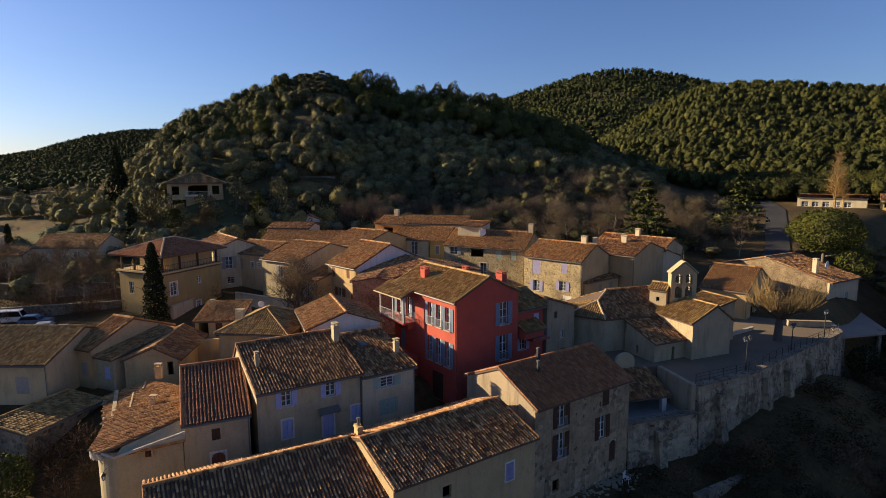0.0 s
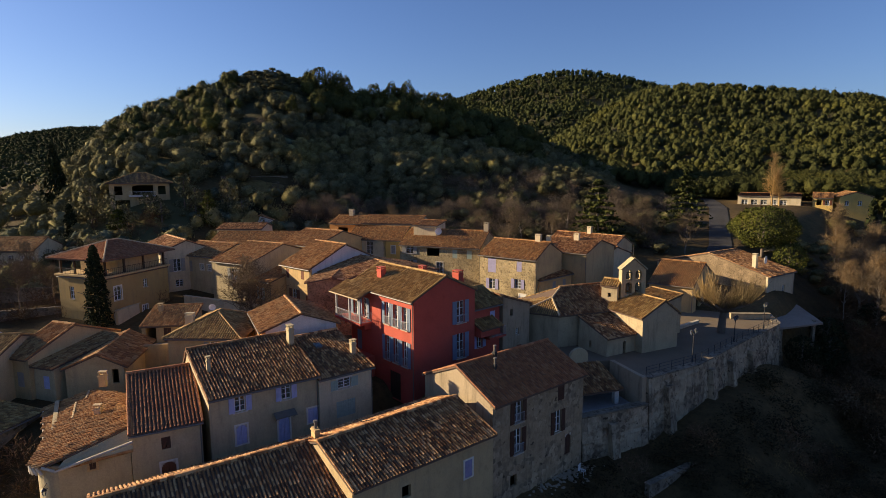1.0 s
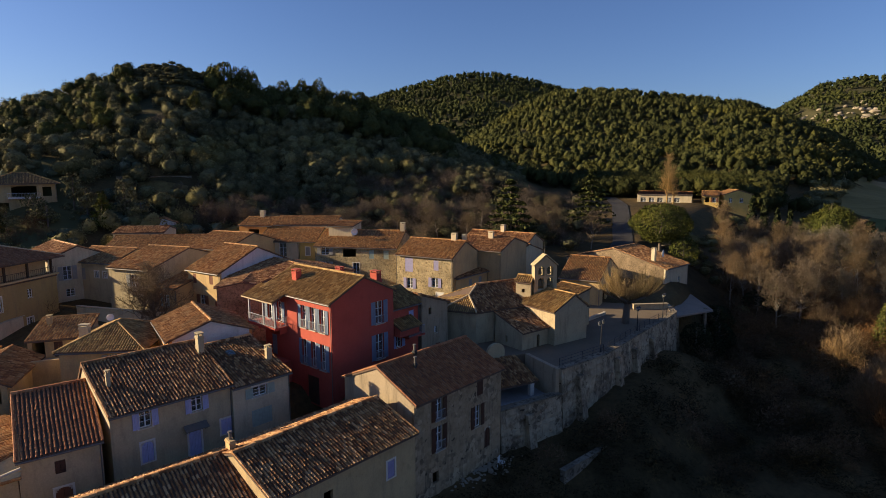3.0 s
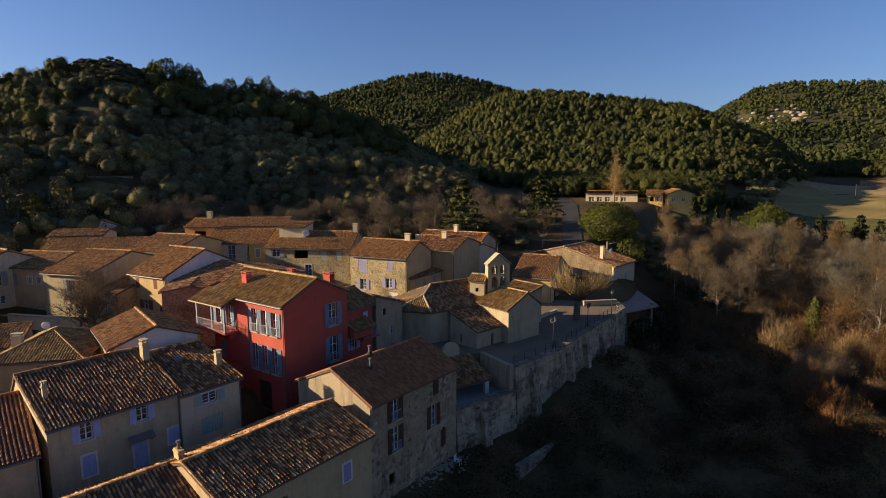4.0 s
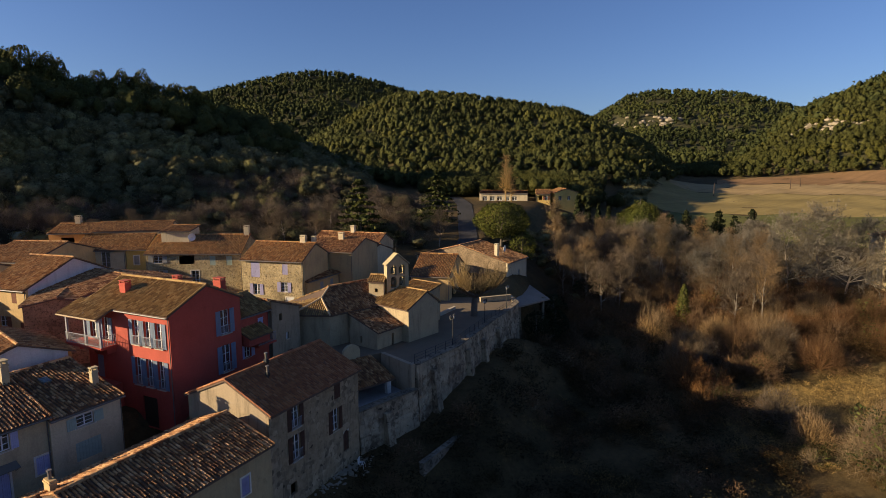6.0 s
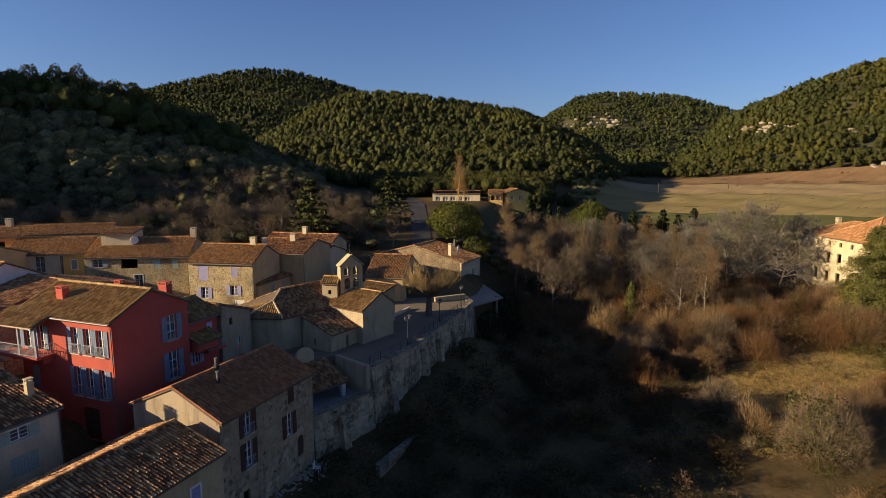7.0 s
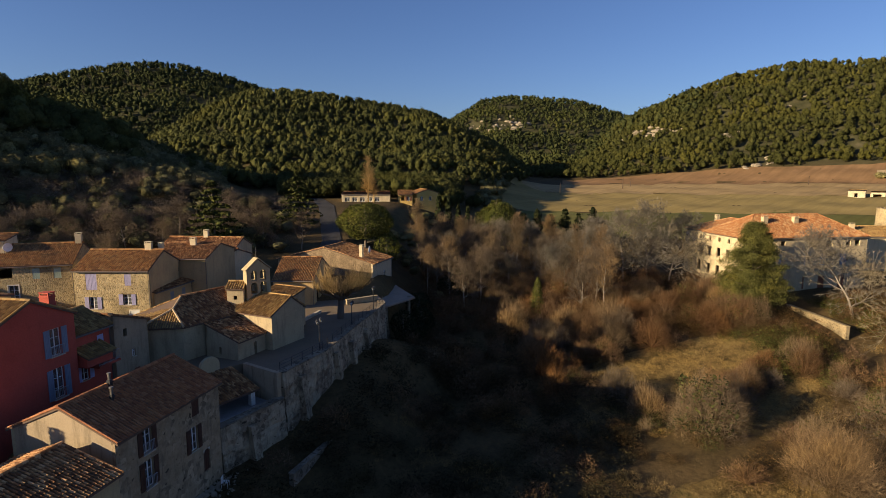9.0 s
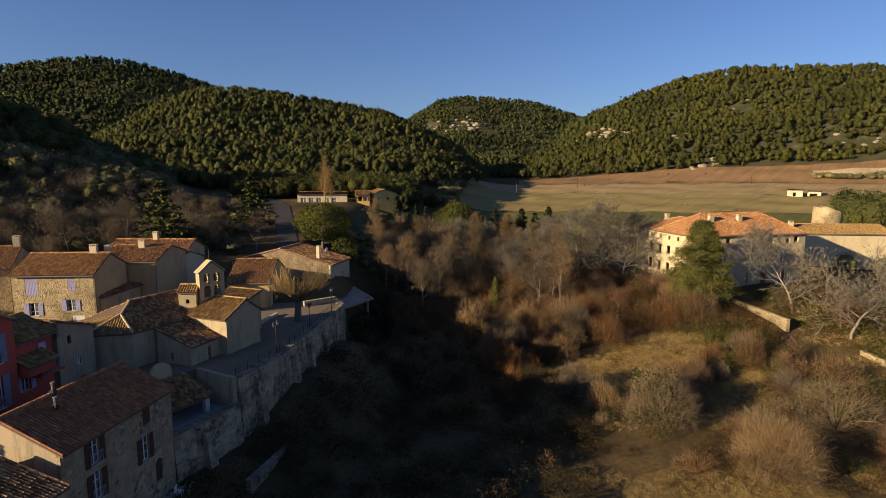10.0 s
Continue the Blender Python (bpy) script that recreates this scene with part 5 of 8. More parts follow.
poly_roof(apse, [eav[2], eav[3], top], "tile_ochre")
poly_roof(apse, [eav[1], eav[2], top, ridge_pt], "tile_ochre")
poly_roof(apse, [eav[0], eav[1], ridge_pt], "tile_ochre")
bm = bmesh.new()
for a, b in ((eav[4], top), (eav[3], top), (top, ridge_pt)):
    bead(bm, Vector(a) + Vector((0, 0, 0.12)), Vector(b) + Vector((0, 0, 0.12)), 0.13)
part("ridge_tiles", bm, M["mortar"], apse, "pale mortared hip tiles")


def arch_wall(bm, w, z0, z1, zp, holes, thick):
    """A bell wall: outline with a pointed top and arched holes (cx, sill, width, spring), built of strips."""
    xs = np.linspace(-w / 2, w / 2, 49)
    for xa, xb in zip(xs[:-1], xs[1:]):
        xm = (xa + xb) / 2
        roof_a, roof_b = (z1 + (zp - z1) * (1 - abs(x) / (w / 2)) for x in (xa, xb))
        spans, lo = [], z0
        for cx, sill, hw, spring in sorted(holes, key=lambda h: h[1]):
            if abs(xm - cx) < hw / 2:
                head = spring + math.sqrt(max(0, (hw / 2) ** 2 - (xm - cx) ** 2))
                spans.append((lo, sill))
                lo = head
        for a, b in spans:
            box(bm, xa, -thick / 2, a, xb, thick / 2, b)
        vs = [bm.verts.new(c) for c in ((xa, -thick / 2, lo), (xb, -thick / 2, lo), (xb, thick / 2, lo), (xa, thick / 2, lo),
                                        (xa, -thick / 2, roof_a), (xb, -thick / 2, roof_b), (xb, thick / 2, roof_b), (xa, thick / 2, roof_a))]
        for q in ((3, 2, 1, 0), (4, 5, 6, 7), (0, 1, 5, 4), (1, 2, 6, 5), (2, 3, 7, 6), (3, 0, 4, 7)):
            bm.faces.new([vs[i] for i in q])


belfry = empty("bell_gable", pose(28.8, 66.7, -0.75, 0, 0, 2), "pale stone bell gable with four arched openings and a cross", "belfry")
bm = bmesh.new()
arch_wall(bm, 3.1, 3.0, 10.5, 11.8, [(-0.62, 7.55, 0.85, 8.55), (0.62, 7.55, 0.85, 8.55), (-0.62, 9.2, 0.85, 10.05), (0.62, 9.2, 0.85, 10.05)], 0.95)
bmesh.ops.remove_doubles(bm, verts=bm.verts, dist=0.0005)
part("bell_wall", bm, M["wall_stained"], belfry)
bm = bmesh.new()
for s in (-1, 1):
    p0, p1 = Vector((s * 1.66, 0, 10.52)), Vector((0, 0, 11.92))
    d = (p1 - p0).normalized()
    n = Vector((-d.z * (1 if d.x > 0 else -1), 0, abs(d.x)))
    vs = []
    for p in (p0, p1):
        for yy in (-0.58, 0.58):
            vs += [bm.verts.new(p + Vector((0, yy, 0))), bm.verts.new(p + n * 0.12 + Vector((0, yy, 0)))]
    for q in ((0, 1, 5, 4), (2, 6, 7, 3), (0, 4, 6, 2), (1, 3, 7, 5), (0, 2, 3, 1), (4, 5, 7, 6)):
        bm.faces.new([vs[i] for i in q])
bmesh.ops.recalc_face_normals(bm, faces=bm.faces)
part("coping", bm, M["wall_stained"], belfry)
for x, z in ((-0.62, 8.35), (0.62, 8.35), (-0.62, 9.9), (0.62, 9.9)):
    bm = bmesh.new()
    for r0, z0, r1, z1 in ((0.30, -0.42, 0.24, -0.30), (0.24, -0.30, 0.19, 0.0), (0.19, 0.0, 0.10, 0.14)):
        tube(bm, (x, 0, z + z0), (x, 0, z + z1), r0, r1, 12)
    tube(bm, (x - 0.40, 0, z + 0.2), (x + 0.40, 0, z + 0.2), 0.06, 0.06, 6)
    part("bell", bm, M["bell"], belfry)
bm = bmesh.new()
tube(bm, (0, 0, 11.9), (0, 0, 13.3), 0.05, 0.035, 6)
tube(bm, (-0.35, 0, 12.9), (0.35, 0, 12.9), 0.035, 0.035, 6)
part("cross", bm, M["iron"], belfry)
house("bell_stair", "small stair turret with a sunlit wall beside the bells", 25.2, 67.4, -40.0, 2.0, 2.4, 3.0, 7.7, 0.6, "p", "stone_church", "tile_ochre", [("F", 0.8, 6.3, 0.4, 0.5, "k")], group="", category="turret", gutter=False, over=0.2)

# ---------------------------------------------------------------- terrace over the ravine
EDGE = [(25.0, 53.0), (32.0, 56.4), (41.0, 63.4), (47.6, 68.2), (51.6, 71.4)]
bm = bmesh.new()
prism(bm, EDGE + [(53.0, 84.0), (40.0, 82.0), (30.0, 74.0), (13.0, 73.0), (13.0, 63.0), (16.0, 58.0), (23.6, 58.6)], -9.5, 1.0)
tagged(part("terrace", bm, M["gravel"]), "gravelled church terrace above the ravine", "terrace", kind="structure")
bm = bmesh.new()
prism(bm, [(16.6, 50.4), (24.8, 53.2), (23.5, 58.5), (15.8, 57.8), (13.2, 55.2)], -9.5, -2.2)
tagged(part("courtyard", bm, M["concrete"]), "small walled court below the church", "courtyard", kind="structure")


def retaining(points, z0, z1, name, wall, buttress=4.0, thick=0.8):
    for (x0, y0), (x1, y1) in zip(points[:-1], points[1:]):
        root = empty(name, pose(x0, y0, 0, 0, 0, math.degrees(math.atan2(y1 - y0, x1 - x0))), "old rubble retaining wall with worn buttresses", "wall", "terrace walls")
        n = math.hypot(x1 - x0, y1 - y0)
        bm = bmesh.new()
        cols = max(2, int(n / 0.3))
        rows = 34
        grid = {}
        for i in range(cols + 1):
            for j in range(rows + 1):
                t = j / rows
                bulge = 0.16 * noise.noise(Vector((x0 + i * 0.5, y0, j * 0.7))) + 0.10 * noise.noise(Vector((x0 + i * 1.9, y0, j * 2.3)))
                grid[i, j] = bm.verts.new((n * i / cols, -0.25 - 0.6 * (1 - t) + bulge, z0 + (z1 - z0) * t))
        for i in range(cols):
            for j in range(rows):
                bm.faces.new((grid[i, j], grid[i + 1, j], grid[i + 1, j + 1], grid[i, j + 1]))
        geo = bmesh.ops.extrude_face_region(bm, geom=bm.faces[:])
        for v in geo["geom"]:
            if isinstance(v, bmesh.types.BMVert):
                v.co.y = thick - 0.25
        part("masonry", bm, M[wall], root)
        bm = bmesh.new()
        k = max(1, int(n / 0.9))
        for i in range(k):
            box(bm, n * i / k + 0.01, -0.36, z1, n * (i + 1) / k - 0.01, thick - 0.2, z1 + 0.12 + random.uniform(0, 0.03))
        part("coping", bm, M["stone_grey"], root)
        for i in range(int(n / buttress)):
            x = (i + 0.5) * buttress
            bm = bmesh.new()
            h = z1 - 0.9 - random.uniform(0, 0.6)
            vs = []
            for zz, out in ((z0, 1.9), (h, 0.55)):
                vs += [bm.verts.new((x + sx * 0.45, yy, zz)) for sx, yy in ((-1, -out - 0.3), (1, -out - 0.3), (1, 0.0), (-1, 0.0))]
            for q in ((4, 5, 6, 7), (0, 1, 5, 4), (1, 2, 6, 5), (2, 3, 7, 6), (3, 0, 4, 7)):
                bm.faces.new([vs[i2] for i2 in q])
            part("buttress", bm, M[wall], root)


retaining(EDGE, -10.0, 1.0, "retaining_wall", "ruin", 5.5)
retaining([(51.6, 71.4), (53.4, 76.0)], -10.0, 1.0, "retaining_wall", "ruin")
retaining([(17.2, 50.0), (24.9, 52.7)], -11.0, -1.6, "retaining_wall", "ruin", 7.0)
bm = bmesh.new()
wall_mesh(bm, pose(24.9, 52.9, 0, 0, 0, 104) @ Matrix.Diagonal((1, -1, 1, 1)), 5.6, -2.4, 1.15, [], None, 0.5)
bmesh.ops.recalc_face_normals(bm, faces=bm.faces)
tagged(part("court_wall", bm, M["wall_old"]), "plastered wall between court and terrace", "wall", kind="structure")
# open shelter in the court
sh = empty("court_shelter", pose(18.6, 53.2, 0, 0, 0, 14), "open shelter with a tiled roof on a white pillar", "shelter")
poly_roof(sh, [(-0.3, -0.2, -0.55), (4.6, -0.2, -0.55), (4.6, 4.4, 0.95), (-0.3, 4.4, 0.95)], "tile_old")
bm = bmesh.new()
box(bm, 3.7, 0.1, -2.2, 4.2, 0.6, -0.6)
part("pillar", bm, M["wall_white"], sh)
bm = bmesh.new()
box(bm, -0.3, 0.2, -0.78, 4.5, 0.45, -0.62)
part("beam", bm, M["wood_dark"], sh)
# white panel with a rounded head
bm = bmesh.new()
pts = [(-1.1, 0)] + [(1.1 * math.cos(radians(180 - 15 * k)), 1.3 + 0.9 * math.sin(radians(15 * k))) for k in range(13)] + [(1.1, 0)]
fr = [bm.verts.new((x, 0, z)) for x, z in pts]
bk = [bm.verts.new((x, 0.35, z)) for x, z in pts]
bm.faces.new(fr)
bm.faces.new(bk[::-1])
for i in range(len(pts)):
    bm.faces.new((fr[i], bk[i], bk[(i + 1) % len(pts)], fr[(i + 1) % len(pts)]))
arch = part("rounded_gable", bm, M["wall_grey"])
arch.matrix_world = pose(19.6, 58.2, 0.4, 0, 0, 14)
tagged(arch, "white plastered wall with a rounded head", "wall", kind="structure")


def lamp_post(x, y, z, h, heads):
    root = empty("street_lamp", pose(x, y, z, 0, 0, 36), "black iron street lamp with lantern heads on the terrace edge", "street lamp", "terrace lamps")
    bm = bmesh.new()
    tube(bm, (0, 0, 0), (0, 0, 0.7), 0.12, 0.08, 10)
    tube(bm, (0, 0, 0.7), (0, 0, h - 0.5), 0.06, 0.045, 8)
    part("pole", bm, M["iron"], root)
    for s in heads:
        bm = bmesh.new()
        tube(bm, (0, 0, h - 0.75), (0.5 * s, 0, h - 0.55), 0.03, 0.03, 6)
        part("arm", bm, M["iron"], root)
        bm = bmesh.new()
        tube(bm, (0.5 * s, 0, h - 0.6), (0.5 * s, 0, h - 0.22), 0.10, 0.19, 6)
        head = part("lantern", bm, M["glass"], root)
        bm = bmesh.new()
        tube(bm, (0.5 * s, 0, h - 0.22), (0.5 * s, 0, h), 0.25, 0.04, 6)
        part("cap", bm, M["iron"], head)


lamp_post(31.8, 56.9, 1.0, 3.9, (-1, 1))
lamp_post(40.6, 63.6, 1.0, 3.4, (-0.2, 0.8))
lamp_post(47.9, 68.9, 1.0, 3.6, (-0.2, 0.8))
for i, ((x0, y0), (x1, y1)) in enumerate(zip(EDGE[:-1], EDGE[1:])):
    n = math.hypot(x1 - x0, y1 - y0)
    root = empty("terrace_railing", pose(x0, y0, 1.1, 0, 0, math.degrees(math.atan2(y1 - y0, x1 - x0))), "dark iron railing along the terrace edge", "railing", "terrace railings")
    k = int(n / 1.6)
    for j in range(k + 1):
        bm = bmesh.new()
        tube(bm, (n * j / k, 0.15, 0), (n * j / k, 0.15, 1.05), 0.03, 0.03, 6)
        part("post", bm, M["iron"], root)
    for zz in (0.35, 0.7, 1.02):
        bm = bmesh.new()
        tube(bm, (0, 0.15, zz), (n, 0.15, zz), 0.022, 0.022, 6)
        part("rail", bm, M["iron"], root)


def block_wall(name, label, x0, y0, x1, y1, z0, z1, wall, thick=0.4, kind="structure"):
    bm = bmesh.new()
    n = math.hypot(x1 - x0, y1 - y0)
    k = max(1, int(n / 1.2))
    for i in range(k):
        box(bm, n * i / k, 0, z0, n * (i + 1) / k, thick, z1 + random.uniform(-0.04, 0.04))
    box(bm, -0.05, -0.06, z1 + 0.03, n + 0.05, thick + 0.06, z1 + 0.12)
    ob = part(name, bm, M[wall])
    ob.matrix_world = pose(x0, y0, 0, 0, 0, math.degrees(math.atan2(y1 - y0, x1 - x0)))
    return tagged(ob, label, "wall", kind=kind)


block_wall("old_wall", "low ruined stone wall in the shaded ravine", 22.1, 45.2, 28.8, 48.9, -8.5, -6.0, "stone_grey", 0.5)
block_wall("terrace_kerb", "low pale kerb across the terrace", 33.5, 67.5, 41.0, 72.5, 0.8, 1.3, "cut_stone", 0.3)
block_wall("terrace_parapet", "low sunlit parapet on the terrace", 46.6, 74.2, 52.0, 73.6, 0.8, 1.7, "stone_church", 0.5)
# pale sloping canopy roof by the end house
bm = bmesh.new()
slab(bm, [Vector(p) for p in ((53.8, 82.6, 0.6), (52.2, 71.8, 0.2), (61.6, 75.6, -0.3), (66.5, 91.0, 0.2))], 0.25)
M["canopy"] = stucco("worn_roofing", (0.30, 0.235, 0.18), 0.6)
canopy = tagged(part("canopy_roof", bm, M["canopy"]), "pale flat canopy roof beside the terrace", "roof")
bm = bmesh.new()
prism(bm, [(53.6, 76.6), (59.2, 79.6), (62.8, 89.0), (54.6, 82.6)], -7.0, -0.62)
part("wall", bm, M["stone_brown"], canopy, "old rubble wall under the canopy")
for i, (x, y) in enumerate(((53.4, 73.2), (60.6, 76.2), (65.0, 89.0))):
    bm = bmesh.new()
    box(bm, x - 0.2, y - 0.2, gz(x, y) - 0.5, x + 0.2, y + 0.2, 0.0)
    part("pillar", bm, M["stone_grey"], canopy)

# ---------------------------------------------------------------- chateau across the ravine
house("chateau", "large chateau wing with pale walls and orange tiles", 128.8, 58.4, -124.6, 21.0, 13.0, -3.0, 9.0, 2.6, "h", "wall_cream", "tile_orange",
      [("F", 2.0 + 3.4 * k, 4.2, 1.2, 2.0, "k") for k in range(5)] + [("F", 2.0 + 3.4 * k, 0.2, 1.2, 2.2, "k") for k in range(5)] + [("F", 2.2 + 3.4 * k, 7.3, 0.8, 0.9, "k") for k in range(5)]
      + [("R", 2.0 + 2.8 * k, 7.3, 1.1, 1.2, "k") for k in range(3)],
      [(4.0, 5.0, 10.5, 12.0, 0.9, 0.7, M["wall_cream"]), (12.0, 8.0, 10.5, 12.1, 0.9, 0.7, M["wall_cream"])], fine=False, group="", category="mansion")
house("chateau", "long chateau front with small attic windows under orange tiles", 116.6, 41.0, -33.0, 27.5, 13.0, -3.0, 9.0, 4.0, "h", "wall_cream", "tile_orange",
      [("F", 1.5 + 2.1 * k, 7.0, 1.2, 1.2, "k") for k in range(12)] + [("F", 3.0 + 4.6 * k, 3.2, 1.5, 2.4, "c", "shutter_slate") for k in range(5)] + [("F", 3.0 + 4.6 * k, -1.6, 1.5, 2.6, "d") for k in range(5)]
      + [("L", 1.5 + 3.0 * k, 7.3, 0.8, 0.9, "k") for k in range(4)] + [("L", 1.4 + 3.0 * k, 3.9, 1.2, 2.1, "k") for k in range(4)] + [("L", 1.4 + 3.0 * k, 0.2, 1.2, 2.1, "k") for k in range(4)],
      [(7.0, 4.0, 10.5, 12.7, 1.0, 0.8, M["wall_cream"]), (14.0, 4.0, 10.5, 12.6, 1.0, 0.8, M["wall_cream"]), (20.0, 8.0, 10.5, 12.6, 1.1, 0.9, M["wall_cream"])], fine=False, group="", category="mansion")
house("chateau_barn", "long barn with a plain sunlit wall", 157.0, 32.6, -52.0, 24.0, 12.0, -3.0, 7.0, 1.8, "p", "wall_cream", "tile_ochre", [], [(1.5, 3.0, 7.0, 9.6, 1.0, 0.8, M["wall_cream"])], fine=False, group="", category="barn")
tw = empty("ruined_tower", pose(187.5, 30.2, 0), "ruined round stone tower with a broken rim", "tower")
bm = bmesh.new()
n = 28
rings = []
for r, zz in ((3.7, 4.0), (3.6, 12.2), (3.0, 12.2), (3.0, 4.0)):
    rings.append([bm.verts.new((r * math.cos(6.28319 * i / n), r * math.sin(6.28319 * i / n), zz - (1.6 * max(0, math.sin(6.28319 * i / n - 3.4)) if zz > 10 else 0) + (0.5 * noise.noise(Vector((i * 0.9, 3.1, 0))) if zz > 10 else 0))) for i in range(n)])
for a, b in zip(rings[:-1], rings[1:]):
    for i in range(n):
        bm.faces.new((a[i], a[(i + 1) % n], b[(i + 1) % n], b[i]))
part("tower_wall", bm, M["stone_gold"], tw)
house("farm_building", "low pale farm building in the fields", 309.0, 67.0, -80.0, 6.5, 7.0, 6.0, 13.2, 0.1, "f", "wall_pale", "tile_ochre", [("F", 2.4, 10.2, 1.2, 1.8, "k")], fine=False, group="", category="farm")
house("farm_building", "low pale farm shed with an open front", 313.5, 59.5, -80.0, 5.5, 7.0, 6.0, 12.6, 0.1, "f", "wall_pale", "tile_ochre", [("F", 1.0, 9.8, 3.0, 1.8, "k")], fine=False, group="", category="farm")
block_wall("old_wall", "crumbling sunlit stone wall in the meadow", 117.6, 33.2, 107.8, 21.6, -7.0, -3.1, "stone_gold", 0.6)
block_wall("old_wall", "low crumbling stone wall in the meadow", 104.5, 10.8, 98.0, 4.0, -8.0, -5.4, "stone_gold", 0.6)

block_wall("garden_wall", "dry-stone terrace wall under the knoll", -47.0, 152.6, -30.0, 153.4, 16.0, 20.6, "stone_grey", 0.5)
meadow_patch("rough grass on the garden terrace", -38, 147, 9, 4.5)

# ---------------------------------------------------------------- villa, school and far houses
house("villa", "large villa with balconies among the trees", -66.5, 134.5, 22.0, 12.5, 10.0, 8.0, 19.6, 2.0, "h", "wall_brown", "tile_ochre",
      [("F", 1.0, 16.6, 1.6, 2.0, "k"), ("F", 4.6, 16.6, 4.4, 2.2, "k"), ("F", 10.0, 16.6, 1.6, 2.0, "k"), ("F", 1.0, 13.4, 3.0, 2.0, "k"), ("R", 2.0, 16.4, 4.0, 2.2, "k")], fine=False, group="", over=0.8)
bm = bmesh.new()
box(bm, 4.0, 0.02, 16.2, 9.6, 1.6, 16.45, F)
railing(bm, F, 4.0, 9.6, 1.5, 16.45, 0.9, 0.25)
vb = empty("villa_balcony", pose(-66.5, 134.5, 0, 0, 0, 22), "white balcony on the villa front", "balcony")
part("balcony_slab", bm, M["wall_white"], vb)
house("school", "long low pale building with a flat roof", 97.6, 157.0, -36.0, 15.6, 9.0, 8.0, 14.4, 0.5, "f", "wall_pale", "tile_old",
      [("F", 1.0 + 2.4 * k, 12.0, 1.6, 1.4, "g") for k in range(5)], fine=False, group="", category="building")
house("yellow_house", "yellow house with a tiled roof by the road", 113.0, 147.0, -36.0, 4.6, 8.0, 8.0, 14.2, 1.2, "p", "wall_yellow", "tile_terra", [("F", 0.8, 12.2, 1.2, 1.4, "k"), ("F", 2.8, 12.2, 1.0, 1.4, "o", "shutter_brown")], fine=False, group="")
house("yellow_house", "pale yellow house with a tiled roof", 118.0, 143.6, -20.0, 7.6, 8.0, 8.0, 14.6, 1.2, "x", "wall_yellow", "tile_terra", [("F", 1.2, 12.2, 1.0, 1.3, "g"), ("F", 4.2, 12.2, 1.0, 1.3, "g")], fine=False, group="")
house("garden_house", "small pale house under the slope", -62.0, 131.0, 20.0, 6.0, 5.0, 3.0, 9.6, 1.0, "p", "wall_ochre", "tile_terra", [], fine=False, group="").matrix_world = pose(-50.0, 127.0, -0.4, 0, 0, 20)
house("garden_house", "small white house under the slope", 0, 0, 0, 5.0, 4.0, 3.0, 10.6, 0.9, "x", "wall_white", "tile_old", [("F", 2.0, 8.6, 0.8, 0.9, "g")], fine=False, group="").matrix_world = pose(-33.5, 127.0, 0.6, 0, 0, 10)

# ---------------------------------------------------------------- gardens, walls and cars by the square
block_wall("garden_wall", "long stone garden wall by the square", -66.0, 79.6, -50.0, 84.6, -1.0, 2.2, "stone_grey", 0.5)
block_wall("garden_wall", "upper garden wall by the square", -76.0, 92.0, -56.0, 93.0, -1.0, 3.4, "stone_grey", 0.5)
block_wall("yard_wall", "pale plastered yard wall", -39.5, 79.6, -37.4, 92.0, -1.0, 2.6, "wall_pale", 0.4)
block_wall("yard_wall", "pale plastered yard wall", -33.6, 88.0, -20.6, 80.6, -1.0, 2.8, "wall_pale", 0.4)


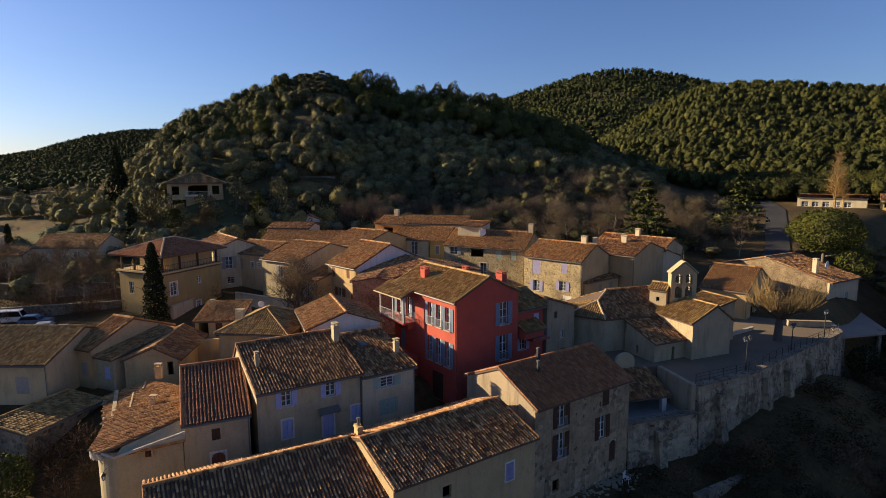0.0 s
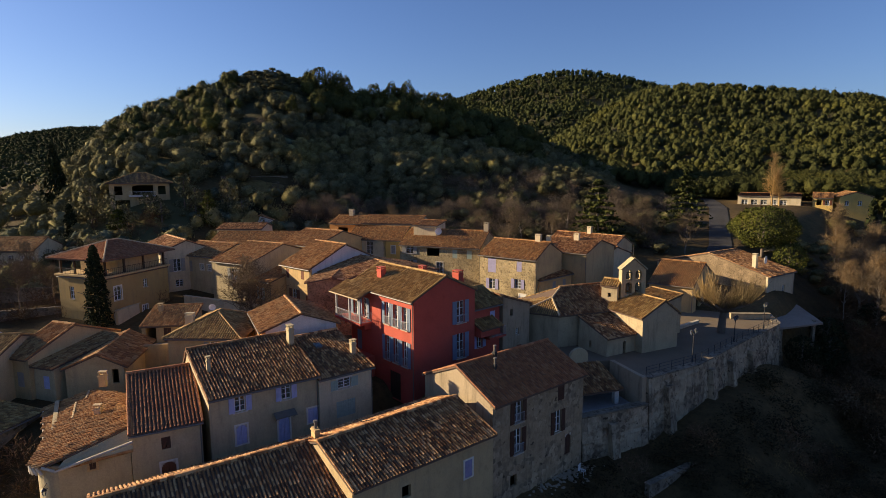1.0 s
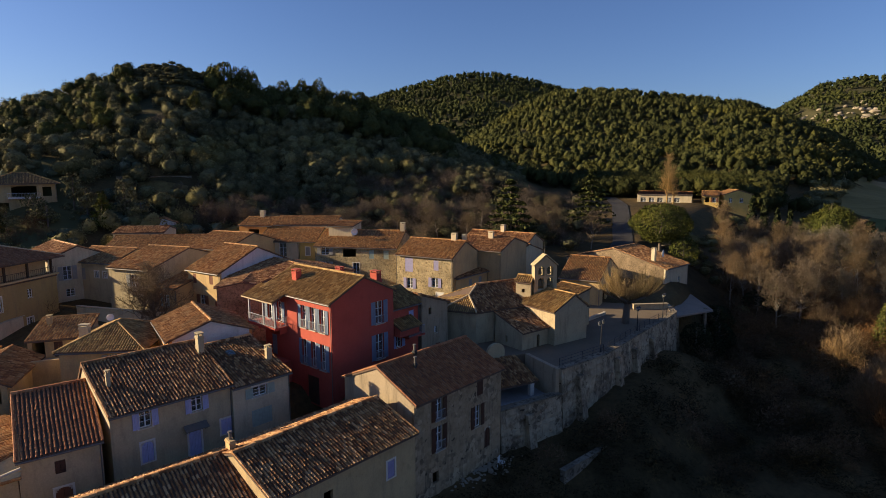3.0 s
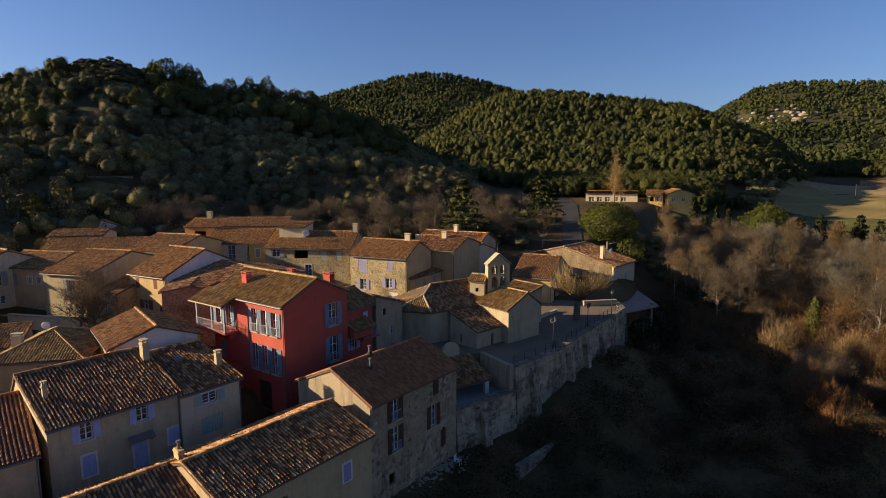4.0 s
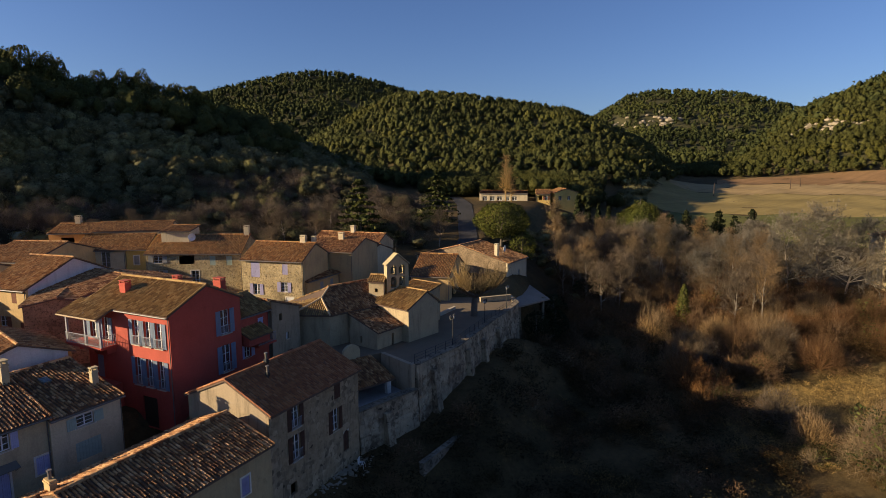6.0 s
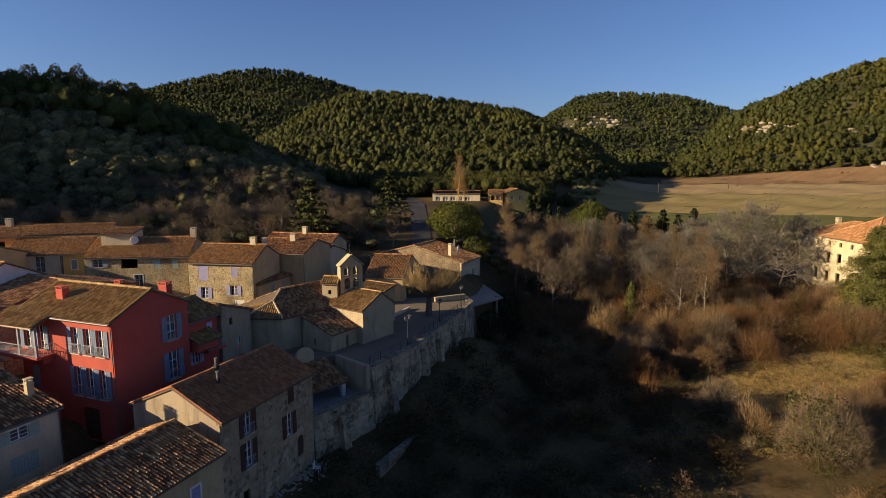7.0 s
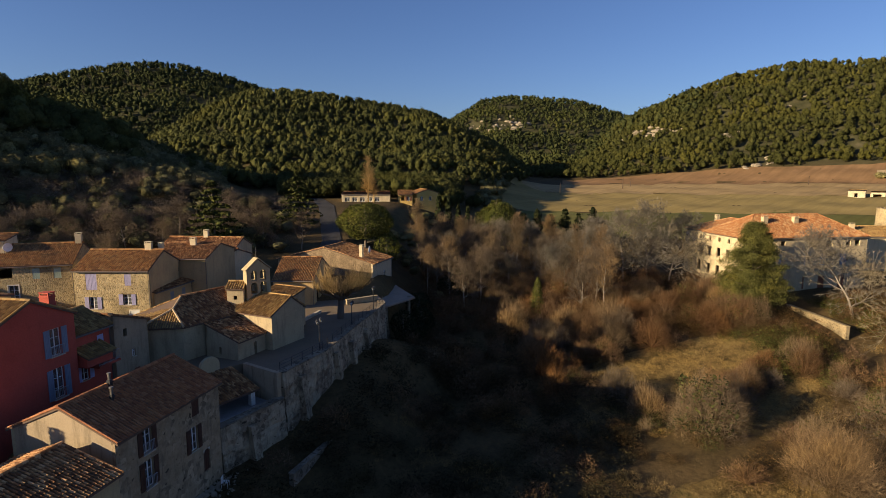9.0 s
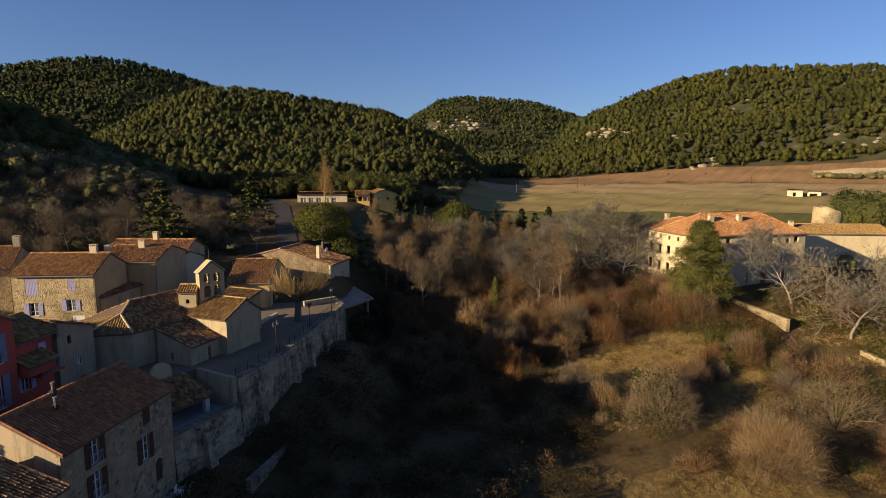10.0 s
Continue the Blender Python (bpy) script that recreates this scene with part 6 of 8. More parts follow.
def car(x, y, z, turn, colour, label, van=False):
    root = empty("car", pose(x, y, z, 0, 0, turn), label, "car", "parked cars")
    L, Wd, H1, H2 = (4.7, 1.8, 1.0, 1.9) if van else (4.1, 1.7, 0.85, 1.45)
    bm = bmesh.new()
    prof = [(0, 0.3), (L, 0.3), (L, 0.75), (L * 0.98, H1), (0.02, H1), (0, 0.6)]
    cab = [(L * 0.02, H1), (L * (0.80 if van else 0.72), H1), (L * (0.72 if van else 0.55), H2), (L * (0.03 if van else 0.14), H2)]
    for shape, y0, y1 in ((prof, 0, Wd), (cab, 0.12, Wd - 0.12)):
        a, b = [bm.verts.new((px, y0, pz)) for px, pz in shape], [bm.verts.new((px, y1, pz)) for px, pz in shape]
        bm.faces.new(a)
        bm.faces.new(b[::-1])
        for i in range(len(shape)):
            bm.faces.new((a[i], b[i], b[(i + 1) % len(shape)], a[(i + 1) % len(shape)]))
    bmesh.ops.bevel(bm, geom=bm.edges[:], offset=0.06, segments=2, affect="EDGES")
    part("body", bm, colour, root)
    bm = bmesh.new()
    x0, x1, x2, x3 = cab[0][0] + 0.15, cab[1][0] - 0.12, cab[2][0] - 0.05, cab[3][0] + 0.1
    for yy in (0.10, Wd - 0.10):
        vs = [bm.verts.new((px, yy + (0.005 if yy > 1 else -0.005), pz)) for px, pz in ((x0, H1 + 0.05), (x1, H1 + 0.05), (x2, H2 - 0.12), (x3, H2 - 0.12))]
        f = bm.faces.new(vs)
    bmesh.ops.solidify(bm, geom=bm.faces[:], thickness=0.02)
    part("side_window", bm, M["glass_dark"], root)
    bm = bmesh.new()
    vs = [bm.verts.new(p) for p in ((cab[1][0] + 0.01, 0.2, H1 + 0.06), (cab[1][0] + 0.01, Wd - 0.2, H1 + 0.06), (cab[2][0] + 0.05, Wd - 0.25, H2 - 0.1), (cab[2][0] + 0.05, 0.25, H2 - 0.1))]
    bm.faces.new(vs)
    bmesh.ops.solidify(bm, geom=bm.faces[:], thickness=-0.03)
    part("windscreen", bm, M["glass_dark"], root)
    for px in (0.8, L - 0.8):
        for yy in (0.0, Wd - 0.2):
            bm = bmesh.new()
            tube(bm, (px, yy - 0.01, 0.32), (px, yy + 0.21, 0.32), 0.32, 0.32, 14)
            wheel = part("wheel", bm, M["iron"], root)
            bm = bmesh.new()
            tube(bm, (px, yy - 0.02, 0.32), (px, yy + 0.22, 0.32), 0.19, 0.19, 12)
            part("rim", bm, M["zinc"], wheel)


M["glass_dark"] = plain("car_glass", (0.02, 0.025, 0.03), 0.08)
white_car, blue_car, grey_car = paint("white_car_paint", (0.65, 0.65, 0.64), 0.3, 0.05), paint("blue_car_paint", (0.10, 0.14, 0.20), 0.3, 0.05), paint("grey_car_paint", (0.25, 0.25, 0.26), 0.3, 0.05)
car(-64.2, 77.0, gz(-62, 77), 15, white_car, "white van parked on the square", True)
car(-60.2, 76.4, gz(-59, 77), 12, blue_car, "dark blue car parked on the square")
car(-51.6, 70.8, gz(-49, 71), 30, white_car, "white car parked on the square")
car(-55.8, 73.0, gz(-54, 73), 20, grey_car, "grey car parked on the square")
car(-38.4, 43.2, gz(-37, 44), 60, white_car, "white van parked on the lane", True)
# road up the valley
bm = bmesh.new()
line = [(52, 98), (60, 103), (67, 112.5), (73, 123.5), (79.6, 135.3), (86.5, 148), (93, 163), (100, 180)]
rows = []
for i in range(41):
    f = i / 40 * (len(line) - 1)
    k = min(int(f), len(line) - 2)
    a, b = Vector(line[k]), Vector(line[k + 1])
    p, d = a.lerp(b, f - k), (b - a).normalized()
    rows.append([bm.verts.new((p.x + d.y * w, p.y - d.x * w, gz(p.x + d.y * w, p.y - d.x * w) + 0.12)) for w in (-2.2, 0, 2.2)])
for a, b in zip(rows[:-1], rows[1:]):
    for j in (0, 1):
        bm.faces.new((a[j], a[j + 1], b[j + 1], b[j]))
bmesh.ops.solidify(bm, geom=bm.faces[:], thickness=0.3)
M["road"] = stucco("road_asphalt", (0.12, 0.115, 0.11), 0.3, (0.07, 0.07, 0.068))
tagged(part("road", bm, M["road"]), "narrow grey asphalt road climbing the valley", "road", kind="structure")

# ---------------------------------------------------------------- poles in the fields, a garden chair
for x, y, h in ((296.2, 172.9, 6.5), (359.3, 96.5, 5.0), (247.7, 181.3, 6.5), (308.0, 174.7, 5.0)):
    pole = empty("utility_pole", pose(x, y, gz(x, y), 0, 0, 30), "thin wooden utility pole in the fields", "pole", "utility poles")
    bm = bmesh.new()
    tube(bm, (0, 0, -0.5), (0, 0, h), 0.22, 0.14, 8)
    part("post", bm, M["wood_dark"], pole)
    bm = bmesh.new()
    box(bm, -0.9, -0.08, h - 0.7, 0.9, 0.08, h - 0.5)
    part("crossarm", bm, M["wood_dark"], pole)
chair = empty("garden_chair", pose(16.6, 47.3, gz(16.6, 47.3) + 0.02, 0, 0, 50), "white plastic garden chair on the rubble", "chair")
for x, y in ((-0.25, -0.25), (0.25, -0.25), (-0.25, 0.25), (0.25, 0.25)):
    bm = bmesh.new()
    tube(bm, (x * 1.15, y * 1.15, -0.1), (x, y, 0.44), 0.03, 0.025, 6)
    part("leg", bm, M["white_paint"], chair)
bm = bmesh.new()
box(bm, -0.28, -0.28, 0.44, 0.28, 0.28, 0.48)
part("seat", bm, M["white_paint"], chair)
for k in range(5):
    bm = bmesh.new()
    box(bm, -0.26 + 0.11 * k, 0.25, 0.48, -0.18 + 0.11 * k, 0.29, 0.92)
    part("slat", bm, M["white_paint"], chair)
bm = bmesh.new()
box(bm, -0.29, 0.24, 0.92, 0.29, 0.30, 0.98)
part("backrest", bm, M["white_paint"], chair)
# ---------------------------------------------------------------- plants
M["leaf_oak"] = foliage("holm_oak_leaves", (0.112, 0.104, 0.052), (0.190, 0.177, 0.088), (0.285, 0.264, 0.132), tuft=True)
M["leaf_pine"] = foliage("pine_needles", (0.048, 0.053, 0.018), (0.067, 0.072, 0.024), (0.094, 0.096, 0.034), 0.03, tuft=True)
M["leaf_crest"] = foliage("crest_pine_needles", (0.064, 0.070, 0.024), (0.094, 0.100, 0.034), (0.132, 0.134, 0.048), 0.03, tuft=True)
M["leaf_conifer"] = foliage("conifer_sprays", (0.030, 0.036, 0.012), (0.056, 0.063, 0.018), (0.088, 0.092, 0.028), 0.3)
M["twig_plane"] = foliage("plane_shoots", (0.14, 0.095, 0.048), (0.22, 0.155, 0.078), (0.31, 0.225, 0.12), 0.1)
M["leaf_scrub"] = foliage("low_scrub_leaves", (0.080, 0.078, 0.040), (0.140, 0.132, 0.068), (0.210, 0.195, 0.100), tuft=True)
M["leaf_slope"] = foliage("slope_pine_needles", (0.044, 0.047, 0.014), (0.058, 0.060, 0.018), (0.076, 0.076, 0.024), 0.02, tuft=True)
M["leaf_far"] = foliage("far_pine_needles", (0.030, 0.037, 0.014), (0.041, 0.048, 0.017), (0.055, 0.060, 0.022), 0.012)
M["leaf_bright"] = foliage("bright_pine_needles", (0.040, 0.047, 0.011), (0.066, 0.074, 0.017), (0.100, 0.103, 0.026), 0.2)
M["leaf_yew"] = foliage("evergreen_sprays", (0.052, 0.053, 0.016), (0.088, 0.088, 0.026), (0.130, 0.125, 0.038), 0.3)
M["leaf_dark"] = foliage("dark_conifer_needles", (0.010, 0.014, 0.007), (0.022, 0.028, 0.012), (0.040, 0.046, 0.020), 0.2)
M["leaf_green"] = foliage("bramble_leaves", (0.030, 0.036, 0.010), (0.075, 0.080, 0.020), (0.15, 0.14, 0.04), 0.15)
M["leaf_rust"] = foliage("rusty_leaves", (0.070, 0.036, 0.018), (0.130, 0.070, 0.034), (0.190, 0.110, 0.055), 0.12)
M["leaf_olive"] = foliage("olive_leaves", (0.06, 0.07, 0.045), (0.12, 0.135, 0.085), (0.2, 0.21, 0.14), 0.1)
M["twig_brown"] = foliage("brown_twigs", (0.092, 0.054, 0.030), (0.140, 0.086, 0.048), (0.20, 0.130, 0.075), 0.1)
M["twig_dull"] = foliage("dull_twigs", (0.10, 0.076, 0.055), (0.155, 0.12, 0.088), (0.22, 0.175, 0.13), 0.08)
M["twig_ash"] = foliage("ash_twigs", (0.088, 0.066, 0.045), (0.145, 0.110, 0.077), (0.205, 0.160, 0.115), 0.08)
M["twig_pale"] = foliage("pale_twigs", (0.11, 0.095, 0.074), (0.17, 0.148, 0.118), (0.24, 0.21, 0.17), 0.08)
M["twig_gold"] = foliage("golden_twigs", (0.16, 0.10, 0.045), (0.30, 0.20, 0.09), (0.42, 0.30, 0.15), 0.1)
M["twig_tan"] = foliage("tan_twigs", (0.115, 0.077, 0.043), (0.18, 0.124, 0.070), (0.255, 0.18, 0.108), 0.08)
M["bark"] = stucco("bark", (0.15, 0.12, 0.095), 0.5)
M["bark_pale"] = stucco("pale_bark", (0.25, 0.21, 0.165), 0.5)
M["straw"] = foliage("dry_grass", (0.17, 0.115, 0.045), (0.26, 0.18, 0.072), (0.36, 0.26, 0.115), 0.06)
vr = np.random.default_rng(11)


def leaf_quads(centres, size, flat=0.0, out=None, loose=0.45):
    """Leaf sprays about the given centres: (n, 4, 3). out: the way that each one roughly faces."""
    n = len(centres)
    if out is None:
        a = vr.normal(size=(n, 3))
        a[:, 2] *= 1 - flat
        b = np.cross(a, vr.normal(size=(n, 3)))
    else:
        face = out + vr.normal(size=(n, 3)) * loose
        a = np.cross(face, vr.normal(size=(n, 3)))
        b = np.cross(face, a)
    a /= np.linalg.norm(a, axis=1, keepdims=True)
    b /= np.linalg.norm(b, axis=1, keepdims=True)
    s = (size * vr.uniform(0.6, 1.3, n))[:, None]
    return np.stack([centres - a * s * 0.5, centres + b * s * 0.32, centres + a * s * 0.5, centres - b * s * 0.32], 1)


def crown(n, size, lumps=9, low=0.25, squash=1.0, wide=0.5):
    """A crown of unit height: lumps of leaf sprays inside an uneven outline."""
    g = vr.uniform(0, 6.283, lumps)
    h = vr.uniform(low, 0.92, lumps)
    r = wide * np.sqrt(np.clip(1 - ((h - low) / (1 - low) * 1.15 - 0.25) ** 2, 0.05, 1)) * vr.uniform(0.35, 0.85, lumps)
    c = np.stack([r * np.cos(g), r * np.sin(g), h], 1)
    c = np.concatenate([c, [[0, 0, 0.55]]])
    rad = np.concatenate([vr.uniform(0.13, 0.24, lumps), [0.30]])
    pick = vr.choice(len(c), n, p=rad ** 2 / (rad ** 2).sum())
    d = vr.normal(size=(n, 3))
    d /= np.linalg.norm(d, axis=1, keepdims=True)
    d[:, 2] *= 0.8 * squash
    return leaf_quads(c[pick] + d * (rad[pick] * vr.uniform(0.65, 1.05, n))[:, None], size, out=d)


def dome(n, size, low=0.35, lumps=26, depth=0.16, loose=0.6):
    """A closed rounded crown of unit size, knobbly with many lumps of foliage."""
    d = vr.normal(size=(n, 3))
    d /= np.linalg.norm(d, axis=1, keepdims=True)
    knob = vr.normal(size=(lumps, 3))
    knob /= np.linalg.norm(knob, axis=1, keepdims=True)
    near = (d @ knob.T).max(1)
    r = 1 - depth * 2.2 * np.sqrt(np.clip(1 - near, 0, 1)) + vr.normal(0, 0.03, n)
    r *= vr.uniform(0.80, 1.0, n) ** 0.6
    p = d * r[:, None] * np.array([0.5, 0.5, (1 - low) / 2])
    p[:, 2] += (1 + low) / 2
    return leaf_quads(p, size, out=d, loose=loose)


def cone(n, size, wide=0.2, power=0.8):
    h = vr.uniform(0.03, 1, n)
    g = vr.uniform(0, 6.283, n)
    r = wide * (1 - h) ** power * (1 + 0.28 * np.sin(g * 5 + h * 31) * np.sin(g * 3 - h * 17)) * vr.uniform(0.75, 1.1, n)
    return leaf_quads(np.stack([r * np.cos(g), r * np.sin(g), h], 1), size, out=np.stack([np.cos(g), np.sin(g), 0.35 + 0 * g], 1), loose=0.6)


def spire(n, size, wide=0.45, arms=130):
    """A pyramidal conifer: rising feathery boughs that shorten towards a pointed top, with gaps between."""
    h = vr.uniform(0.10, 0.93, arms)
    g = np.arange(arms) * 2.39996 + vr.normal(0, 0.3, arms)
    reach = wide * (1 - h) ** 0.8 * np.minimum(1, 0.72 + 1.4 * h) * vr.uniform(0.74, 1.14, arms)
    k = vr.integers(0, arms, n)
    k = np.where(vr.uniform(0, 1, n) < 1.35 * reach[k] / wide + 0.15, k, vr.integers(0, arms, n))
    f = vr.uniform(0.08, 1, n) ** 0.6
    p = np.stack([np.cos(g[k]) * reach[k] * f, np.sin(g[k]) * reach[k] * f, h[k] + 0.16 * reach[k] * f ** 2], 1)
    thick = (0.020 + 0.055 * np.sin(np.pi * f) * reach[k] / wide)[:, None]
    p += vr.normal(size=(n, 3)) * thick * np.array([1, 1, 0.55])
    out = np.stack([np.cos(g[k]), np.sin(g[k]), 0.5 + 0 * f], 1)
    return leaf_quads(p, size, out=out, loose=0.7)


def tiers(n, size, wide=0.34, floors=9):
    """A cedar: shelves of needles with gaps between."""
    k = vr.integers(0, floors, n)
    h = 0.12 + 0.88 * (k + 0.5) / floors + vr.normal(0, 0.012, n)
    g = vr.uniform(0, 6.283, n)
    arms = 0.62 + 0.38 * np.cos(g * (3 + k % 3) + k * 1.7)
    r = wide * (1 - ((h - 0.1) / 0.92).clip(0, 0.98)) ** 0.75 * arms * np.sqrt(vr.uniform(0.05, 1, n)) * 1.25
    return leaf_quads(np.stack([r * np.cos(g), r * np.sin(g), h - 0.10 * r], 1), size, 0.7)


def scatter(templates, xyz, width, height):
    """Copies of the templates at xyz with a random turn: one array of quads (or triangles)."""
    out = []
    pick = vr.integers(0, len(templates), len(xyz))
    for k, t in enumerate(templates):
        m = pick == k
        n = int(m.sum())
        if not n:
            continue
        g = vr.uniform(0, 6.283, n)
        c, s = np.cos(g)[:, None, None], np.sin(g)[:, None, None]
        w, h = width[m][:, None, None], height[m][:, None, None]
        x, y, z = t[None, ..., 0], t[None, ..., 1], t[None, ..., 2]
        p = np.stack([(x * c - y * s) * w, (x * s + y * c) * w, z * h], -1) + xyz[m][:, None, None, :]
        out.append(p.reshape(-1, t.shape[1], 3))
    return np.concatenate(out)


def stuff(name, quads, material, label, category):
    k = quads.shape[1]
    me = faces_mesh(name, quads.reshape(-1, 3), np.arange(len(quads) * k).reshape(-1, k))
    return tagged(mesh_part(name, me, material), label, category, kind="stuff")


def spread(n, az0, az1, d0, d1, keep=None):
    az, d = np.radians(vr.uniform(az0, az1, n)), np.sqrt(vr.uniform(d0 ** 2, d1 ** 2, n))
    x, y = d * np.sin(az), d * np.cos(az)
    if keep is not None:
        m = keep(x, y, d, np.degrees(az))
        x, y = x[m], y[m]
    return np.stack([x, y, ground_z(x, y)], -1)


def patchy(x, y, scale, cut):
    return np.array([noise.noise(Vector((a / scale, b / scale, 3.3))) for a, b in zip(x, y)]) > cut


def bare_twigs(n, length, wide=0.5, lean=0.6):
    """Thin tapering shoots fanning from the ground and from low forks, unit size: triangles."""
    g, tilt = vr.uniform(0, 6.283, n), vr.uniform(0, 1, n) ** 0.7 * lean
    base_r, base_h = wide * 0.55 * np.sqrt(vr.uniform(0, 1, n)), vr.uniform(0, 0.55, n)
    b = np.stack([base_r * np.cos(g), base_r * np.sin(g), base_h * np.sqrt(np.clip(1 - (base_r / wide) ** 2, 0.1, 1)) * 1.2], 1)
    g2 = g + vr.normal(0, 0.7, n)
    d = np.stack([np.sin(tilt) * np.cos(g2), np.sin(tilt) * np.sin(g2), np.cos(tilt)], 1) * (length * vr.uniform(0.5, 1.1, n))[:, None]
    side = np.cross(d, vr.normal(size=(n, 3)))
    side /= np.linalg.norm(side, axis=1, keepdims=True)
    w = (0.008 * vr.uniform(0.6, 1.5, n))[:, None]
    return np.stack([b - side * w, b + side * w, b + d], 1)


def twig_cloud(n, length=0.2, low=0.0):
    """A leafless rounded bush of unit size: fine shoots all through a knobbly dome, as triangles."""
    d = vr.normal(size=(n, 3))
    d[:, 2] = np.abs(d[:, 2])
    d /= np.linalg.norm(d, axis=1, keepdims=True)
    r = vr.uniform(0.1, 1, n) ** 0.45 * (0.82 + 0.16 * np.sin(d[:, 0] * 6 + 1) * np.sin(d[:, 1] * 5))
    p = d * r[:, None] * np.array([0.5, 0.5, 0.85])
    p[:, 2] += low
    e = d * 0.6 + vr.normal(size=(n, 3)) * 0.45 + np.array([0, 0, 0.35])
    e *= (length * vr.uniform(0.5, 1.2, n) / np.linalg.norm(e, axis=1))[:, None]
    w = np.cross(e, vr.normal(size=(n, 3)))
    w *= 0.0075 / np.linalg.norm(w, axis=1, keepdims=True)
    return np.stack([p - w, p + w, p + e], 1)


# ---- woods on the hills
def puff(around, rings, low, lumps, depth=0.26, ragged=0.05):
    """A knobbly evergreen crown for the distance: uneven lobes with gaps between, as points and triangles."""
    g = (np.arange(around)[None, :] + 0.5 * (np.arange(rings + 1) % 2)[:, None]) * 6.28319 / around + vr.normal(0, 0.10, (rings + 1, around))
    h = np.linspace(0.0, 1.0, rings + 1)[:, None] * 3.0 + 0.07 + vr.normal(0, 0.05, (rings + 1, around))
    d = np.stack([np.sin(h) * np.cos(g), np.sin(h) * np.sin(g), -np.cos(h)], -1)
    knob = vr.normal(size=(lumps, 3)) * np.array([1, 1, 0.8]) + np.array([0, 0, 0.25])
    knob /= np.linalg.norm(knob, axis=1, keepdims=True)
    near = (d.reshape(-1, 3) @ knob.T).max(1).reshape(d.shape[:2])
    r = (1 - depth * 2.2 * np.sqrt(np.clip(1 - near, 0, 1))) * vr.uniform(0.90, 1.08, near.shape)
    p = d * r[..., None] * np.array([0.55, 0.55, (1 - low) / 2 * 1.05])
    p[..., 2] += (1 + low) / 2
    i, k = np.meshgrid(np.arange(rings), np.arange(around), indexing="ij")
    k2 = (k + 1) % around
    a, b, c, e = i * around + k, i * around + k2, (i + 1) * around + k2, (i + 1) * around + k
    f = np.concatenate([np.stack([a, b, c], -1).reshape(-1, 3), np.stack([a, c, e], -1).reshape(-1, 3)])
    return p.reshape(-1, 3) + vr.normal(0, ragged * 0.35, (p.size // 3, 3)), f


def fluffy(around, rings, low, lumps, n, size, depth=0.30):
    """A knobbly crown covered with small leaf sprays."""
    v, f = puff(around, rings, low, lumps, depth)
    mid = np.array([0, 0, (1 + low) / 2])
    v = mid + (v - mid) * 0.80
    q = dome(n, size, low, lumps + 3, depth * 0.8, 0.75)
    m = (q[:, 0] + q[:, 2]) / 2
    t = np.stack([q[:, 0], m + (q[:, 1] - m) * 1.8, q[:, 2]], 1).reshape(-1, 3)
    t = mid + (t - mid) * np.array([1.06, 1.06, 1.04])
    return np.concatenate([v, t]), np.concatenate([f, np.arange(len(t)).reshape(-1, 3) + len(v)])


oaks = [fluffy(8, 6, 0.0, 12, 300, 0.080, 0.32) for _ in range(9)]
pines = [fluffy(9, 6, 0.10, 12, 300, 0.075, 0.38) for _ in range(8)]
mid_pines = [fluffy(6, 4, 0.0, 8, 36, 0.14, 0.34) for _ in range(9)]
far_pines = [fluffy(4, 3, 0.0, 5, 14, 0.26) for _ in range(7)]


def grove(name, templates, pts, width, height, material):
    """Crowns of shared points, each turned at random, in one smooth mesh."""
    vs, fs, base = [], [], 0
    for x, w, h, k, g in zip(pts, width, height, vr.integers(0, len(templates), len(pts)), vr.uniform(0, 6.283, len(pts))):
        v, f = templates[k]
        c, q = math.cos(g), math.sin(g)
        vs.append(np.stack([(v[:, 0] * c - v[:, 1] * q) * w, (v[:, 0] * q + v[:, 1] * c) * w, v[:, 2] * h], 1) + x)
        fs.append(f + base)
        base += len(v)
    me = faces_mesh(name, np.concatenate(vs), np.concatenate(fs))
    me.polygons.foreach_set("use_smooth", np.ones(len(me.polygons), bool))
    return mesh_part(name, me, material)


def wood(name, label, templates, material, pts, h0, h1, aspect):
    h = vr.uniform(h0, h1, len(pts))
    pts = pts.copy()
    pts[:, 2] -= 0.06 * h
    if isinstance(templates[0], tuple):
        return tagged(grove(name, templates, pts, h * vr.uniform(0.8, 1.2, len(pts)) * aspect, h, material), label, "forest", kind="stuff")
    return stuff(name, scatter(templates, pts, h * vr.uniform(0.8, 1.2, len(pts)) * aspect, h), material, label, "forest")


def on_knoll(x, y, d, az):
    low = (d < 150 + 22 * smooth(2, 6, az)) & (az > -10)
    villa_gap = (np.hypot(x + 60, y - 130) < 15) | (np.hypot(x + 46, y - 140) < 13)
    scar = (az > -15.2) & (az < -9.8) & (d > 222)
    shelf = (az > -17.8) & (az < -10.8) & (d > 138) & (d < 157)
    return ~low & ~villa_gap & ~scar & ~shelf & ~((az < -24) & (d < 150)) & patchy(x, y, 22, -0.42)


LEDGES = [(636, 574, 16, 16, 3.64), (647, 555, 14, 12, 3.47), (607, 601, 14, 8, 2.77), (479, 269, 9, 16, 2.25), (472, 248, 9, 14, 2.25), (474, 230, 8, 10, 1.9), (472, 209, 7, 6, 1.74), (448, 178, 6, 8, 1.57), (402, 141, 6, 10, 1.57), (417, 143, 5, 6, 1.39), (480, 77, 10, 6, 1.24), (476, 57, 12, 6, 1.36), (528, 155, 12, 4, 1.61)]


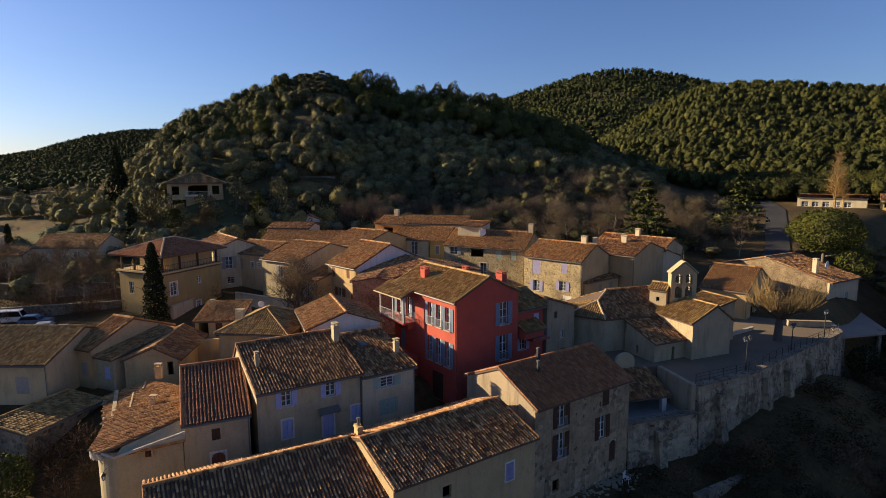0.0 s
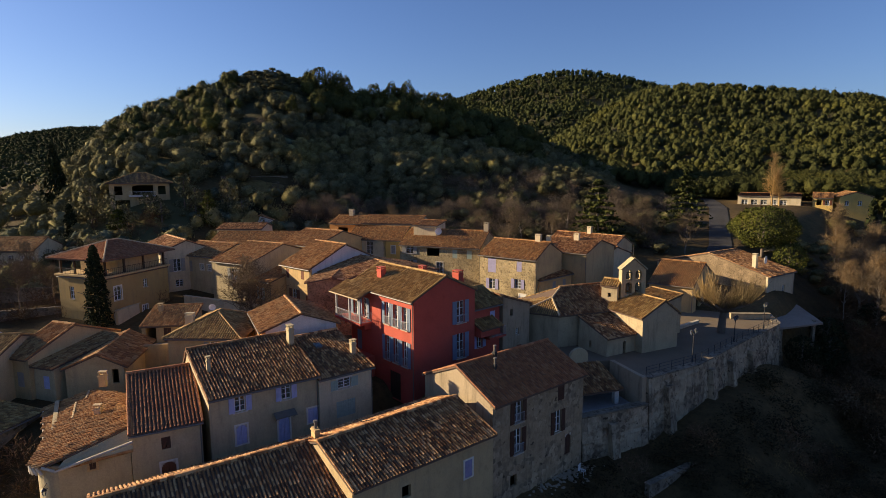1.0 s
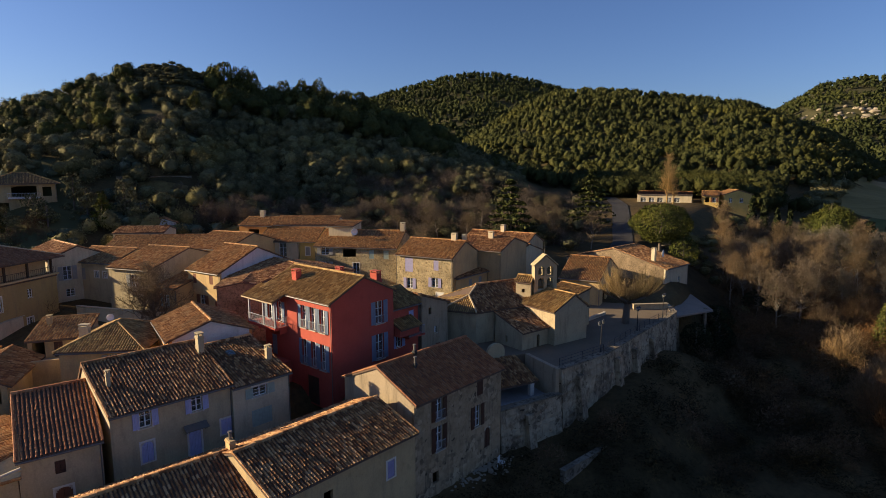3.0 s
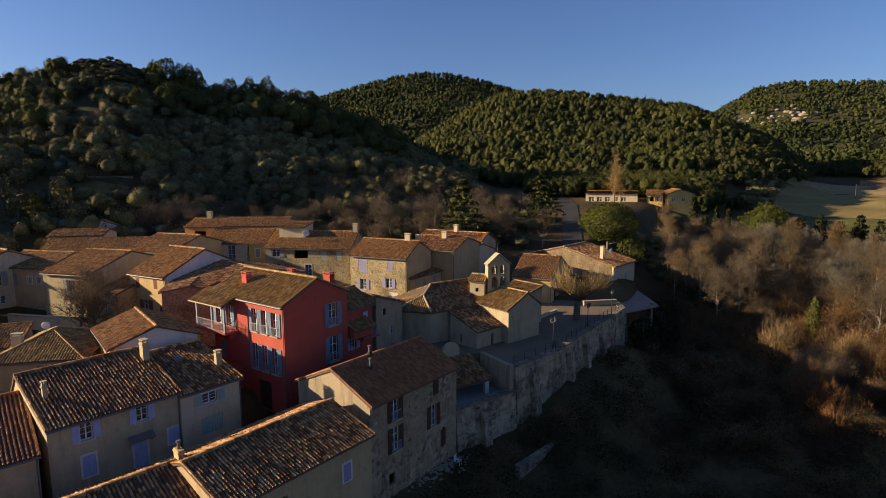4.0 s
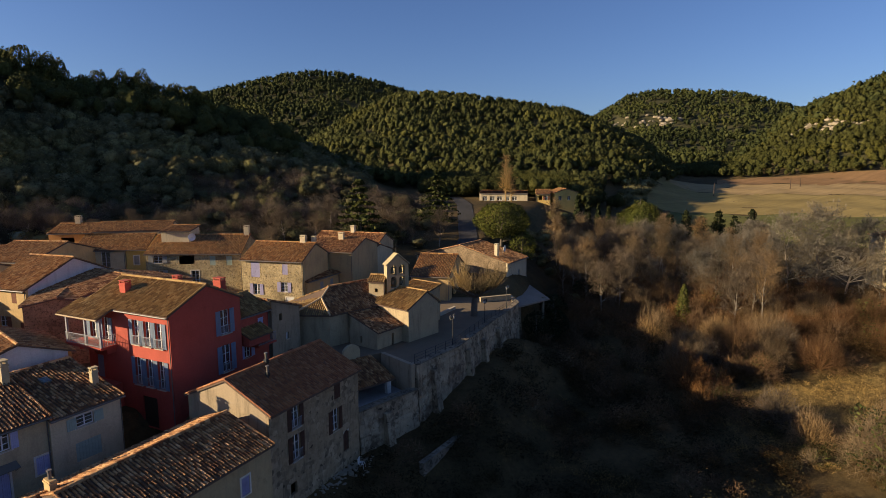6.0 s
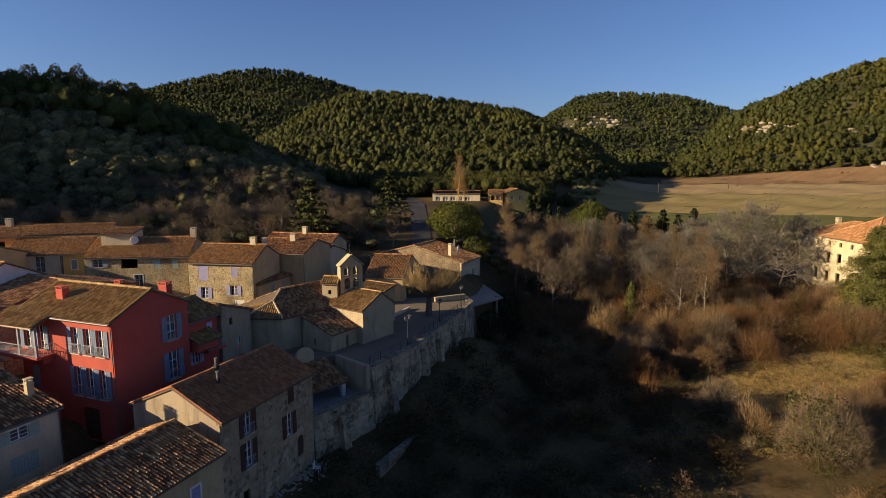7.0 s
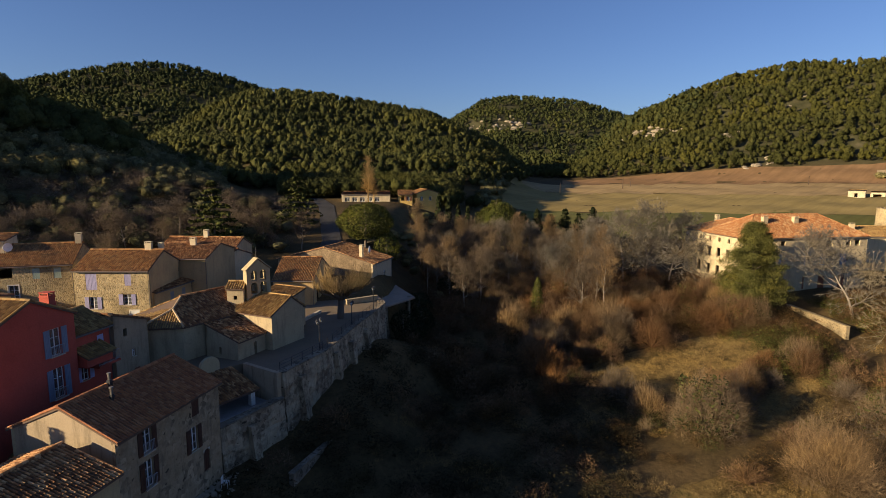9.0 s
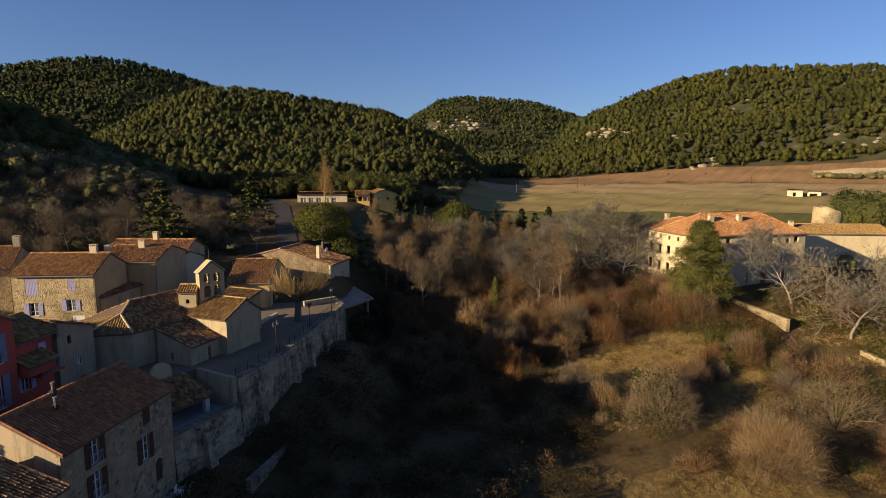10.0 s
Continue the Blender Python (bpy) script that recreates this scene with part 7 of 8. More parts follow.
def off_ledges(x, y):
    """Clear of the limestone ledges and of the slope just below them."""
    free = np.ones(len(x), bool)
    for lx, ly, wide, _, size in LEDGES:
        k = 1 - 6.0 / math.hypot(lx, ly)
        free &= np.hypot(x - lx * k, y - ly * k) > wide * 0.66 + size
    return free


wood("oak_wood", "dense dark evergreen oak wood on the knoll", oaks, M["leaf_oak"], spread(1650, -30, 21, 128, 262, on_knoll), 3.2, 6.6, 0.98)
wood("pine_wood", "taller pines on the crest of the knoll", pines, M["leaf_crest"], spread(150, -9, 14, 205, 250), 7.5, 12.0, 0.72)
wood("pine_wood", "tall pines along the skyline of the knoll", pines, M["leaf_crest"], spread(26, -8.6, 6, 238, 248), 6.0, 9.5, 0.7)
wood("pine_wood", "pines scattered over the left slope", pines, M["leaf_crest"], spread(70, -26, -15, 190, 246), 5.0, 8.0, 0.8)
wood("pine_wood", "sunlit pine wood on the middle hill", mid_pines, M["leaf_pine"], spread(6400, 9, 54, 232, 492, lambda x, y, d, az: (ground_z(x, y) > 9 + 0.02 * d) & patchy(x, y, 40, -0.55)), 4.0, 8.0, 0.82)
wood("pine_wood", "distant pine wood on the far hill", far_pines, M["leaf_far"], spread(4600, -6, 33, 520, 1120), 9.0, 14.0, 0.85)
wood("pine_wood", "distant pine wood on the rocky hill", far_pines, M["leaf_far"], spread(3800, 38, 66, 560, 1080, lambda x, y, d, az: off_ledges(x, y) & patchy(x, y, 60, -0.6)), 7.0, 11.5, 0.85)
wood("pine_wood", "sunlit pine wood on the valley's bright slope", mid_pines, M["leaf_slope"], spread(6600, 52, 92, 398, 665, lambda x, y, d, az: off_ledges(x, y) & (d > 402 + 52 * smooth(54, 93, az)) & (ground_z(x, y) > 16.5) & patchy(x, y, 30, -0.6)), 4.0, 8.2, 0.85)
wood("far_wood", "hazy wood on the blue ridge", far_pines, M["leaf_far"], spread(4000, -42, -22, 1180, 1730), 8.0, 14.0, 1.1)
wood("valley_wood", "mixed dark trees across the left valley", oaks, M["leaf_oak"], spread(300, -46, -26, 175, 420, lambda x, y, d, az: patchy(x, y, 25, 0.0)), 4.5, 8.0, 0.95)
wood("valley_wood", "dark wood filling the left valley", far_pines, M["leaf_far"], spread(2600, -46, -25, 400, 1180), 6.0, 10.0, 1.1)
wood("valley_wood", "mixed trees along the valley floor", pines, M["leaf_pine"], spread(30, 40, 46, 205, 260, lambda x, y, d, az: patchy(x, y, 18, -0.1)), 4.0, 8.0, 0.9)

wood("valley_wood", "dark pine wood at the foot of the middle hill", pines, M["leaf_pine"], spread(520, 26, 43.5, 199, 246), 5.0, 8.5, 0.85)

wood("hedgerow", "dark hedgerow along the field edge", oaks, M["leaf_oak"], spread(70, 45.6, 48.6, 226, 306), 2.5, 4.5, 1.3)

wood("oak_wood", "rounded evergreen oaks on the lower slope of the knoll", oaks, M["leaf_oak"], spread(200, -11, 4, 148, 196, lambda x, y, d, az: patchy(x, y, 14, -0.45)), 3.0, 6.0, 1.05)
wood("low_scrub", "low grey-green scrub over the bare top of the knoll", oaks, M["leaf_scrub"], spread(150, -16, -9.4, 218, 246), 0.8, 2.0, 2.0)

# ---- leafless thickets
def shrub(twigs, sprays, size=0.05, lumps=15, loose=0.8):
    """A rounded bush of unit size: small leaf sprays in an outer and an inner shell, fine shoots that stand off them: triangles."""
    q = dome(sprays, size, -0.25, lumps, 0.24, loose)
    r = dome(sprays // 4, size * 2.6, -0.25, lumps, 0.24, loose) * np.array([0.72, 0.72, 0.70])
    q = np.concatenate([q, r])
    mid = (q[:, 0] + q[:, 2]) / 2
    return np.concatenate([np.stack([q[:, 0], mid + (q[:, 1] - mid) * 1.6, q[:, 2]], 1), twig_cloud(twigs, 0.15)])


bushes = [twig_cloud(330, 0.20) for _ in range(5)]
tall_bushes = [shrub(230, 150, 0.045) for _ in range(6)]
twiggy = [shrub(280, 200, 0.04) for _ in range(7)]


def thicket(name, label, templates, material, pts, h0, h1, aspect):
    h = vr.uniform(h0, h1, len(pts)) * vr.uniform(0.75, 1.15, len(pts))
    return stuff(name, scatter(templates, pts, h * aspect * vr.uniform(0.8, 1.25, len(pts)), h), material, label, "thicket")


thicket("thicket", "leafless grey-brown thicket at the foot of the knoll", tall_bushes, M["twig_dull"], spread(380, -10, 27, 124, 172, lambda x, y, d, az: patchy(x, y, 12, -0.15)), 2.8, 5.0, 1.15)
thicket("thicket", "pale leafless shrubs on the dark slope", bushes, M["twig_dull"], spread(90, -14, 24, 125, 190), 2.5, 4.2, 1.2)
wood("undergrowth", "dark scrub along the road behind the village", oaks, M["leaf_oak"], spread(150, 33, 46, 112, 180, lambda x, y, d, az: (np.hypot(x - 66.5, y - 98) > 9) & (np.hypot(x - 108, y - 150) > 16) & patchy(x, y, 14, -0.1)), 1.5, 3.2, 1.5)
wood("undergrowth", "dark evergreen undergrowth at the foot of the knoll", oaks, M["leaf_scrub"], spread(460, -10, 27, 122, 180, lambda x, y, d, az: patchy(x, y, 10, -0.2)), 1.8, 4.2, 1.25)
thicket("thicket", "leafless garden shrubs left of the village", bushes, M["twig_brown"], spread(190, -42, -22, 96, 150, lambda x, y, d, az: patchy(x, y, 9, 0.0)), 2.5, 5.0, 1.2)
wood("garden_shrubs", "olive and evergreen shrubs in terraced gardens", oaks, M["leaf_olive"], spread(330, -42, -8, 112, 180, lambda x, y, d, az: (np.hypot(x + 60, y - 137) > 13) & patchy(x, y, 14, -0.1)), 1.6, 3.6, 1.3)
wood("garden_shrubs", "dark evergreen shrubs in gardens", oaks, M["leaf_oak"], spread(180, -42, -12, 112, 170, lambda x, y, d, az: (np.hypot(x + 60, y - 137) > 13) & patchy(x, y, 16, 0.0)), 2.5, 5.5, 1.0)


def in_ravine(x, y, lo=6):
    return rim_side(x, y) > lo


def meadow(x, y):
    """The open grass between the thickets."""
    a = np.hypot((x - 82) / 15, (y - 37 + 0.25 * (x - 82)) / 8) < 1
    b = np.hypot((x - 48) / 13, (y - 13) / 9) < 1
    c = np.hypot((x - 80) / 11, (y - 22) / 4) < 1
    return a | b | c


def by_wall(x, y):
    """A cleared strip before the old meadow walls."""
    t = np.clip(((x - 117.6) * -9.8 + (y - 33.2) * -11.6) / 230.6, -0.1, 2.0)
    return np.hypot(x - 117.6 + 9.8 * t, y - 33.2 + 11.6 * t) < 4.5


def rav(n, az0, az1, d0, d1, scale, cut, lo=6):
    return spread(n, az0, az1, d0, d1, lambda x, y, d, az: in_ravine(x, y, lo) & ~meadow(x, y) & ~by_wall(x, y) & patchy(x, y, scale, cut))


bram = [shrub(120, 440, 0.04) for _ in range(7)]
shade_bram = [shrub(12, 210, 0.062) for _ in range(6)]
green_bram = [shrub(20, 420, 0.045) for _ in range(6)]
M["leaf_bracken"] = foliage("brown_bramble_leaves", (0.050, 0.033, 0.015), (0.105, 0.066, 0.028), (0.18, 0.118, 0.052), 0.08, tuft=True)
# ravine shade put into the leaf colour: far darker than the other brambles
M["leaf_shade"] = foliage("shade_darkened_scrub_leaves", (0.018, 0.016, 0.008), (0.036, 0.031, 0.015), (0.062, 0.052, 0.026), 0.12)
wood("bramble", "rust-brown bramble thicket across the ravine", bram, M["leaf_rust"], rav(330, 40, 92, 84, 128, 11, -0.05), 1.6, 4.2, 1.45)
wood("bramble", "dull brown bramble covering the ravine floor", bram, M["leaf_bracken"], rav(900, 40, 96, 62, 132, 9, -0.3), 1.0, 2.8, 1.6)
thicket("thicket", "brown leafless thicket in the ravine", twiggy, M["twig_brown"], rav(330, 40, 95, 74, 135, 9, -0.15), 1.8, 4.2, 1.2)
thicket("thicket", "golden leafless shrubs in the ravine", twiggy, M["twig_tan"], rav(110, 40, 90, 80, 130, 8, 0.0), 1.6, 4.0, 1.2)
wood("bramble", "green bramble on the sunny bank", green_bram, M["leaf_green"], rav(430, 68, 92, 88, 126, 12, -0.25), 1.4, 3.4, 1.6)
wood("bramble", "low dark green bramble among the brown", green_bram, M["leaf_conifer"], rav(190, 46, 95, 66, 120, 12, 0.1), 1.0, 2.6, 1.6)
thicket("thicket", "dense brown underwood in the tree belt", twiggy, M["twig_brown"], spread(230, 40, 60, 104, 152), 2.4, 5.0, 1.2)
wood("bramble", "rust-brown bramble under the tree belt", bram, M["leaf_rust"], spread(120, 41, 62, 98, 130, lambda x, y, d, az: patchy(x, y, 10, -0.1)), 2.2, 4.4, 1.4)
wood("bramble", "mixed bramble bank below the chateau", bram, M["leaf_bracken"], spread(150, 60, 79, 104, 121, lambda x, y, d, az: ~by_wall(x, y)), 2.0, 4.2, 1.4)
# dense cover in the darkened leaves, deepens the shade on the ravine floor
wood("scrub_bank", "scrub and ivy in the shaded ravine, leaf colour darkened for the shade", shade_bram, M["leaf_shade"], rav(1500, -10, 62, 36, 98, 10, -0.6, 2.0), 0.8, 2.4, 1.7)
thicket("thicket", "shaded leafless thicket under the terrace", twiggy, M["twig_brown"], rav(330, 4, 58, 44, 96, 9, -0.15, 3), 1.6, 3.6, 1.2)


# ---- limestone outcrops
def rocks(name, label, spots, material):
    """Angular half-buried boulders and ledges around the spots (x, y, spread, count, size)."""
    bm = bmesh.new()
    rr = random.Random(17)
    for x, y, wide, count, size in spots:
        for _ in range(count):
            px, py = x + rr.gauss(0, wide), y + rr.gauss(0, wide * 0.6)
            s = size * rr.uniform(0.4, 1.3)
            m = pose(px, py, gz(px, py) + 0.1 * s, rr.uniform(-12, 12), rr.uniform(-12, 12), rr.uniform(0, 360)) @ Matrix.Diagonal((s * 1.5, s, s * 0.6, 1))
            made = bmesh.ops.create_icosphere(bm, subdivisions=2, radius=1.0, matrix=m)
            for v in made["verts"]:
                v.co += (v.co - Vector((px, py, v.co.z))) * 0.28 * noise.noise(v.co * (1.4 / s)) + Vector((0, 0, 0.35 * s * noise.noise(v.co * (0.9 / s))))
    me = bpy.data.meshes.new(name)
    bm.to_mesh(me)
    bm.free()
    tagged(mesh_part(name, me, material), label, "rock", kind="stuff")


M["limestone"] = stucco("limestone", (0.33, 0.275, 0.195), 0.7, (0.18, 0.15, 0.11))
M["dark_rock"] = stucco("weathered_rock", (0.19, 0.155, 0.11), 0.8, (0.08, 0.07, 0.055))
rocks("rock_outcrop", "pale limestone ledges among the pines", LEDGES, M["limestone"])
rocks("rubble_heap", "heap of pale rubble at the foot of the stone house", [(14.6, 47.6, 1.2, 130, 0.16), (12.2, 45.8, 0.9, 60, 0.13), (16.8, 48.6, 0.7, 60, 0.13)], M["limestone"])
rocks("rock_scar", "grey weathered rock scar on top of the knoll", [(-53, 232, 9, 16, 0.8), (-45, 236, 8, 10, 0.8), (-62, 222, 6, 8, 0.8), (-58, 214, 8, 8, 0.7)], M["dark_rock"])

# ---- dry grass
blades = [bare_twigs(16, 0.8, 0.6, 0.9) for _ in range(5)]
for b in blades:
    b[:, 0] -= (b[:, 1] - b[:, 0]) * 0.7
tufts = spread(30000, 34, 100, 34, 112, lambda x, y, d, az: in_ravine(x, y, 5) & (meadow(x, y) | patchy(x, y, 6, 0.25)) & patchy(x, y, 3, -0.45))
th = vr.uniform(0.25, 0.6, len(tufts))
stuff("dry_grass", scatter(blades, tufts, th * 1.6, th), M["straw"], "tufts of dry straw-coloured grass", "grass")


# ---- single trees
def limbs(seed, height, trunk_r, open_deg=48, wide=0.36, low=0.22, crook=0.12, top_heavy=0.5):
    """Tapered limbs of a leafless tree as segments (p0, p1, r0, r1): a wandering stem, boughs along it, branches and twigs."""
    r = random.Random(seed)
    segs = []

    def bough(p, d, length, rad, level):
        steps = 3 if level == 1 else 2 if level == 2 else 1
        for i in range(steps):
            q = p + d * (length / steps)
            segs.append((p, q, rad * (1 - 0.25 * i), rad * (1 - 0.25 * (i + 1))))
            p = q
            d = (d + Vector((r.gauss(0, crook), r.gauss(0, crook), r.gauss(0.07, crook)))).normalized()
            if level < 3:
                for _ in range(2 if level == 1 else 3):
                    ax = d.orthogonal().normalized()
                    ax.rotate(Matrix.Rotation(r.uniform(0, 6.283), 3, d))
                    nd = d.copy()
                    nd.rotate(Matrix.Rotation(radians(r.uniform(22, 55)), 3, ax))
                    bough(q, nd, length * r.uniform(0.42, 0.62), rad * 0.5, level + 1)

    n, p, d = 10, Vector((0, 0, -0.3)), Vector((0, 0, 1))
    for i in range(n):
        f = (i + 1) / n
        q = p + d * ((height + 0.3) / n)
        segs.append((p, q, trunk_r * (1.05 - 0.95 * i / n), trunk_r * (1.05 - 0.95 * f)))
        p = q
        d = (d + Vector((r.gauss(0, crook * 0.7), r.gauss(0, crook * 0.7), 0.12))).normalized()
        if f > low:
            g = (f - low) / (1 - low)
            reach = height * wide * (math.sin(math.pi * min(1, (0.18 + 0.82 * g) ** top_heavy * 0.92)) ** 0.8 + 0.12)
            for _ in range(3):
                a, t = r.uniform(0, 6.283), radians(open_deg * r.uniform(0.7, 1.25) * (1.1 - 0.45 * g))
                bough(p, Vector((math.cos(a) * math.sin(t), math.sin(a) * math.sin(t), math.cos(t))), reach * r.uniform(0.75, 1.15), trunk_r * (0.42 - 0.25 * g), 1)
    return segs


def seg_mesh(name, segs, sides=3, least=0.014):
    p0 = np.array([s[0] for s in segs])
    p1 = np.array([s[1] for s in segs])
    r0 = np.maximum([s[2] for s in segs], least)[:, None]
    r1 = np.maximum([s[3] for s in segs], least * 0.6)[:, None]
    d = p1 - p0
    d /= np.linalg.norm(d, axis=1, keepdims=True) + 1e-9
    a = np.cross(d, [0.31, 0.92, 0.23])
    a /= np.linalg.norm(a, axis=1, keepdims=True) + 1e-9
    b = np.cross(d, a)
    v = []
    for p, r in ((p0, r0), (p1, r1)):
        for i in range(sides):
            g = 6.28319 * i / sides
            v.append(p + (a * math.cos(g) + b * math.sin(g)) * r)
    v = np.stack(v, 1)
    n = len(segs)
    q = np.array([(i, (i + 1) % sides, sides + (i + 1) % sides, sides + i) for i in range(sides)])
    f = (q[None] + (np.arange(n) * 2 * sides)[:, None, None]).reshape(-1, 4)
    return faces_mesh(name, v.reshape(-1, 3), f)


def bare_tree(name, label, seed, height, trunk_r, material, group="", stem=None, twigs=3, **shape):
    segs = limbs(seed, height, trunk_r, **shape)
    top = max(s[1].z for s in segs)
    k = height / top
    segs = [(a * k, b * k, r0, r1) for a, b, r0, r1 in segs]
    root = empty(name, pose(0, 0, -500), label, "tree", group)
    big = [s for s in segs if s[2] > trunk_r * 0.30]
    fine = [s for s in segs if s[2] <= trunk_r * 0.30]
    mesh_part("trunk", seg_mesh("trunk", big, 6, 0.02), stem or material, root)
    mesh_part("crown", seg_mesh("crown", fine, 3, 0.014), material, root)
    tips = np.array([q for _, q, a, b in fine])
    along = np.array([(q - p).normalized() for p, q, a, b in fine])
    tips, along = np.repeat(tips, twigs, 0), np.repeat(along, twigs, 0)
    d = along + vr.normal(size=along.shape) * 0.55 + np.array([0, 0, 0.15])
    d *= (height * 0.055 * vr.uniform(0.5, 1.2, len(d)) / np.linalg.norm(d, axis=1))[:, None]
    w = np.cross(d, vr.normal(size=d.shape))
    w *= 0.013 / np.linalg.norm(w, axis=1, keepdims=True)
    tri = np.stack([tips - w, tips + w, tips + d], 1)
    mesh_part("twig_mass", faces_mesh("twig_mass", tri.reshape(-1, 3), np.arange(len(tri) * 3).reshape(-1, 3)), material, root)
    return root


def round_bush(name, label, x, y, width, height, material, n=1500, ivy=0, ragged=0.12):
    """A leafless bush: stems fanning from the foot and a rounded cloud of fine shoots, with ivy in its heart if any."""
    root = empty(name, pose(x, y, gz(x, y) - 0.1, 0, 0, x * 53 % 360), label, "bush")
    size = np.array([width / 2, width / 2, height])
    d = vr.normal(size=(n, 3))
    d[:, 2] = np.abs(d[:, 2]) * 1.1 + 0.02
    d /= np.linalg.norm(d, axis=1, keepdims=True)
    lumpy = 1 + ragged * (np.sin(d[:, 0] * 7 + x) + np.sin(d[:, 1] * 6 + y)) * 0.6
    e = d * 0.6 + vr.normal(size=(n, 3)) * 0.5 + np.array([0, 0, 0.10])
    p = d * size * (vr.uniform(0.25, 1, n) ** 0.5 * 0.92 * lumpy)[:, None]
    q = p + e * size * vr.uniform(0.10, 0.24, n)[:, None]
    w = np.cross(q - p, vr.normal(size=(n, 3)))
    w *= (0.013 if n > 4000 else 0.021) / np.linalg.norm(w, axis=1, keepdims=True)     # dense bushes have finer shoots
    tri = np.stack([p - w, p + w, q], 1)
    mesh_part("twig_mass", faces_mesh("twig_mass", tri.reshape(-1, 3), np.arange(n * 3).reshape(-1, 3)), material, root)["kind"] = "stuff"
    segs = []
    for k in range(0, min(n, 90)):
        a, b = Vector(p[k] * 0.08), Vector(p[k])
        m = (a + b) / 2 + Vector((0, 0, 0.10 * height))
        segs += [(a, m, 0.05, 0.035), (m, b, 0.035, 0.015)]
    mesh_part("stem_fan", seg_mesh("stem_fan", segs, 3), material, root)
    if ivy:
        c = crown(ivy, 0.05, 9, 0.15, 0.9, 0.32) * np.array([width, width, height * 0.95])
        mesh_part("ivy", faces_mesh("ivy", c.reshape(-1, 3), np.arange(len(c) * 4).reshape(-1, 4)), M["leaf_conifer"], root, "dark ivy in the branches")
    return root



def plant(root, x, y, turn=0.0, size=1.0, sink=0.1, z=None):
    m = pose(x, y, (gz(x, y) if z is None else z) - sink, 0, 0, turn) @ Matrix.Scale(size, 4)
    return copy_thing(root, m)


def remove(root):
    for o in (*root.children_recursive, root):
        bpy.data.objects.remove(o)


brown_tree = [bare_tree("bare_tree", "leafless grey-brown tree with a pale stem", 3 + k, 10, 0.17, M["twig_ash"], group="bare trees", stem=M["bark_pale"], open_deg=46, wide=0.38) for k in range(3)]
grey_tree = [bare_tree("bare_tree", "pale grey leafless tree with crooked limbs", 23 + k, 10, 0.15, M["twig_pale"], group="pale bare trees", stem=M["bark_pale"], twigs=9, open_deg=58, wide=0.42, crook=0.24, low=0.15) for k in range(3)]
slim_tree = [bare_tree("slim_tree", "slim pale-stemmed leafless tree", 43 + k, 12, 0.12, M["twig_tan"], group="slim trees", stem=M["bark_pale"], open_deg=40, wide=0.24, low=0.3) for k in range(2)]
R = random.Random(5)
for i in range(58):                                            # the belt of trees beyond the ravine
    az, d = radians(R.uniform(39.5, 59)), R.uniform(106, 158)
    x, y = d * math.sin(az), d * math.cos(az)
    kind = R.choice((brown_tree, brown_tree, slim_tree, grey_tree))
    plant(R.choice(kind), x, y, R.uniform(0, 360), R.uniform(0.75, 1.25))
for x, y, s in ((119, 74, 1.4), (112.6, 64.5, 1.6), (116.0, 60.7, 1.75), (118.0, 56.5, 1.5), (115.7, 22.5, 1.6), (110.3, 12.8, 1.65)):
    plant(R.choice(grey_tree), x, y, R.uniform(0, 360), s)
BUSH_LABEL = {"twig_tan": "round tan leafless bush in the ravine", "twig_ash": "grey leafless shrub with crooked shoots",
              "twig_brown": "brown leafless bush in dry grass", "leaf_rust": "rust-coloured bush among brambles"}
for x, y, w, h, kind, n, ivy in ((64.0, 12.4, 10.0, 6.4, "twig_tan", 14000, 0),
                                 (66.0, 26.0, 10.0, 7.4, "twig_ash", 7000, 900),
                                 (80.5, 9.8, 12.0, 6.8, "twig_ash", 4500, 250),
                                 (69.5, 17.5, 6.0, 3.2, "twig_brown", 1300, 0),
                                 (58.0, 18.5, 5.5, 2.6, "twig_brown", 1100, 0),
                                 (74.8, 64.9, 7.5, 5.5, "twig_tan", 2200, 0),
                                 (68.5, 55.0, 6.0, 4.5, "twig_brown", 1500, 0),
                                 (86.9, 52.0, 7.5, 5.5, "twig_tan", 2200, 0),
                                 (78.7, 67.6, 7.5, 5.5, "twig_tan", 2000, 0),
                                 (73.5, 57.5, 5.5, 4.2, "twig_ash", 1300, 0)):
    round_bush("bush", BUSH_LABEL[kind], x, y, w, h, M[kind], n, ivy)
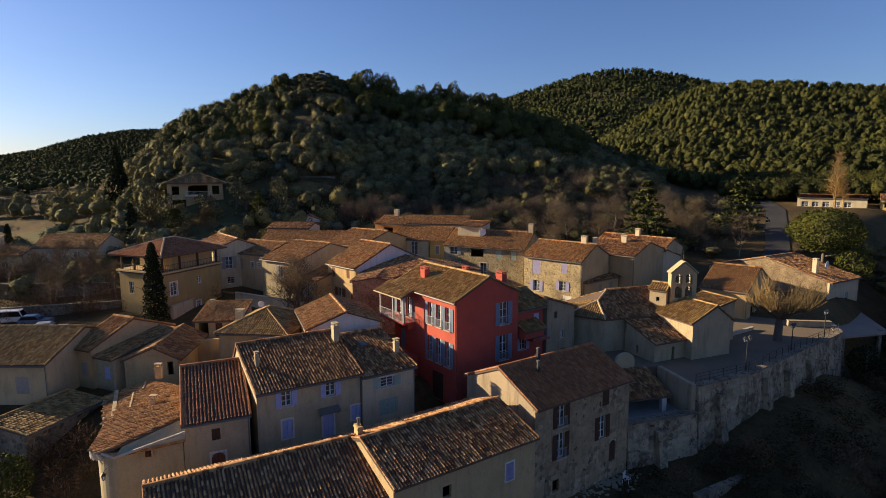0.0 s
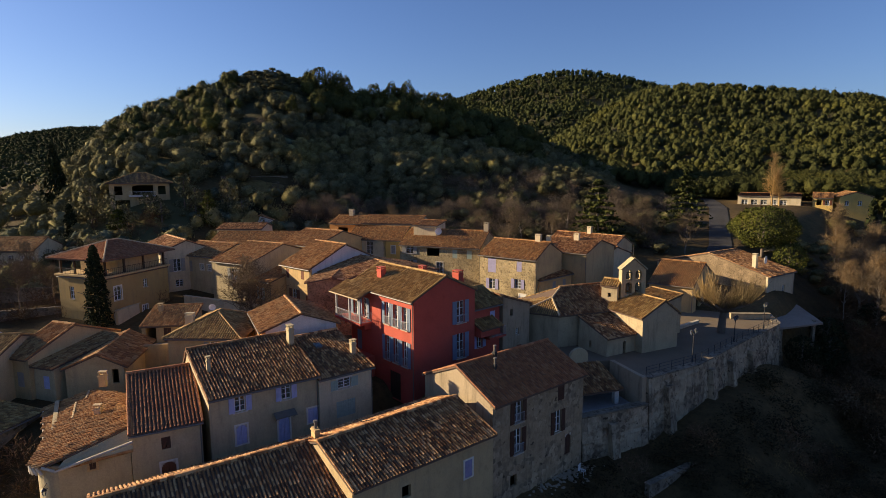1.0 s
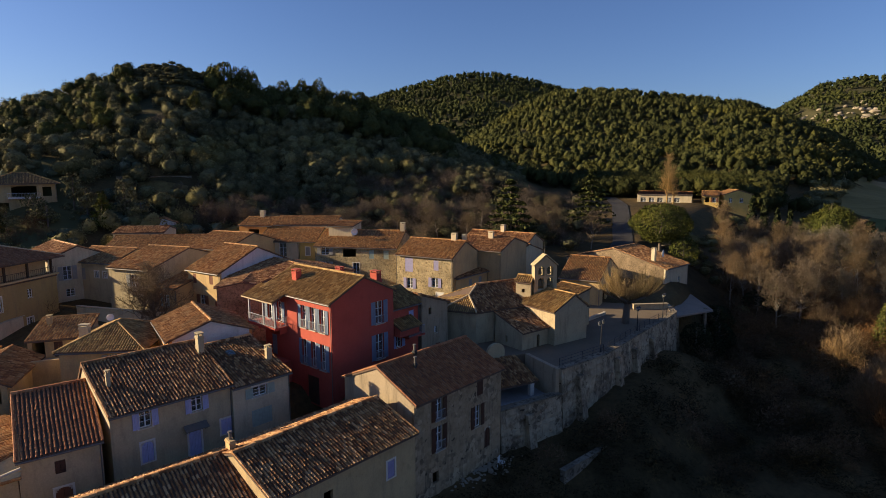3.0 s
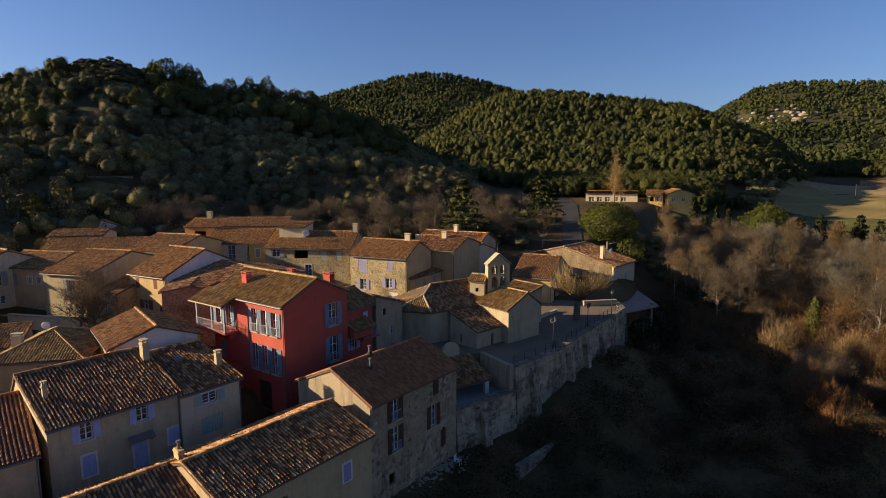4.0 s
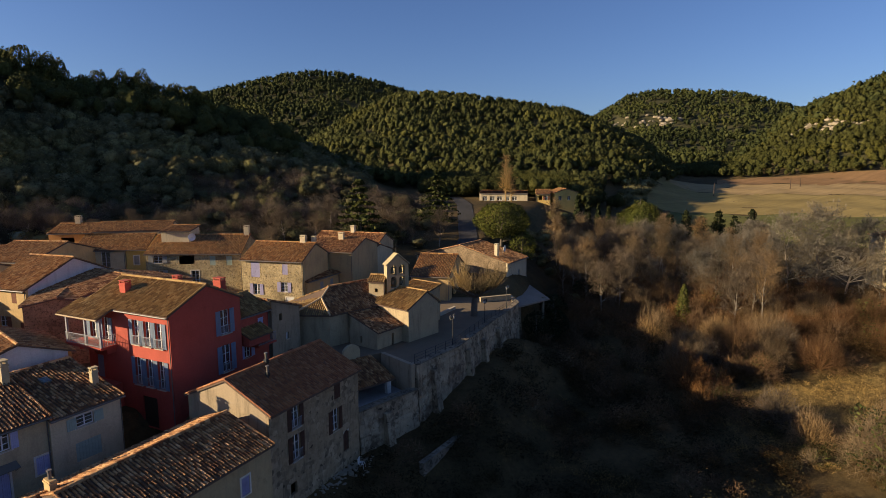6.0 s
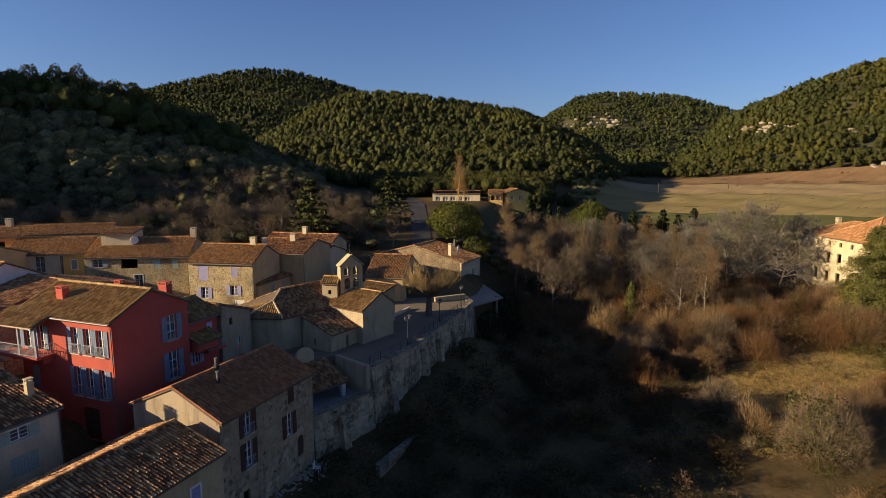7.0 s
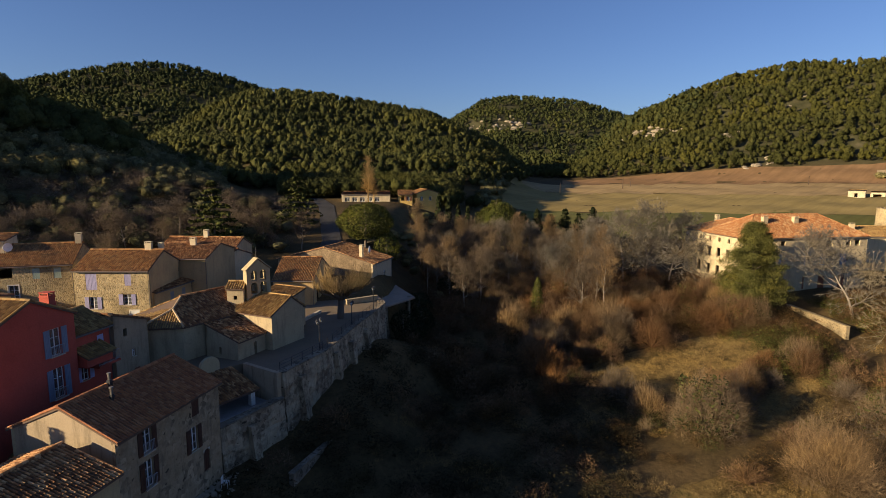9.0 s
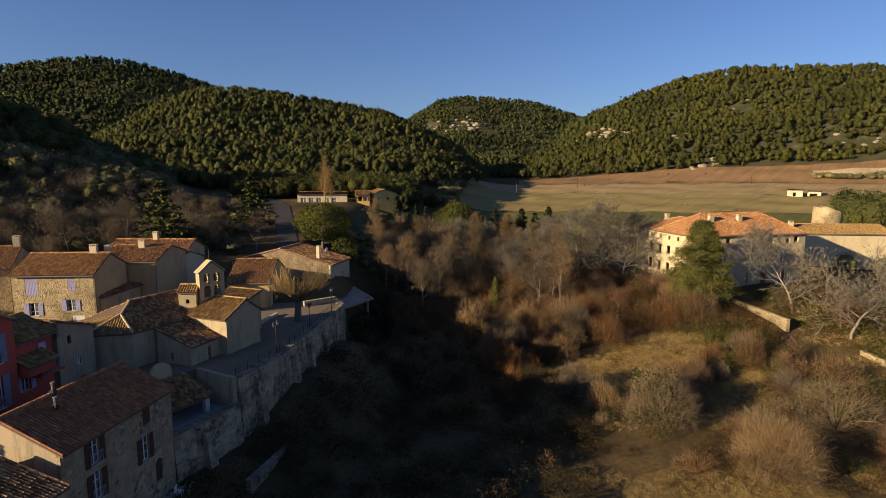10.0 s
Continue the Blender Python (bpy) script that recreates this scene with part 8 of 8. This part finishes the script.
for x, y, w, h, kind, n, ivy in ((70.0, 50.0, 5.0, 3.2, "twig_brown", 1300, 0),
                                 (95.0, 47.0, 8.0, 4.0, "twig_brown", 1700, 0),
                                 (99.0, 42.0, 9.0, 4.0, "leaf_rust", 1900, 300),
                                 (91.0, 12.0, 8.0, 4.5, "twig_brown", 1500, 200),
                                 (86.0, 60.0, 6.5, 4.6, "leaf_rust", 1500, 0),
                                 (62.5, 31.5, 3.0, 2.2, "twig_ash", 500, 0),
                                 (97.0, 62.0, 8.0, 5.0, "twig_brown", 1800, 0),
                                 (104.0, 56.0, 8.0, 5.0, "twig_tan", 1800, 0),
                                 (90.0, 75.0, 8.0, 5.0, "twig_brown", 1800, 0),
                                 (84.0, 82.0, 7.0, 4.6, "leaf_rust", 1500, 0),
                                 (104.5, 36.5, 7.5, 5.2, "twig_brown", 5200, 0),
                                 (106.0, 41.0, 7.0, 5.4, "twig_tan", 4800, 200),
                                 (98.5, 38.0, 6.5, 4.2, "leaf_rust", 4200, 0),
                                 (101.5, 36.8, 8.5, 6.4, "twig_brown", 6500, 200),
                                 (104.0, 33.6, 6.0, 5.4, "twig_tan", 4000, 300),
                                 (108.5, 44.5, 7.0, 5.0, "twig_brown", 4800, 0),
                                 (103.0, 46.0, 8.0, 5.4, "leaf_rust", 5600, 200)):
    round_bush("bush", BUSH_LABEL[kind], x, y, w, h, M[kind], n, ivy)
BR = random.Random(31)
grown = 0
while grown < 82:                                              # bushes of many sizes over the bramble
    az, d = radians(BR.uniform(42, 80)), BR.uniform(74, 128)
    x, y = d * math.sin(az), d * math.cos(az)
    if rim_side(x, y) > 23 and not meadow(x, y) and not by_wall(x, y) and math.hypot(x - 111.5, y - 37.5) > 5 and not (x > 94 and y < 35):
        w = BR.uniform(3.5, 8.0)
        kind = BR.choice(("twig_tan", "twig_tan", "twig_ash", "leaf_rust", "leaf_rust", "twig_brown"))
        round_bush("bush", BUSH_LABEL[kind], x, y, w, w * BR.uniform(0.55, 0.8), M[kind], int(85 * w * w), 160 if BR.random() < 0.25 else 0)
        grown += 1
for x, y, s in ((-74, 88, 0.8), (-68, 82, 0.7), (-58, 88, 0.8), (-64, 90, 0.85), (-78, 98, 0.9), (-72, 104, 0.8), (-48, 96, 0.6), (-62, 86, 0.75), (-60, 95, 0.7), (-70, 95, 0.8), (-54, 90, 0.65), (-66, 103, 0.8), (-55, 104, 0.7), (-21, 78, 0.75), (-17, 76, 0.6), (58, 110, 0.9), (52, 116, 0.8), (46, 122, 0.7), (-8, 124, 0.7), (4, 126, 0.8), (14, 122, 0.6), (22, 116, 0.7), (-14, 126, 0.75), (-2, 129, 0.7), (9, 127, 0.75), (18, 124, 0.8), (27, 124, 0.85), (33, 120, 0.8), (-20, 131, 0.6), (38, 126, 0.9), (48, 128, 0.9), (55, 124, 0.95)):
    plant(R.choice(brown_tree), x, y, R.uniform(0, 360), s)
plant(brown_tree[1], -21.0, 79.4, 40, 1.05)
plant(brown_tree[2], -23.4, 80.6, 150, 0.95)
for x, y, s in ((84.5, 93.5, 1.25), (92.0, 96.0, 1.1)):
    plant(slim_tree[0], x, y, R.uniform(0, 360), s)
    plant(brown_tree[2], x + 2, y - 3, R.uniform(0, 360), s * 0.95)
for t in (*brown_tree, *grey_tree, *slim_tree):
    remove(t)

poplar = bare_tree("poplar", "tall leafless golden poplar behind the houses", 71, 15, 0.25, M["twig_gold"], open_deg=22, wide=0.20, low=0.12, crook=0.08)
plant(poplar, 101.5, 147.5, 0, 1.0)
plant(poplar, 103.0, 146.6, 70, 0.72)
remove(poplar)

# pollarded plane on the terrace
pl = empty("pollard_tree", pose(41.4, 67.8, 1.0) @ Matrix.Scale(1.4, 4), "pollarded leafless plane tree with golden shoots", "tree")
segs, shoots = [], []
PR = random.Random(9)
segs.append((Vector((0, 0, -0.2)), Vector((0.1, 0, 2.0)), 0.38, 0.30))
for k in range(8):
    g = 6.283 * k / 8 + PR.uniform(-0.2, 0.2)
    p = Vector((0.1, 0, 2.0))
    d = Vector((math.cos(g) * 0.85, math.sin(g) * 0.9, 0.42)).normalized()
    for i in range(4):
        q = p + d * PR.uniform(0.5, 0.8)
        segs.append((p, q, 0.19 - 0.03 * i, 0.17 - 0.03 * i))
        for _ in range(26):
            e = (d * 0.55 + Vector((PR.gauss(0, 0.45), PR.gauss(0, 0.45), PR.uniform(0.3, 1.0)))).normalized()
            mid = q + e * PR.uniform(0.6, 1.1)
            e2 = (e + Vector((0, 0, 0.35))).normalized()
            shoots += [(q, mid, 0.022, 0.016), (mid, mid + e2 * PR.uniform(0.6, 1.3), 0.016, 0.006)]
        p, d = q, (d + Vector((PR.gauss(0, 0.25), PR.gauss(0, 0.25), 0.05))).normalized()
mesh_part("trunk", seg_mesh("trunk", segs, 7), M["bark"], pl)
mesh_part("crown", seg_mesh("crown", shoots, 3, 0.016), M["twig_plane"], pl)


def leafy(name, label, x, y, height, width, quads, material, trunk_r=0.3, z=None, category="tree"):
    """A leafed tree: tapered trunk with limbs and a crown of leaf sprays."""
    base = gz(x, y) if z is None else z
    root = empty(name, pose(x, y, base, 0, 0, x * 37 % 360), label, category)
    segs = [(Vector((0, 0, -0.4)), Vector((0, 0, height * 0.35)), trunk_r, trunk_r * 0.75), (Vector((0, 0, height * 0.35)), Vector((0.1, 0.05, height * 0.92)), trunk_r * 0.75, 0.04)]
    mesh_part("trunk", seg_mesh("trunk", segs, 6), M["bark"], root)
    for k in range(10):
        g, h = k * 2.4, height * (0.25 + 0.06 * k)
        reach = 0.30 * (1 - 0.095 * k)
        bough = (Vector((0, 0, h)), Vector((math.cos(g) * width * reach, math.sin(g) * width * reach, h + height * 0.08)), trunk_r * 0.35, 0.03)
        mesh_part("limb", seg_mesh("limb", [bough], 6), M["bark"], root)
    q = quads * np.array([width, width, height])
    mesh_part("crown", faces_mesh("crown", q.reshape(-1, 3), np.arange(len(q) * 4).reshape(-1, 4)), material, root)
    return root


FR = random.Random(44)
for k in range(30):                                            # leafless bushes along the foot of the knoll
    az, d = radians(-9.5 + 34 * (k + FR.uniform(-0.4, 0.4)) / 29), FR.uniform(126, 146)
    w = FR.uniform(5.0, 8.5)
    round_bush("bush", "rounded grey-brown leafless bush under the knoll", d * math.sin(az), d * math.cos(az), w, w * FR.uniform(0.6, 0.8), M["twig_dull"], 2600)
for x, y, h, w in ((-63, 129, 7.0, 7), (-56, 131, 6.0, 6), (-50.5, 136, 8.0, 7), (-69, 131, 8, 6), (-47, 133, 7.0, 7), (-72, 137, 8, 7), (-59, 126, 5.5, 6), (-53, 129, 5.0, 6), (-40, 134, 8.5, 7), (-36, 131, 6.0, 6)):
    leafy("evergreen", "dark garden evergreen below the villa", x, y, h, w, crown(420, 0.10, 10, 0.05), M["leaf_oak"], 0.2)
# sizes of sprays are in parts of the crown
KR = random.Random(12)
# sunlight on these crowns is put into the colour: paler needles than the wood's
crest_pine = [leafy("pine", "tall pine on the crest of the knoll, needles coloured lighter as if sunlit", 0, 0, 10.0, 6.4, dome(2600, 0.055, 0.06, 12, 0.36), M["leaf_yew"], 0.2, z=-300) for _ in range(3)]
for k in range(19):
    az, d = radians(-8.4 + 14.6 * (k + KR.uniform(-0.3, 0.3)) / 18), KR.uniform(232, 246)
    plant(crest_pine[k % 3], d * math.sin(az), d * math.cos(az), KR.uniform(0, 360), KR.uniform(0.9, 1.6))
for x, y, size in ((-72, 214, 0.7), (-80, 205, 0.6), (-36, 196, 0.9), (-28, 205, 1.0), (-92, 190, 0.7)):
    plant(crest_pine[0], x, y, KR.uniform(0, 360), size)
for t in crest_pine:
    remove(t)
leafy("conifer", "bright green conifer among the gardens", -42.7, 128.6, 8.5, 7.0, spire(2600, 0.05, 0.42, 60), M["leaf_bright"], 0.2)
leafy("conifer", "low green conifer among the gardens", -60.7, 125.6, 5.5, 7.0, spire(2000, 0.06, 0.48, 50), M["leaf_bright"], 0.2)
# added bushes in near-black leaves, hide the wall and keep the canopy's underside dark
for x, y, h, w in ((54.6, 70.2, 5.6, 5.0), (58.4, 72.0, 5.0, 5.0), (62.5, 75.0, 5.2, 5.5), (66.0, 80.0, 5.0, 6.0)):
    leafy("ivy_bush", "dark leafy bush added under the canopy", x, y, h, w, dome(1500, 0.06, 0.0, 16, 0.22), M["leaf_dark"], 0.15, category="bush")
leafy("umbrella_pine", "large rounded green pine beside the road", 66.5, 98.0, 11.5, 12.5, dome(11000, 0.028, 0.30, 34), M["leaf_bright"], 0.4)
leafy("umbrella_pine", "smaller bright green pine beside the road", 69.0, 94.0, 7.6, 6.0, dome(3000, 0.045, 0.10, 18), M["leaf_bright"], 0.25)
leafy("cedar", "dark spreading cedar behind the village", 42.0, 117.0, 15.0, 15.0, tiers(2600, 0.06, 0.42, 9), M["leaf_conifer"], 0.4)
leafy("cedar", "dark spreading cedar beside the road", 66.0, 126.0, 14.5, 14.0, tiers(2400, 0.06, 0.42, 10), M["leaf_conifer"], 0.4)
leafy("evergreen", "bushy evergreen tree by the village edge", 38.0, 112.0, 6.5, 7.0, dome(2200, 0.05, 0.02, 16, 0.2), M["leaf_oak"], 0.2)
leafy("cypress", "dark columnar cypress beside the ochre house", -41.5, 78.5, 11.5, 11.0, cone(5200, 0.032, 0.14, 0.45), M["leaf_dark"], 0.2)
leafy("cypress", "columnar cypress in the gardens", -89.0, 113.0, 9.0, 8.0, cone(700, 0.09, 0.13, 0.45), M["leaf_dark"], 0.2)
leafy("cypress", "columnar cypress in the gardens", -72.0, 128.0, 8.0, 8.0, cone(700, 0.09, 0.18, 0.45), M["leaf_dark"], 0.2)
leafy("fir", "dark conical fir on the slope", -93.0, 160.0, 29.0 - gz(-93.0, 160.0), 13.0, cone(1600, 0.07, 0.30, 0.8), M["leaf_dark"], 0.3)
leafy("evergreen", "large bushy evergreen before the chateau", 111.5, 37.5, 17.6, 16.5, spire(80000, 0.0135, 0.50, 210), M["leaf_yew"], 0.4)
leafy("pine", "sunlit pine in the tree belt", 116.5, 106.7, 17.0, 13.0, dome(11000, 0.030, 0.03, 22, 0.30), M["leaf_bright"], 0.3)
for k in range(6):
    leafy("cedar", "dark feathery conifer in the tree belt", 131.0 + 3.4 * k, 109.0 - 2.6 * k, 11.0 + 1.6 * (k % 2), 9.5, spire(2400, 0.05, 0.40, 60), M["leaf_dark"], 0.2)
for k in range(5):
    leafy("cypress", "dark columnar cypress by the far houses", 121.0 + 2.2 * k, 136.0 - 2.2 * k, 8.5 + (k % 2), 7.5, cone(300, 0.13, 0.16, 0.5), M["leaf_dark"], 0.2)
leafy("cypress", "small green conifer in the ravine", 84.0, 66.0, 7.5, 7.0, cone(2600, 0.038, 0.2, 0.5), M["leaf_green"], 0.15)
leafy("evergreen", "dark evergreen at the terrace foot", 78.0, 84.0, 5.0, 7.0, dome(1500, 0.06, 0.02, 16, 0.2), M["leaf_dark"], 0.2)
leafy("bush", "yellow-green bush beside the lane", -34.0, 40.5, 4.6, 4.0, dome(1800, 0.06, 0.0, 14, 0.22), M["leaf_bright"], 0.1, category="bush")
leafy("bush", "low green bush under the rounded corner", -26.0, 34.0, 2.2, 4.0, dome(1500, 0.06, 0.0, 14, 0.22), M["leaf_green"], 0.1, category="bush")
wood("garden_shrubs", "dark evergreen clumps right of the chateau", oaks, M["leaf_oak"], spread(40, 82, 88, 160, 200), 4.0, 6.0, 1.1)
wood("evergreen_grove", "dense dark evergreen grove beyond the ruined tower", oaks, M["leaf_crest"], spread(110, 81.8, 88, 224, 266), 6.0, 11.0, 1.0)
wood("hedgerow", "hedge of dark shrubs along the upper field", oaks, M["leaf_oak"], spread(60, 79.7, 88, 398, 404), 2.5, 4.5, 1.5)
lane = np.array([(x, y, gz(x, y)) for x, y in ((-31.5, 42.5), (-30.0, 40.5), (-28.6, 42.0), (-29.5, 38.5), (-27.8, 39.5), (-31.0, 45.0), (-28.0, 36.0), (-30.5, 36.0), (-33.0, 43.5))])
thicket("ivy_twigs", "brown leafless climber over the garden bank", bushes, M["twig_brown"], lane, 3.0, 4.5, 1.2)


# ---------------------------------------------------------------- single canal tiles on the nearest roofs
def single_tiles():
    """Tiles of their own on the nearest slopes, on a few shared shapes."""
    shapes = {}
    for root, material, origin, u, up, nrm, tiles, quads in PIECES:
        for k in range(len(tiles)):
            key = (material.name, k % 6)
            mid = tiles[k].mean(0)
            if key not in shapes:
                me = faces_mesh("roof_tile", tiles[k] - mid, quads)
                me.polygons.foreach_set("use_smooth", np.ones(len(quads), bool))
                me.materials.append(material)
                shapes[key] = me
            ob = new("roof_tile", shapes[key])
            ob.parent = root
            at = origin + u * mid[0] + up * mid[1] + nrm * mid[2]
            ob.matrix_local = Matrix(((u[0], up[0], nrm[0], at[0]), (u[1], up[1], nrm[1], at[1]), (u[2], up[2], nrm[2], at[2]), (0, 0, 0, 1)))


single_tiles()
